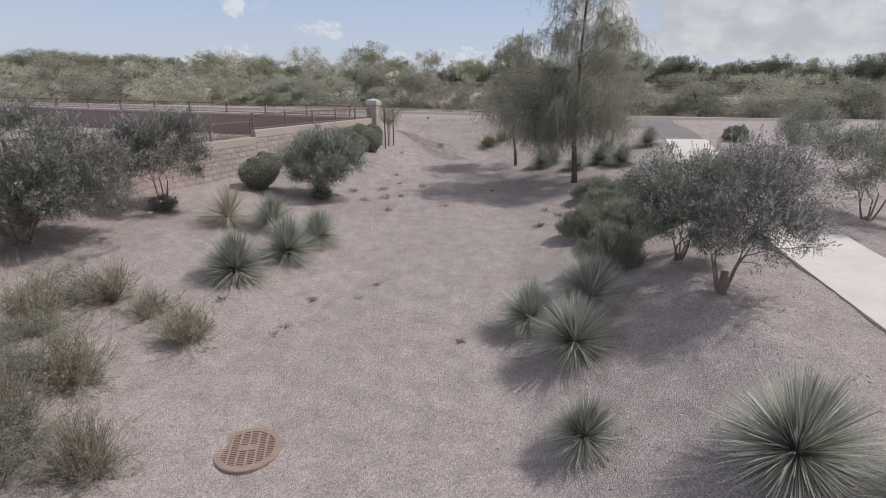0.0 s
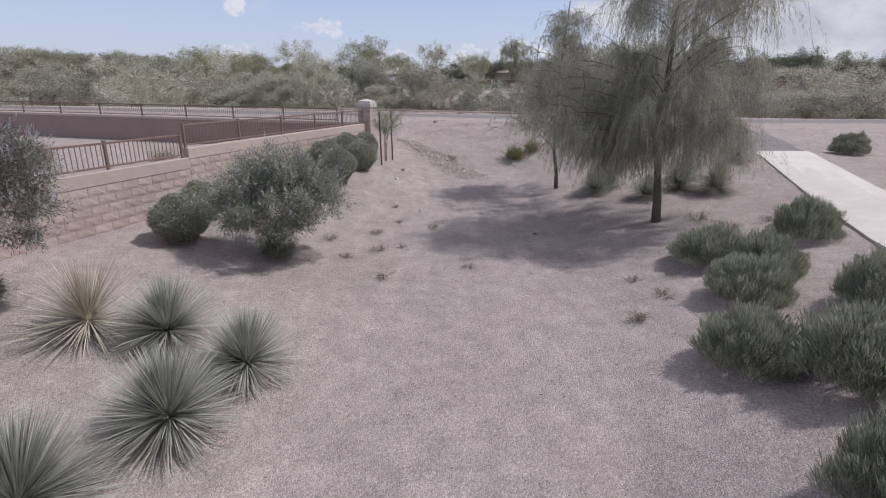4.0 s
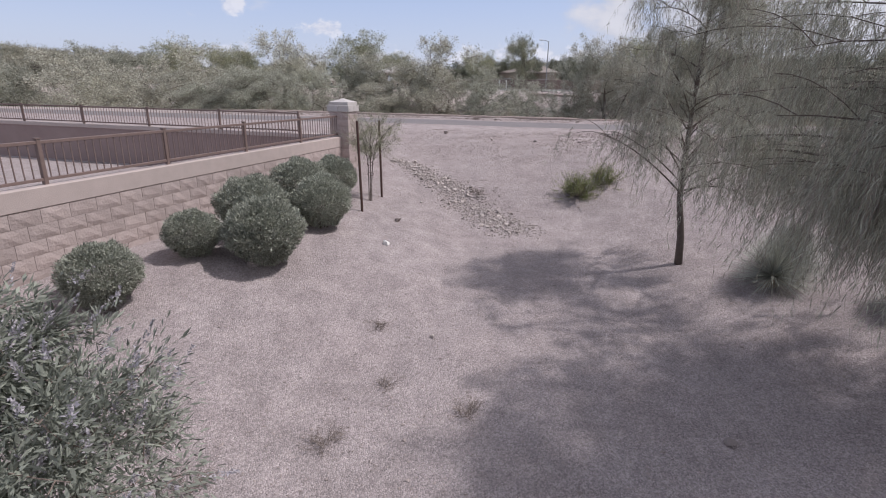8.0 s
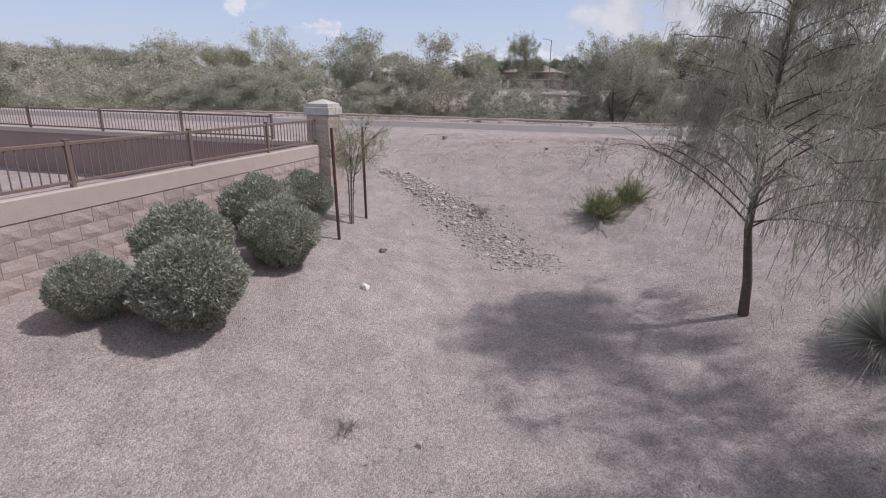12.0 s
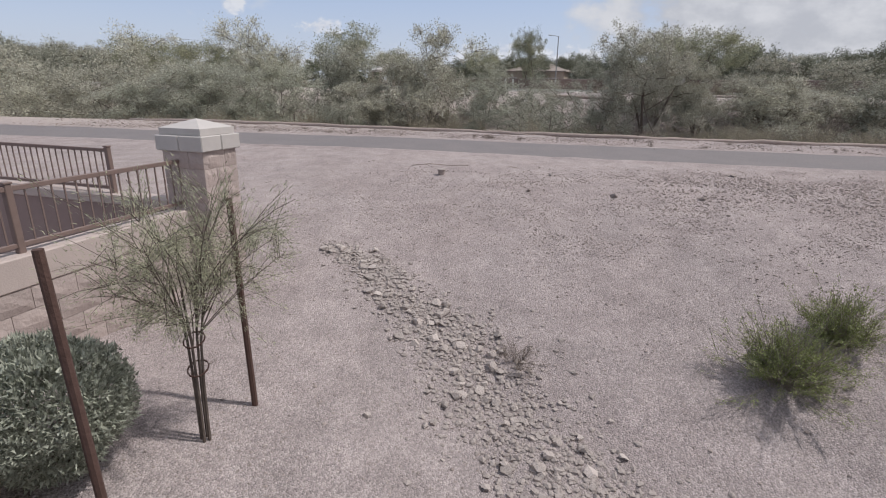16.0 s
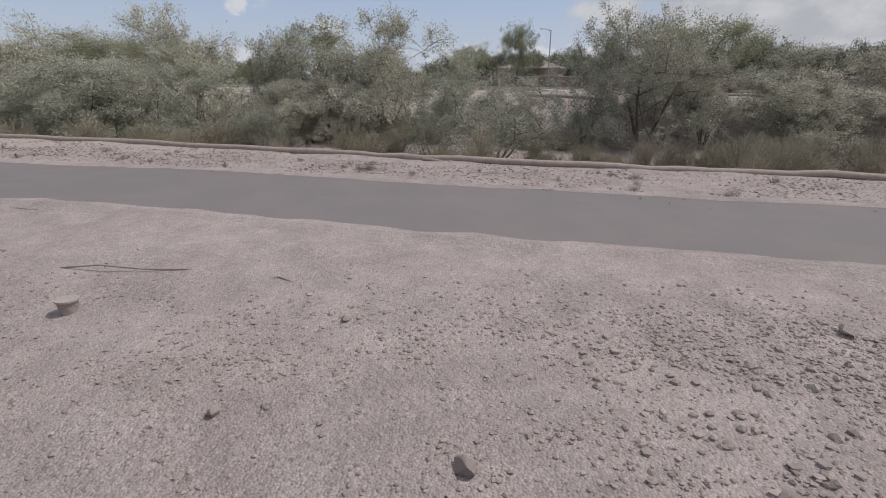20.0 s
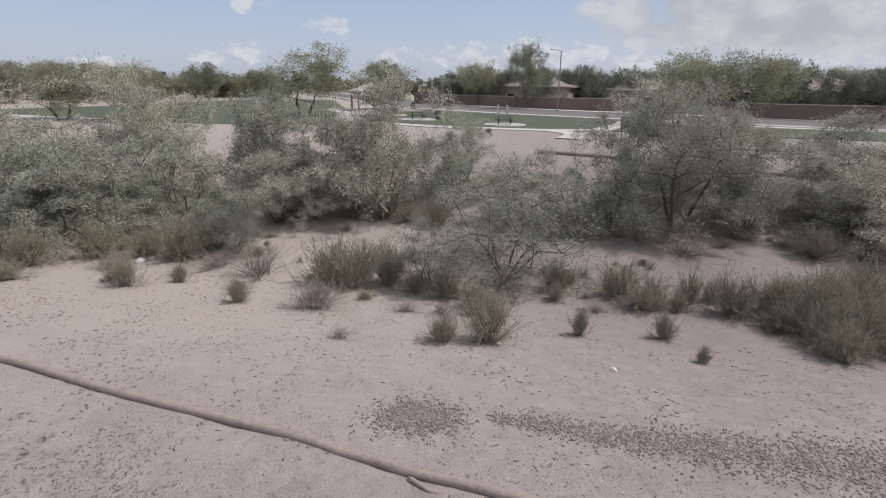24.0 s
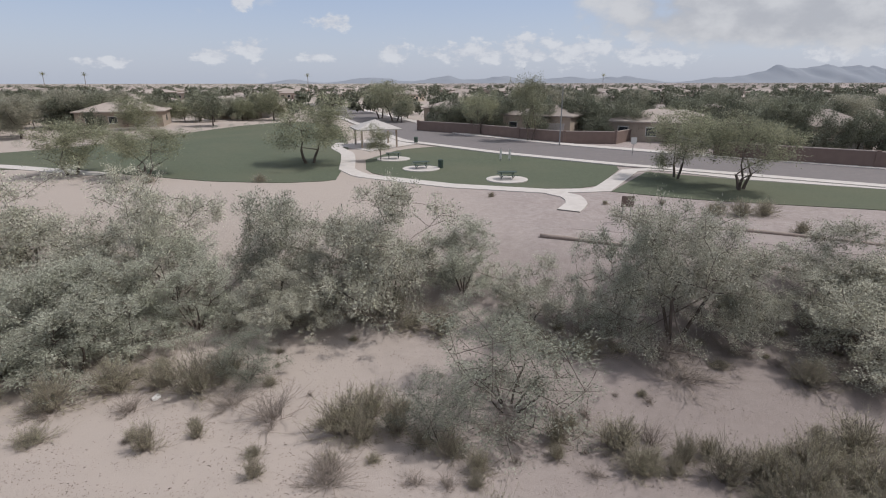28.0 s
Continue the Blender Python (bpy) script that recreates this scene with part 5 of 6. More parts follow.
for i in range(40):
    x, y = -10 + 0.57 * i + 0.9 * math.sin(i * 7.1), 36.75 - 0.27 * (-10 + 0.57 * i) + 0.6 * math.sin(i * 3.3)
    tuft("dry_weed", WEED[i % 2], x, y, 0.17 + 0.1 * math.sin(i * 5.7), 0.13, i * 61, "small dry weed on the path's verge", "weed", "weeds on the verge")


# ---- park and town ----
def shade_variant(seed, lobes, clusters, per, cr, leaf, material, trunk, fork, stems=1, twigs=0.5, sides=5, boughs=0):
    wood, crown, _ = tree_geometry(seed, stems, fork, lobes, clusters, per, cr, leaf, trunk, twigs, 0.0, 0.5, 0.05, 0.45, 3, sides, boughs, 0.16)
    crown.materials.append(material)
    return mesh_of(*wood, "trunk", [M_BARK]), crown


SHADE = [shade_variant(60 + i, unit_lobes(20 + i, 9, 0.55, 2.0), 300, 60, 0.08, (0.045, 0.022), M_SHADE, 0.04, 0.45, 2 + i % 2, boughs=44) for i in range(3)]
for i, (x, y, w, h) in enumerate(((-37.6, 87.9, 4.4, 2.8), (-29.3, 87.6, 3.9, 2.5), (-13.8, 95.6, 5.0, 3.7), (26.1, 85.4, 4.0, 3.4), (29.5, 79.5, 4.4, 3.2), (-5.5, 97.7, 1.7, 2.1), (16.6, 118.4, 3.4, 4.9), (9, 128, 3.6, 3.6), (-9.5, 160, 6, 4.2), (-14, 170, 6, 4.4))):
    place_plant("park_tree", SHADE[i % 3], x, y, w, h, i * 83, "broad green park tree on the lawn" if i < 6 else "broad green tree beside the street", "tree", "park trees")

FAR = [shade_variant(70 + i, unit_lobes(30 + i, 8, 0.2 if i < 2 else 0.5, 2.0), 300, 40, 0.085, (0.062, 0.032), (M_DARK, M_SHADE, M_TOWN, M_OLIVE)[i], 0.05, 0.5, 1, 0.16, 4, 40) for i in range(4)]

def gable_house(seed):
    """A low stuccoed house: body, hipped roof with eaves, windows and a door."""
    rng = random.Random(seed)
    w, d, h = rng.uniform(12, 17), rng.uniform(10, 13), rng.uniform(2.9, 3.4)
    rise = rng.uniform(1.6, 2.4)
    e = 0.5
    parts = [("wall", box(-w / 2, w / 2, -d / 2, d / 2, -0.4, h), M_STUCCO)]
    bm = bmesh.new()
    low = [bm.verts.new(p) for p in ((-w / 2 - e, -d / 2 - e, h + 0.005), (w / 2 + e, -d / 2 - e, h + 0.005), (w / 2 + e, d / 2 + e, h + 0.005), (-w / 2 - e, d / 2 + e, h + 0.005))]
    mid = [bm.verts.new((v.co.x, v.co.y, h + 0.2)) for v in low]
    r = [bm.verts.new((-(w - d) / 2 - 0.8, 0, h + 0.2 + rise)), bm.verts.new(((w - d) / 2 + 0.8, 0, h + 0.2 + rise))]
    bm.faces.new(low[::-1])
    for i in range(4):
        bm.faces.new((low[i], low[(i + 1) % 4], mid[(i + 1) % 4], mid[i]))
    bm.faces.new((mid[0], mid[1], r[1], r[0]))
    bm.faces.new((mid[1], mid[2], r[1]))
    bm.faces.new((mid[2], mid[3], r[0], r[1]))
    bm.faces.new((mid[3], mid[0], r[0]))
    parts.append(("roof", bm, M_ROOF))
    for x in (-w * 0.34, -w * 0.08):
        parts.append(("window", box(x - 0.75, x + 0.75, -d / 2 - 0.03, -d / 2 + 0.05, 0.9, 2.2, 0.02), M_WINDOW))
        parts.append(("window_frame", window_frame(x, -d / 2 - 0.05), M_WHITE))
    parts.append(("garage_door", box(w * 0.16, w * 0.42, -d / 2 - 0.04, -d / 2 + 0.05, 0.0, 2.2, 0.02), M_CAPSTONE))
    parts.append(("door", box(w * 0.03, w * 0.03 + 0.95, -d / 2 - 0.04, -d / 2 + 0.05, 0.0, 2.05, 0.02), M_WALLPARK))
    parts.append(("window", box(w / 2 - 0.05, w / 2 + 0.03, -1.2, 0.6, 0.9, 2.2, 0.02), M_WINDOW))
    out = []
    for nm, b, m in parts:
        me = bpy.data.meshes.new(nm)
        b.to_mesh(me)
        b.free()
        me.materials.append(m)
        out.append((nm, me))
    return out


def window_frame(x, y):
    bm = bmesh.new()
    box(x - 0.83, x + 0.83, y, y + 0.06, 2.205, 2.29, 0, bm)
    box(x - 0.83, x + 0.83, y, y + 0.06, 0.81, 0.895, 0, bm)
    box(x - 0.83, x - 0.755, y, y + 0.06, 0.9, 2.2, 0, bm)
    box(x + 0.755, x + 0.83, y, y + 0.06, 0.9, 2.2, 0, bm)
    return bm


HOUSES = [gable_house(s) for s in range(5)]


def house(x, y, turn, v):
    t = thing("house", x, y, gz(x, y), turn, "low tan stucco house with a tiled hip roof", "house", "suburban houses")
    last = t
    for nm, me in HOUSES[v % 5]:
        o = new(nm, me)
        o.parent = last if nm == "window_frame" else t
        last = o


town = random.Random(8)
spots = [(-68, 150, 20), (-85, 165, 15), (-52, 178, 35), (-100, 150, 10), (-66, 200, 30), (-88, 195, 20), (22, 133, -30), (40, 122, -30), (58, 112, -30), (76, 100, -30), (95, 90, -30), (34, 150, -30), (54, 140, -30), (75, 128, -30), (6, 160, -30), (-118, 170, 10)]
for gy_ in range(200, 620, 34):
    for gx_ in range(-440, 460, 30):
        if abs(gx_ - 2) < gy_ * 0.98 and not (-75 < gx_ < -12 and gy_ < 280) and town.random() < 0.62:
            spots.append((gx_ + town.uniform(-6, 6), gy_ + town.uniform(-8, 8), town.choice((0, 90, -30, 60)) + town.uniform(-6, 6)))
spots = spots[:190]
for i, (x, y, a) in enumerate(spots):
    house(x, y, a, i)
trees = [(12, 131, 4, 3.6, 0), (20, 127, 3.5, 3.2, 0), (28, 119, 3, 2.8, 0), (33, 121, 4, 4, 2), (46, 113, 4, 4.5, 0), (50, 108, 5, 4.6, 2), (64, 104, 4, 4.2, 0), (40, 135, 4, 4.6, 0), (-76, 142, 5, 4, 0), (-60, 140, 5, 4.6, 1), (-48, 148, 4.5, 4.8, 2), (-40, 165, 5, 5, 1), (-92, 140, 6, 3.8, 0), (-84, 128, 5, 3.2, 0), (-110, 140, 6, 4, 2), (-62, 130, 3, 3, 0), (3, 140, 4, 3.4, 0), (60, 95, 3, 3, 0), (72, 90, 4, 3.6, 3)]
for i in range(1250):
    y = 122 + 600 * town.random() ** 1.9
    x = 2 + y * town.uniform(-1.0, 1.0)
    if -70 < x < -8 and y < 260:
        continue
    if x > -10 and y < 150 - x * 0.62:
        continue
    s = town.uniform(2.0, 3.7)
    trees.append((x, y, s * town.uniform(0.9, 1.3), s, town.choice((0, 2, 0, 3) if x > 8 else (1, 2, 3, 3))))
for (x0, y0), (x1, y1), n in (((-1, 140), (34, 117), 24), ((40, 103), (100, 66), 28), ((-95, 128), (-45, 168), 22), ((-60, 150), (-14, 200), 12)):
    for k in range(n):
        u = (k + town.random()) / n
        s = town.uniform(2.2, 3.6)
        trees.append((x0 + (x1 - x0) * u + town.uniform(0, 6), y0 + (y1 - y0) * u + town.uniform(2, 9), s, s, town.choice((0, 2, 0, 0) if x0 > -50 else (1, 2, 3))))
woods = []
for i, (x, y, w, h, v) in enumerate(trees):
    if i < 19:
        w, h = w * 0.9, h * 0.78
    if y < 172:
        place_plant("town_tree", FAR[v], x, y, w, h, i * 37, "rounded dark green tree among the houses", "tree", "town trees")
    else:
        woods.append((x, y, w, h))
wood_rng = np.random.default_rng(5)
pts = []
for x, y, w, h in woods:
    p, d = blob_points(wood_rng, [(x + cx * w, y + cy * w, gz(x, y) + cz * h, rx * w, ry * w, rz * h) for cx, cy, cz, rx, ry, rz in unit_lobes(int(x * 7) % 97, 5, 0.3, 2.0)], 420 if y < 260 else 240, 0.5)
    pts.append(p)
for i in range(1700):
    y = 520 + 2200 * town.random()
    x = y * town.uniform(-1.0, 1.0)
    p, d = blob_points(wood_rng, [(x, y, 3.8 + 2.6, 15, 9, 3.2)], 70, 0.4)
    pts.append(p)
pts = np.concatenate(pts)
far_woods = part("far_woods", leaf_mesh(pts, wood_rng.normal(size=pts.shape), 0.9, 0.6, wood_rng), M_DARK)
tagged(far_woods, "distant dark green trees among roofs", "trees", kind="stuff")


def block_wall(line, h, label):
    t = new("boundary_wall")
    tagged(t, label, "wall", kind="structure")
    for (x0, y0), (x1, y1) in zip(line, line[1:]):
        ln = math.hypot(x1 - x0, y1 - y0)
        m = pose(x0, y0, min(gz(x0, y0), gz(x1, y1)), 0, 0, math.degrees(math.atan2(y1 - y0, x1 - x0)))
        for nm, b, mt in (("panel", box(0, ln, -0.1, 0.1, -0.3, h), M_WALLPARK), ("coping", box(0, ln, -0.13, 0.13, h + 0.002, h + 0.1), M_CAP), ("pier", box(-0.22, 0.22, -0.22, 0.22, -0.3, h + 0.18, 0.02), M_WALLPARK)):
            part(nm, b, mt, t).matrix_basis = m


block_wall([(-2.6, 137), (9, 128), (15, 121), (21.3, 115.2), (29.2, 114.4), (34, 120)], 1.85, "brown block boundary wall along the street")
block_wall([(38, 101), (43, 97), (51.5, 91.5), (66, 82.5), (85, 71), (120, 52)], 1.85, "brown block boundary wall along the street")


def mountains(name, seed, y, x0, x1, peaks, material):
    """A ridge with spurs, far off."""
    rng = random.Random(seed)
    cols, rows = 140, 8
    verts, faces = [], []
    for j in range(rows):
        k = j / (rows - 1)
        for i in range(cols):
            u = i / (cols - 1)
            x = x0 + (x1 - x0) * u
            top = sum(h * math.exp(-((x - c) / s) ** 2) for c, s, h in peaks)
            top *= 0.9 + 0.14 * noise.noise((x * 0.004, seed, 0)) + 0.12 * noise.noise((x * 0.014, seed, 3))
            z = max(0.0, top) * (1 - (1 - k) ** 1.4) * (1 + 0.25 * noise.noise((x * 0.01, k * 3, seed)))
            verts.append((x, y + 380 * k + 60 * noise.noise((x * 0.006, k * 2, 9)), 3 + z))
    for j in range(rows - 1):
        for i in range(cols - 1):
            a = j * cols + i
            faces.append((a, a + 1, a + cols + 1, a + cols))
    ob = part(name, (verts, faces), material, smooth_shade=True)
    return tagged(ob, "hazy blue mountain range on the horizon", "mountains", kind="structure")


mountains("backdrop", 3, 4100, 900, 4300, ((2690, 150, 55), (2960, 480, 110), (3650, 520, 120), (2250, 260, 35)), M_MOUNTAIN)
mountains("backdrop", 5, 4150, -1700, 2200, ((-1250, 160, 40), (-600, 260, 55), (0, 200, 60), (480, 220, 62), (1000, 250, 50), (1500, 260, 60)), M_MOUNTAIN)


# palms among the houses and far off
def palm(x, y, h, s):
    t = thing("palm_tree", x, y, gz(x, y), x * 9, "tall palm with a bare trunk and a tuft of fronds", "palm", "palms")
    part("trunk", tubes([([(0, 0, -0.2), (0.05, 0, h * 0.5), (0, 0.05, h)], 0.2, 0.14)], 7), M_BARK_PALE, t)
    o = new("crown", palm_me)
    o.parent = t
    o.matrix_basis = Matrix.Translation((0, 0, h - 0.2 * s)) @ Matrix.Scale(s, 4)


palm_verts, palm_faces = spoon_geometry(77, 240, 1.0, False)
palm_me = mesh_of([(x * 1.0, y * 1.0, z * 0.9) for x, y, z in palm_verts], palm_faces, "fronds", [M_SHADE])
for x, y, h, s in ((61, 103, 3.6, 2.2), (66, 99, 4.2, 2.2), (70, 101, 3.2, 2.0), (-300, 390, 15, 3.5), (-330, 405, 16, 3.5), (-270, 400, 14, 3.5), (-255, 420, 14, 3.5), (-340, 380, 15, 3.5), (-95, 420, 13, 3.2), (120, 430, 13, 3.2)):
    palm(x, y, h, s)


# ---- small things ----
def stone_mesh(seed, material, flat=0.7):
    """An angular broken stone: the hull of a few points on a flattened ball."""
    rng = random.Random(seed)
    bm = bmesh.new()
    for k in range(13):
        v = Vector((rng.gauss(0, 1), rng.gauss(0, 1), rng.gauss(0, 1))).normalized() * rng.uniform(0.42, 0.56)
        bm.verts.new((v.x * 1.2, v.y, v.z * flat))
    hull = bmesh.ops.convex_hull(bm, input=bm.verts)
    bmesh.ops.delete(bm, geom=[g for g in hull["geom_interior"] if isinstance(g, bmesh.types.BMVert)], context="VERTS")
    bmesh.ops.recalc_face_normals(bm, faces=bm.faces)
    me = bpy.data.meshes.new("stone")
    bm.to_mesh(me)
    bm.free()
    me.materials.append(material)
    return me


STONES = [stone_mesh(i, M_ROCK, 0.55 + 0.05 * i) for i in range(8)]
rocks = random.Random(17)
# riprap down the bank
rip = thing("riprap", -0.6, 25.6, gz(-0.6, 25.6), 0, "spill of pale broken rocks down the bank", "rocks")
rip_line = np.array([(0.12, 0.0)]) + np.array([(-2.3, 27.4), (-1.7, 27.0), (-1.2, 26.2), (-0.6, 25.5), (-0.2, 24.7), (0.35, 23.7), (0.9, 22.9)])


def rip_point():
    k = rocks.random() ** 0.85 * (len(rip_line) - 1.001)
    p = rip_line[int(k)] * (1 - k % 1) + rip_line[int(k) + 1] * (k % 1)
    spread = 0.2 + 0.55 * min(1, k / 3.5)
    return p[0] + rocks.gauss(0, spread * 0.45), p[1] + rocks.gauss(0, spread * 0.4)


for i in range(295):
    x, y = rip_point()
    s = 0.035 + 0.1 * rocks.random() ** 2.0
    o = new("rock", STONES[i % 8])
    o.parent = rip
    o.matrix_basis = Matrix.Translation(Vector((x, y, float(surface_z(x, y)) + s * 0.16)) - rip.location) @ Euler((rocks.uniform(-0.4, 0.4), rocks.uniform(-0.4, 0.4), rocks.uniform(0, 6))).to_matrix().to_4x4() @ Matrix.Scale(s, 4)


def rubble(rng, n):
    pairs = np.array([rip_point() for _ in range(n)])
    return pairs[:, 0], pairs[:, 1]


def scatter(name, label, seed, count, where, size, material, flat=0.65, lift=0.0, coarse=False):
    """Loose stones joined into one mesh of kind stuff."""
    rng = np.random.default_rng(seed)
    ico = bmesh.new()
    if coarse:
        tips = [ico.verts.new(p) for p in ((1, 0, 0), (0, 1, 0), (-1, 0, 0), (0, -1, 0), (0, 0, 1), (0, 0, -1))]
        for q in range(4):
            ico.faces.new((tips[q], tips[(q + 1) % 4], tips[4]))
            ico.faces.new((tips[(q + 1) % 4], tips[q], tips[5]))
        ico.verts.index_update()
    else:
        bmesh.ops.create_icosphere(ico, subdivisions=1, radius=1.0)
    ico.verts.ensure_lookup_table()
    base = np.array([v.co[:] for v in ico.verts])
    tri = np.array([[v.index for v in f.verts] for f in ico.faces])
    ico.free()
    k = len(base)
    x, y = where(rng, count)
    s = size[0] + (size[1] - size[0]) * rng.uniform(0, 1, len(x)) ** 3
    z = surface_z(x, y) + 0.05 * s + lift * 0.3
    a = rng.uniform(0, 6.3, len(x))
    v = base[None] * rng.uniform(0.5, 1.3, (len(x), k, 1)) * s[:, None, None] * 0.5
    v[:, :, 2] *= flat
    vx = v[:, :, 0] * np.cos(a)[:, None] - v[:, :, 1] * np.sin(a)[:, None]
    vy = v[:, :, 0] * np.sin(a)[:, None] + v[:, :, 1] * np.cos(a)[:, None]
    co = np.stack([vx + x[:, None], vy + y[:, None], v[:, :, 2] + z[:, None]], -1).reshape(-1, 3)
    fs = (tri[None] + k * np.arange(len(x))[:, None, None]).reshape(-1, 3)
    return tagged(part(name, (co, fs), material), label, name.replace("_", " "), kind="stuff")


def on_bank(rng, n):
    x = rng.uniform(-7, 11, n)
    y = 26.2 + rng.uniform(0, 1, n) * 5.6 - 0.2 * x * 0.9
    keep = rng.uniform(size=n) < 0.25 + 0.75 * smooth(0.5, 6, x + rng.normal(size=n))
    return x[keep], y[keep]


def bank_crumbs(rng, n):
    """Broken soil in drifts over the upper bank, thickest to the east."""
    x = -2.5 + 14 * rng.uniform(size=n) ** 0.62 + rng.normal(size=n) * 0.5
    y = 30.9 - 0.17 * x - 3.6 * rng.uniform(size=n) ** 1.25 + rng.normal(size=n) * 0.2
    drift = np.array([noise.noise((a * 0.55, b * 0.9, 2.0)) + 0.7 * noise.noise((a * 1.7, b * 2.2, 5.0)) for a, b in zip(x, y)])
    keep = drift > rng.uniform(-0.35, 0.35, n) - 0.035 * (x - 3)
    return x[keep], y[keep]


def broken_edge(rng, n):
    """Large clods along the worn lip of the bank."""
    x = 3.2 + 8.5 * rng.uniform(size=n)
    return x, 30.0 - 0.16 * x + rng.normal(size=n) * 0.42 - 0.3 * rng.uniform(size=n) * (x - 3)


def everywhere(rng, n):
    return rng.uniform(-7, 8, n), rng.uniform(-3, 31, n)


def near_bank(rng, n):
    """Gravel where the bank rises, thinning out in bare patches."""
    x, y = rng.uniform(-3, 6.5, n), 20 + 10.5 * rng.uniform(size=n) ** 0.8
    drift = np.array([noise.noise((a * 0.6, b * 0.6, 7.0)) for a, b in zip(x, y)])
    keep = drift > rng.uniform(-0.5, 0.3, n)
    return x[keep], y[keep]


def near_wash(rng, n):
    return rng.uniform(-4.5, 4.5, n), rng.uniform(-1, 20, n)


def verge(rng, n):
    x = rng.uniform(-12, 14, n)
    return x, 36.9 - 0.27 * x + rng.normal(size=n) * 0.7


def sand_bed(rng, n):
    return rng.uniform(-16, 20, n), rng.uniform(38, 58, n)


def sand_edge(rng, n):
    x = rng.uniform(-14, 16, n)
    return x, 36.4 - 0.2 * x + 9.5 * rng.uniform(size=n) ** 1.2


def crumbs_right(rng, n):
    x = 3.2 + 9.0 * rng.uniform(size=n) ** 0.8
    return x, 39.25 - 0.2 * (x - 4) + rng.normal(size=n) * (0.1 + 0.085 * (x - 3.0))


def gravel_heaps(rng, n):
    return 2.05 + rng.normal(size=n) * 0.36, 39.35 + rng.normal(size=n) * 0.3


scatter("gravel", "scattered small stones on the soil", 1, 6500, everywhere, (0.012, 0.05), M_CLOD)
scatter("pale_gravel", "scattered pale stones on the soil", 2, 1700, everywhere, (0.012, 0.045), M_ROCK)
scatter("gravel", "fine gravel on the rising bank", 11, 42000, near_bank, (0.009, 0.034), M_CLOD, 0.7, 0.0, True)
scatter("gravel", "fine gravel along the wash", 12, 34000, near_wash, (0.01, 0.034), M_CLOD, 0.7, 0.0, True)
scatter("clods", "broken clods of earth on the bank", 3, 9000, on_bank, (0.01, 0.05), M_CLOD)
scatter("clods", "broken clods of earth on the bank", 4, 64000, bank_crumbs, (0.008, 0.042), M_CLOD, 0.62)
scatter("clods", "large clods along the broken lip of the bank", 13, 2400, broken_edge, (0.015, 0.075), M_CLOD, 0.75)
scatter("gravel", "stones along the path's verge", 5, 5000, verge, (0.012, 0.05), M_CLOD)
scatter("gravel", "stones on the sandy river bed", 6, 5500, sand_bed, (0.02, 0.08), M_CLOD)
scatter("gravel", "band of dark stones beyond the path", 7, 11000, crumbs_right, (0.015, 0.058), M_DARKGRAVEL, 0.65, 0.03)
scatter("gravel", "low heap of dark gravel beyond the log", 9, 2600, gravel_heaps, (0.015, 0.065), M_DARKGRAVEL, 0.65, 0.03)

for nm, x, y, s, m, lab in (("white_stone", -1.86, 20.95, 0.17, M_WHITE, "white stone on bare soil"), ("stone", -1.75, 22.6, 0.16, M_CLOD, "dark stone on bare soil"), ("stone", -0.98, 18.03, 0.09, M_ROCK, "pale stone on bare soil"),
                            ("stone", 2.4, 29.0, 0.13, M_CLOD, "large clod of earth on the bank"), ("stone", 3.83, 28.76, 0.12, M_CLOD, "large clod of earth on the bank"), ("stone", 1.0, 29.45, 0.1, M_CLOD, "clod of earth on the bank"), ("stone", 5.0, 30.0, 0.12, M_CLOD, "large clod of earth on the bank"),
                            ("stone", 1.6, 30.4, 0.1, M_ROCK, "pale stone on the bank"), ("white_stone", 6.4, 42.5, 0.16, M_WHITE, "pale stone on the sand"), ("white_stone", -9.7, 51.6, 0.35, M_WHITE, "white scrap on the sand"), ("stone", 2.0, 15.9, 0.14, M_CLOD, "dark stone in the tree's shade")):
    o = new(nm, stone_mesh(int(abs(x) * 31), m))
    o.matrix_basis = pose(x, y, float(surface_z(x, y)) + s * 0.2, 5, 8, x * 50) @ Matrix.Scale(s, 4)
    tagged(o, lab, "stone", "loose stones")

scatter("rubble", "small broken stones between the larger rocks", 8, 6500, rubble, (0.015, 0.085), M_ROCK)
def litter(name, label, seed, count, where, size):
    """Fallen leaf and twig bits lying on the soil, in drifts."""
    rng = np.random.default_rng(seed)
    x, y = where(rng, count)
    drift = np.array([noise.noise((a * 0.7, b * 0.7, seed)) for a, b in zip(x, y)])
    keep = drift > rng.uniform(-0.25, 0.3, len(x))
    x, y = x[keep], y[keep]
    at = np.stack([x, y, surface_z(x, y) + 0.007], 1)
    a = rng.uniform(0, 6.3, len(x))
    way = np.stack([np.cos(a), np.sin(a), rng.uniform(-0.05, 0.25, len(x))], 1)
    return tagged(part(name, leaf_mesh(at, way, size, size * 0.22, rng), M_LITTER), label, "litter", kind="stuff")


litter("litter", "drifts of dry twigs and leaf bits on the wash", 1, 9000, everywhere, 0.05)
litter("litter", "drifts of dry twigs and grass bits on the sand", 2, 16000, sand_bed, 0.11)
litter("litter", "drifts of dry grass bits on the sand by the path", 4, 26000, sand_edge, 0.055)
litter("litter", "dry grass bits on the path's verge", 3, 9000, verge, 0.07)
needle_shrub(14.0, 21.3, 1.1, 0.8, 3, "round grey-green shrub beyond the footpath")

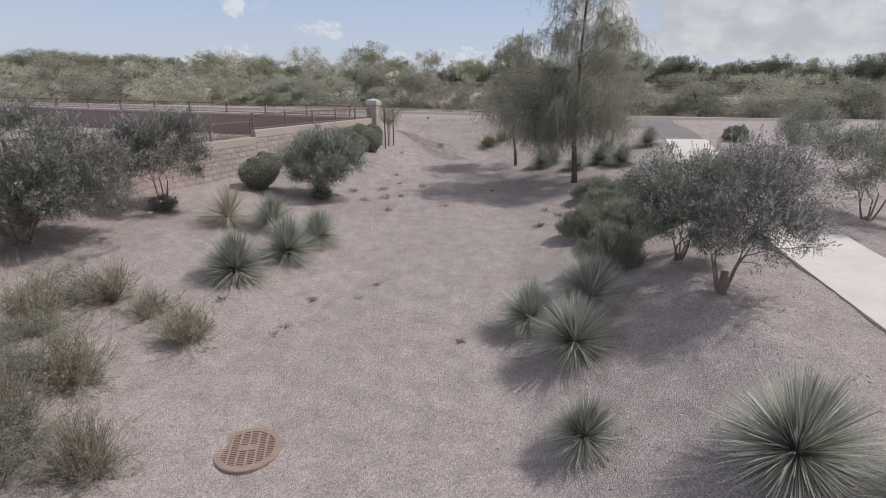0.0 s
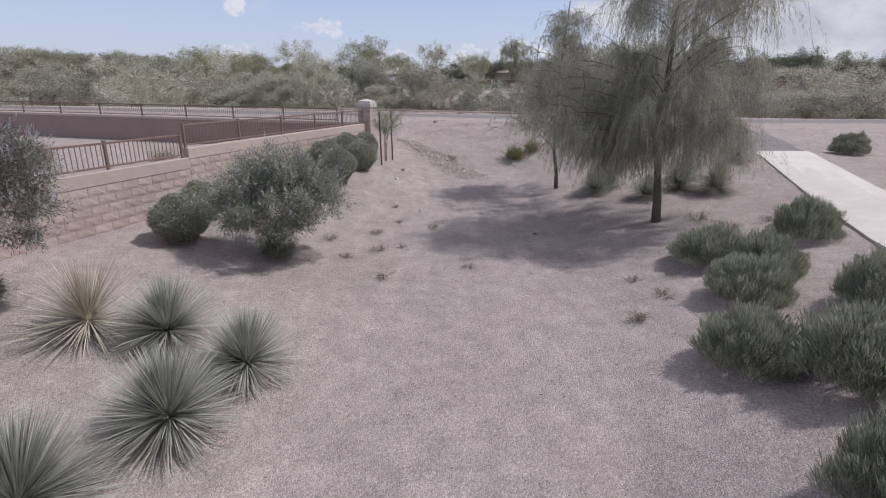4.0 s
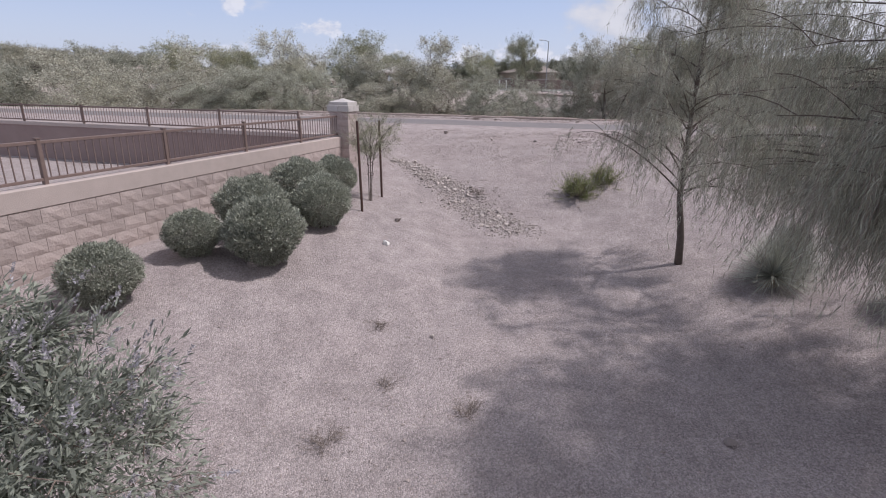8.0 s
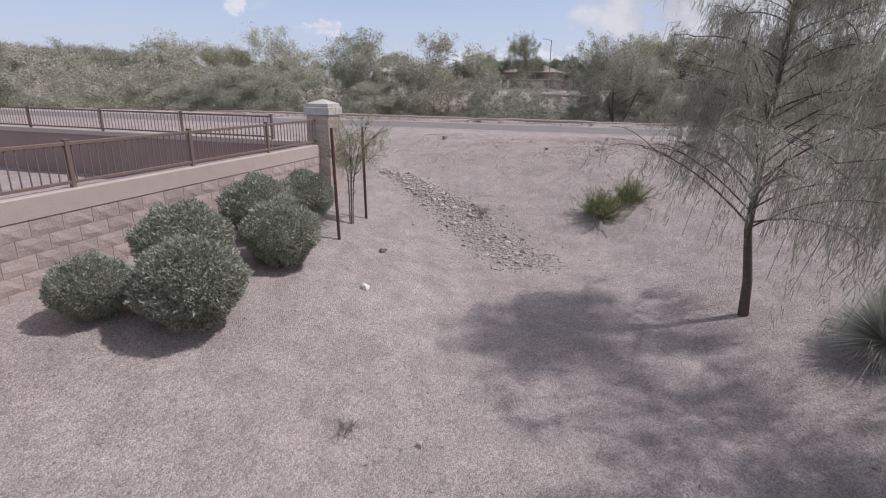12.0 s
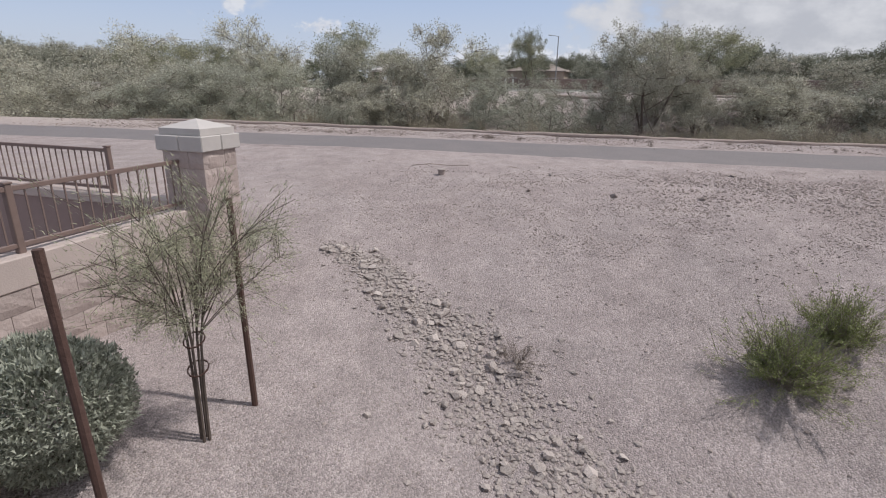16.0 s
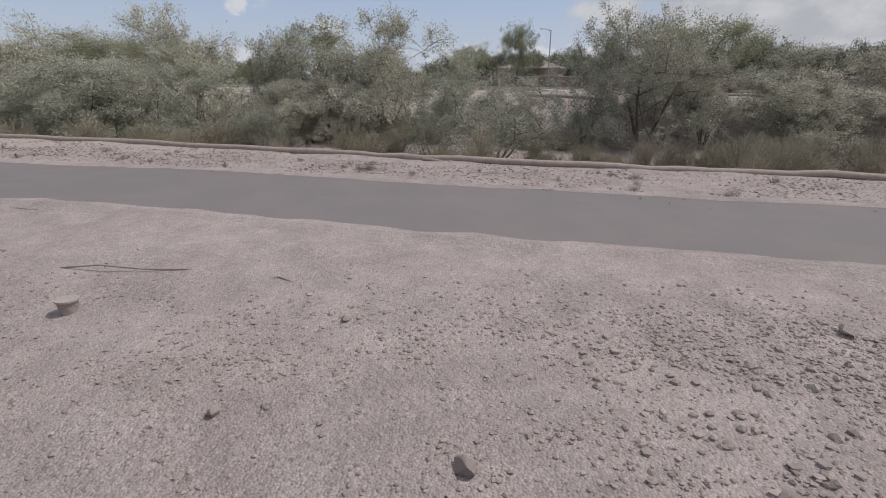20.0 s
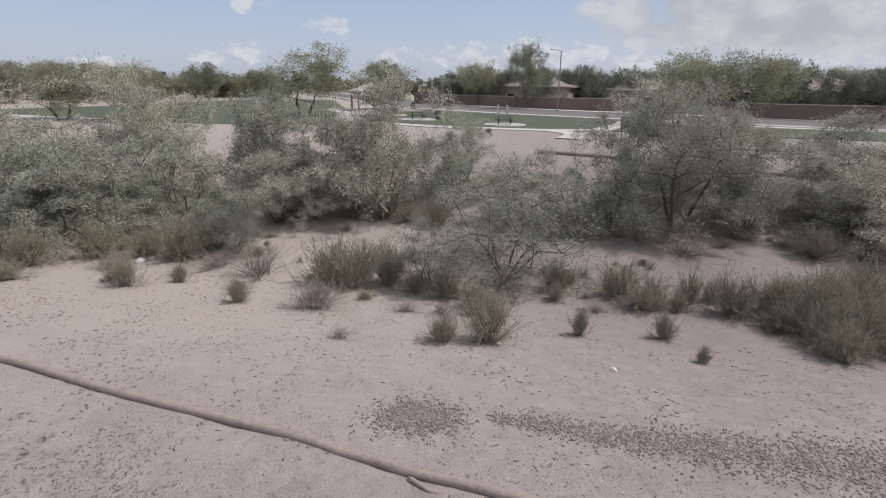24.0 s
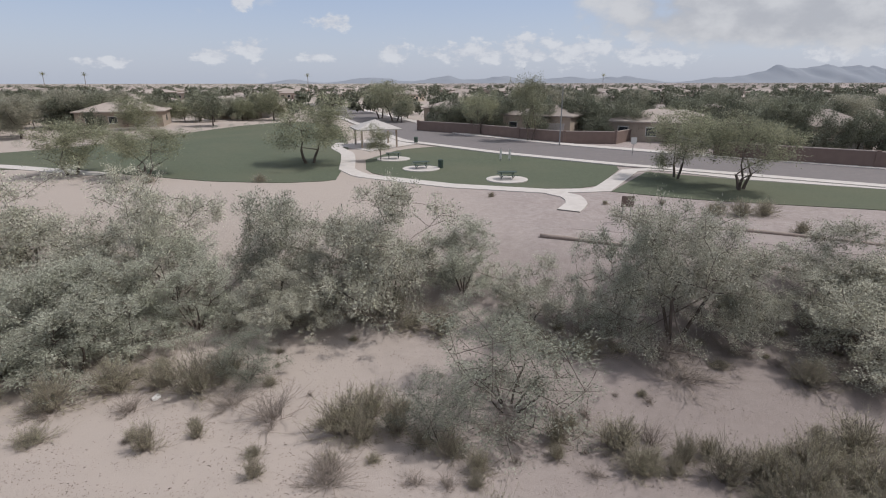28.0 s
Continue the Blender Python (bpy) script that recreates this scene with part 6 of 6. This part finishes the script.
# drain cover
GR = 0.37
gr = thing("drain_cover", -2.42, 2.30, gz(-2.42, 2.30) - 0.012, 10, "round rust-brown cast iron drain cover with slots", "drain cover")
# solid disc below the slats, its dark colour standing in for the shaft's shade
bm = bmesh.new()
bmesh.ops.create_cone(bm, cap_ends=True, segments=40, radius1=GR, radius2=GR, depth=0.03)
part("well", bm, M_SHAFT_SHADE, gr, loc=(0, 0, -0.005))
ring_v, ring_f = [], []
for i in range(48):
    w = 2 * math.pi * i / 48
    for r, z in ((GR + 0.03, -0.03), (GR + 0.03, 0.035), (GR + 0.02, 0.045), (GR - 0.05, 0.045), (GR - 0.05, 0.0)):
        ring_v.append((r * math.cos(w), r * math.sin(w), z))
for i in range(48):
    for k in range(4):
        a, b = i * 5 + k, (i + 1) % 48 * 5 + k
        ring_f.append((a, b, b + 1, a + 1))
part("rim", (ring_v, ring_f), M_GRATE, gr)
for c in range(-3, 4):
    x = c * 0.105
    h = math.sqrt(max(0, (GR - 0.03) ** 2 - x * x))
    part("rib", box(x - 0.014, x + 0.014, -h, h, 0.011, 0.042, 0.003), M_GRATE, gr)
for k in range(-10, 11):
    y = k * 0.033
    h = math.sqrt(max(0, (GR - 0.035) ** 2 - y * y))
    if h > 0.05:
        part("slat", box(-h, h, y - 0.009, y + 0.009, 0.0105, 0.0395), M_GRATE, gr)
part("plate", box(-0.1, 0.1, -0.05, 0.05, 0.0435, 0.0475, 0.003), M_GRATE, gr, "smooth blank centre plate")

# staked sapling
def sapling(x, y):
    """Four thin stems bound together, then a vase of fine branches with sparse feathery leaf."""
    rng = np.random.default_rng(91)
    t = thing("sapling", x, y, gz(x, y), 0, "thin feathery young tree tied between two stakes", "tree")
    stems, boughs, at, way = [], [], [], []
    for i in range(4):
        a = i * 1.6
        q = np.array([math.cos(a), math.sin(a), 0])
        line = [q * 0.03 + (0, 0, -0.1), q * 0.035 + (0.01, 0, 0.45), q * 0.05 + (0.02, 0, 0.85), q * 0.12 + (0.03, 0, 1.3)]
        stems.append([np.array(p) for p in line])
        part("stem", tubes([([p.tolist() for p in stems[-1]], 0.013, 0.008)], 6), M_BARK, t)
    for i in range(34):
        s_ = stems[i % 4]
        foot = s_[2] + (s_[3] - s_[2]) * rng.uniform(-0.15, 1)
        a = (i % 4) * 1.6 + rng.normal() * 0.9
        r = 0.72 * rng.uniform(0.15, 1) ** 0.7
        tip = np.array([0.12 + math.cos(a) * r, math.sin(a) * r, 1.12 + rng.uniform(0.1, 1.0) * (1.1 - 0.4 * r)])
        line = np.array(curve_line(rng, foot, tip, 7, 0.07, 0.35))
        boughs.append((line.tolist(), 0.005, 0.002))
        for j in range(9):
            k = rng.uniform(1.5, 5.9)
            p = line[int(k)] * (1 - k % 1) + line[int(k) + 1] * (k % 1)
            d = (tip - foot) * 0.2 + rng.normal(size=3) * 0.17
            boughs.append(([p.tolist(), (p + d * 0.5 + (0, 0, 0.02)).tolist(), (p + d).tolist()], 0.0024, 0.001))
            ts = rng.uniform(0.1, 1.05, (58, 1))
            at.append(p + d * ts + rng.normal(size=(58, 3)) * 0.025)
            way.append(np.tile(d, (58, 1)) + rng.normal(size=(58, 3)) * 0.13)
    part("branchwork", tubes(boughs, 4), M_BARK, t)
    part("crown", leaf_mesh(np.concatenate(at), np.concatenate(way), 0.036, 0.0062, rng, "leaves", 3), M_FEATHER, t, "sparse feathery green leaves")
    for z in (0.62, 0.86):
        pts = [(0.02 + 0.075 * math.cos(a), 0.075 * math.sin(a), z + 0.03 * math.sin(a)) for a in np.linspace(0, 6.2, 14)]
        part("tie", tubes([(pts, 0.007, 0.007)], 4), M_RUST, t, "rubber tie round the stems")


sapling(-2.5, 23.82)
for x, y, h, lean in ((-2.55, 22.72, 1.95, -1.5), (-2.27, 24.3, 1.85, -1)):
    st = tubes([([(0, 0, -0.3), (0, 0, h * 0.5), (0, 0, h)], 0.028, 0.026)], 8)
    o = part("stake", st, M_RUST)
    o.matrix_basis = pose(x, y, gz(x, y), 0, lean, 0)
    tagged(o, "rust-brown round stake beside the young tree", "stake", "tree stakes")

# marker post by the footpath
mp_ = thing("marker_post", 8.3, 21.6, gz(8.3, 21.6), 10, "dark post with a white panel beside the footpath", "sign")
part("post", tubes([([(0, 0, -0.2), (0, 0, 1.4)], 0.035, 0.035)], 8), M_RUST, mp_)
part("panel", box(-0.25, 0.25, -0.06, -0.04, 0.95, 1.4, 0.005), M_PLASTIC, mp_, "white panel")

# logs along the path and on the far bank
def log(pts, r, label, group):
    pts = [(x, y, gz(x, y) + r * 0.4) for x, y in pts]
    o = new("log")
    tagged(o, label, "log", group)
    fine = []
    for a, b in zip(pts, pts[1:]):
        for k in range(4):
            fine.append(tuple(a[i] + (b[i] - a[i]) * k / 4 + 0.05 * noise.noise((a[0] + k * 0.7, a[1] * 3 + i, 2.0)) for i in range(3)))
    fine.append(pts[-1])
    part("stem", tubes([(fine, r, r * 0.85)], 9), M_LOG, o, smooth_shade=True)
    return o


log([(-14, 43.6), (-10, 42.0), (-5.7, 40.75), (-3, 39.7), (0.08, 38.66), (2.0, 37.85), (5.19, 36.85), (7.4, 36.45), (10, 35.9), (13.5, 35.3)], 0.08, "long weathered log edging the path", "logs beside the path")
log([(2.0, 37.75), (2.25, 37.55), (2.6, 37.45)], 0.035, "broken branch lying by the log", "logs beside the path")
log([(8.8, 66.1), (11.5, 65.2), (15, 64.0)], 0.16, "weathered log on the far bank", "logs on the far bank")
log([(15.6, 63.9), (19, 62.6), (23, 61.3)], 0.16, "weathered log on the far bank", "logs on the far bank")
log([(23.4, 61.1), (27.2, 60.2), (34, 58.6)], 0.16, "weathered log on the far bank", "logs on the far bank")
log([(20, 67.5), (24, 66.2), (30, 63.9), (38, 61)], 0.14, "weathered log on the far bank", "logs on the far bank")
log([(-1.2, 31.45), (0.4, 31.3), (1.1, 31.0)], 0.008, "thin fallen branch on bare soil", "fallen branches")

# dust blown over the path's edges
def dust_edge(side, seed):
    line = offset(PATH_MID, side * 1.42)
    pts = []
    for (x0, y0), (x1, y1) in zip(line, line[1:]):
        n = max(1, int(math.hypot(x1 - x0, y1 - y0) / 0.2))
        pts += [(x0 + (x1 - x0) * k / n, y0 + (y1 - y0) * k / n) for k in range(n)]
    pts = [p for p in pts if -34 < p[0] < 34]
    verts, faces = [], []
    for i, (x, y) in enumerate(pts):
        j = min(i, len(pts) - 2)
        dx, dy = pts[j + 1][0] - pts[j][0], pts[j + 1][1] - pts[j][1]
        d = math.hypot(dx, dy)
        nx, ny = dy / d, -dx / d
        if ny * side > 0:
            nx, ny = -nx, -ny
        w = max(0.03, 0.17 + 0.16 * noise.noise((x * 0.35, seed, 0)) + 0.09 * noise.noise((x * 1.7, seed, 4)) + 0.04 * noise.noise((x * 6.0, seed, 8)))
        z = gz(x, y)
        verts += [(x - nx * 0.25, y - ny * 0.25, gz(x - nx * 0.25, y - ny * 0.25) - 0.01), (x, y, z + 0.03), (x + nx * w, y + ny * w, gz(x + nx * w, y + ny * w) + 0.014)]
        if i:
            a = 3 * (i - 1)
            faces += [(a, a + 3, a + 4, a + 1), (a + 1, a + 4, a + 5, a + 2)]
    return tagged(part("verge_dust", (verts, faces), M_GROUND), "pale dust blown over the path's ragged edge", "dust", kind="structure")


dust_edge(1, 3.0)
dust_edge(-1, 7.0)

# cup on the bank
cup = thing("paper_cup", -0.55, 30.6, gz(-0.55, 30.6), 0, "pale empty tub lying on bare soil", "cup")
part("side", tubes([([(0, 0, 0.0), (0, 0, 0.06), (0, 0, 0.11)], 0.06, 0.075)], 14), M_CLOD, cup)
bm = bmesh.new()
bmesh.ops.create_cone(bm, cap_ends=True, segments=20, radius1=0.085, radius2=0.085, depth=0.015)
part("lid", bm, M_ROCK, cup, "pale round lid", loc=(0, 0, 0.115))

# pipe gate in the river bed, seen past the yard
gate = thing("pipe_gate", -26.3, 56.0, gz(-26.3, 56.0), 8, "pale horizontal pipe gate at the river bed", "gate")
for z in (0.5, 0.85, 1.2, 1.55):
    part("rail", tubes([([(-0.9, 0, z), (0.9, 0, z)], 0.045, 0.045)], 6), M_WHITE, gate)
for x in (-0.9, 0.9):
    part("post", tubes([([(x, 0, -0.2), (x, 0, 1.6)], 0.06, 0.06)], 6), M_WHITE, gate)


# park furniture
def bench_table(x, y, turn):
    pad = new("concrete_pad")
    bm = bmesh.new()
    bmesh.ops.create_cone(bm, cap_ends=True, segments=36, radius1=2.1, radius2=2.1, depth=0.16)
    part("slab", bm, M_CONCRETE, pad)
    pad.matrix_basis = pose(x, y, gz(x, y) + 0.04)
    tagged(pad, "round pale concrete pad in the lawn", "pad", "pads under the tables")
    t = thing("picnic_table", x, y, gz(x, y) + 0.12, turn, "dark green metal picnic table on a concrete pad", "picnic table", "picnic tables in the park")
    part("tabletop", box(-0.95, 0.95, -0.38, 0.38, 0.7, 0.75, 0.015), M_GREEN, t)
    for s in (-1, 1):
        part("seat", box(-0.95, 0.95, s * 0.72 - 0.13, s * 0.72 + 0.13, 0.42, 0.46, 0.012), M_GREEN, t)
        part("leg", tubes([([(s * 0.6, -0.75, 0.42), (s * 0.6, -0.3, 0.2), (s * 0.6, 0.3, 0.2), (s * 0.6, 0.75, 0.42)], 0.035, 0.035)], 6), M_GREEN, t)
        part("pedestal", tubes([([(s * 0.6, 0, 0), (s * 0.6, 0, 0.7)], 0.05, 0.05)], 8), M_GREEN, t)


bench_table(8.75, 84.6, 5)
bench_table(-0.2, 91.2, 20)
bench_table(-4.0, 98.6, 10)


def ramada(x, y, turn):
    """A square shade roof on four posts with a table under it."""
    t = thing("ramada", x, y, gz(x, y) + 0.07, turn, "pale hip-roofed shade shelter on four posts in the park", "shelter")
    for sx in (-1, 1):
        for sy in (-1, 1):
            part("post", box(sx * 2.6 - 0.12, sx * 2.6 + 0.12, sy * 2.6 - 0.12, sy * 2.6 + 0.12, -0.1, 2.5, 0.02), M_STUCCO, t)
    bm = bmesh.new()
    low = [bm.verts.new((a * 3.3, b * 3.3, 2.5)) for a, b in ((-1, -1), (1, -1), (1, 1), (-1, 1))]
    mid = [bm.verts.new((v.co.x, v.co.y, 2.68)) for v in low]
    tip = bm.verts.new((0, 0, 3.9))
    bm.faces.new(low[::-1])
    for i in range(4):
        k = (i + 1) % 4
        bm.faces.new((low[i], low[k], mid[k], mid[i]))
        bm.faces.new((mid[i], mid[k], tip))
    part("roof", bm, M_CAPSTONE, t, "pale pinkish hip roof")


ramada(-8.0, 112.5, 20)


def bin_thing(x, y):
    t = thing("litter_bin", x, y, gz(x, y) + 0.05, 0, "dark green park litter bin", "litter bin", "litter bins")
    part("drum", tubes([([(0, 0, 0), (0, 0, 0.45), (0, 0, 0.9)], 0.3, 0.32)], 12), M_GREEN, t)
    part("lid", tubes([([(0, 0, 0.905), (0, 0, 1.0)], 0.34, 0.2)], 12), M_GREEN, t)


bin_thing(2.0, 91.8)
bin_thing(-2.0, 115.5)


def sign(x, y, h, w, plate_h, label, double=False):
    t = thing("park_sign", x, y, gz(x, y), 0, label, "sign", "signs")
    for s in ((-0.3, 0.3) if double else (0,)):
        part("post", tubes([([(s, 0, -0.2), (s, 0, h)], 0.045, 0.045)], 6), M_POLE, t)
    part("plate", box(-w / 2, w / 2, -0.08, -0.05, h - plate_h, h, 0.006), M_WALLPARK if double else M_PLASTIC, t, "plain plate")


sign(15.4, 68.8, 1.9, 0.9, 0.8, "small brown information sign on two posts", True)
sign(27.4, 101.7, 2.4, 0.75, 0.9, "white street sign on a steel post")
sign(9.4, 97, 1.5, 0.25, 1.2, "white marker post on the lawn")
sign(10.5, 97, 1.5, 0.25, 1.2, "white marker post on the lawn")


def street_lamp(x, y, h, turn):
    t = thing("street_lamp", x, y, gz(x, y), turn, "tall grey steel street lamp with a short arm", "street lamp", "street lamps")
    part("pole", tubes([([(0, 0, -0.2), (0, 0, h * 0.5), (0, 0, h)], 0.11, 0.07)], 8), M_POLE, t)
    arm = part("arm", tubes([([(0, 0, h - 0.1), (0.8, 0, h + 0.1), (1.5, 0, h + 0.12)], 0.05, 0.04)], 6), M_POLE, t)
    part("lamp_head", box(1.3, 1.9, -0.12, 0.12, h + 0.05, h + 0.17, 0.03), M_POLE, arm)


street_lamp(20.0, 112.3, 8.6, 200)
# low shrubs round the park
for i, (x, y, w, h) in enumerate(((24.5, 70.3, 1.5, 1.2), (22.8, 70.6, 1.3, 1.1), (26.3, 70.4, 1.3, 1.2), (26.3, 66.1, 0.9, 0.9), (20, 73.8, 0.5, 0.5), (6.5, 76.9, 0.45, 0.45), (15.5, 74, 0.4, 0.4), (-27, 83.5, 1.2, 0.9), (-16, 84, 1.0, 0.8))):
    tuft("brush", BROOM[i % 3], x, y, w, h, i * 53, "olive-brown brush at the park's edge", group="brush at the park's edge")
hedge_mesh = ball_geometry(9, 1600)
hedge_mesh.materials.append(M_BALL)
for i in range(16):
    x, y = -62 + i * 2.1, 111.5 + i * 2.9
    t = thing("hedge_shrub", x, y, gz(x, y), i * 40, "low dark shrub along the lawn's edge", "shrub", "shrubs along the lawn")
    t.scale = (1.5, 1.5, 1.2)
    o = new("foliage", hedge_mesh)
    o.parent = t


# ---- pieces of the walls ----
def lay_blocks(parent, a, b, top, floor_z, limit):
    """Courses of split-face blocks on the outer face, from the top down."""
    count = 0
    course = 0
    z = top - BLOCK_H / 2
    while z > floor_z:
        x = -(BLOCK_L / 2 if course % 2 else 0)
        while x < b - a:
            x0, x1 = max(0, x), min(b - a, x + BLOCK_L)
            if x1 - x0 > 0.08 and count < limit:
                o = new("block", block_mesh(round(x1 - x0, 3), block_rng.randrange(4), 0.06))
                o.parent = parent
                o.location = ((x0 + x1) / 2, -0.075, z)
                count += 1
            x += BLOCK_L
        z -= BLOCK_H
        course += 1


for number, (a, b, top) in enumerate(SECTIONS, 1):
    lay_blocks(bpy.data.objects["wall_near_%d" % number], a, b, top - 0.131, 0.35 if number < 3 else 0.8, 290 if number < 3 else 110)
for side in range(4):
    m = Matrix.Rotation(math.pi / 2 * side, 4, "Z")
    z, course = PIL_TOP - BLOCK_H / 2, 0
    while z > PIL_BASE:
        cuts = (-0.287, 0.08, 0.287) if course % 2 else (-0.287, -0.08, 0.287)
        for x0, x1 in zip(cuts, cuts[1:]):
            o = new("block", block_mesh(round(x1 - x0, 3), block_rng.randrange(4), 0.06))
            o.parent = pil
            o.matrix_basis = m @ Matrix.Translation(((x0 + x1) / 2, -0.257, z))
        z -= BLOCK_H
        course += 1
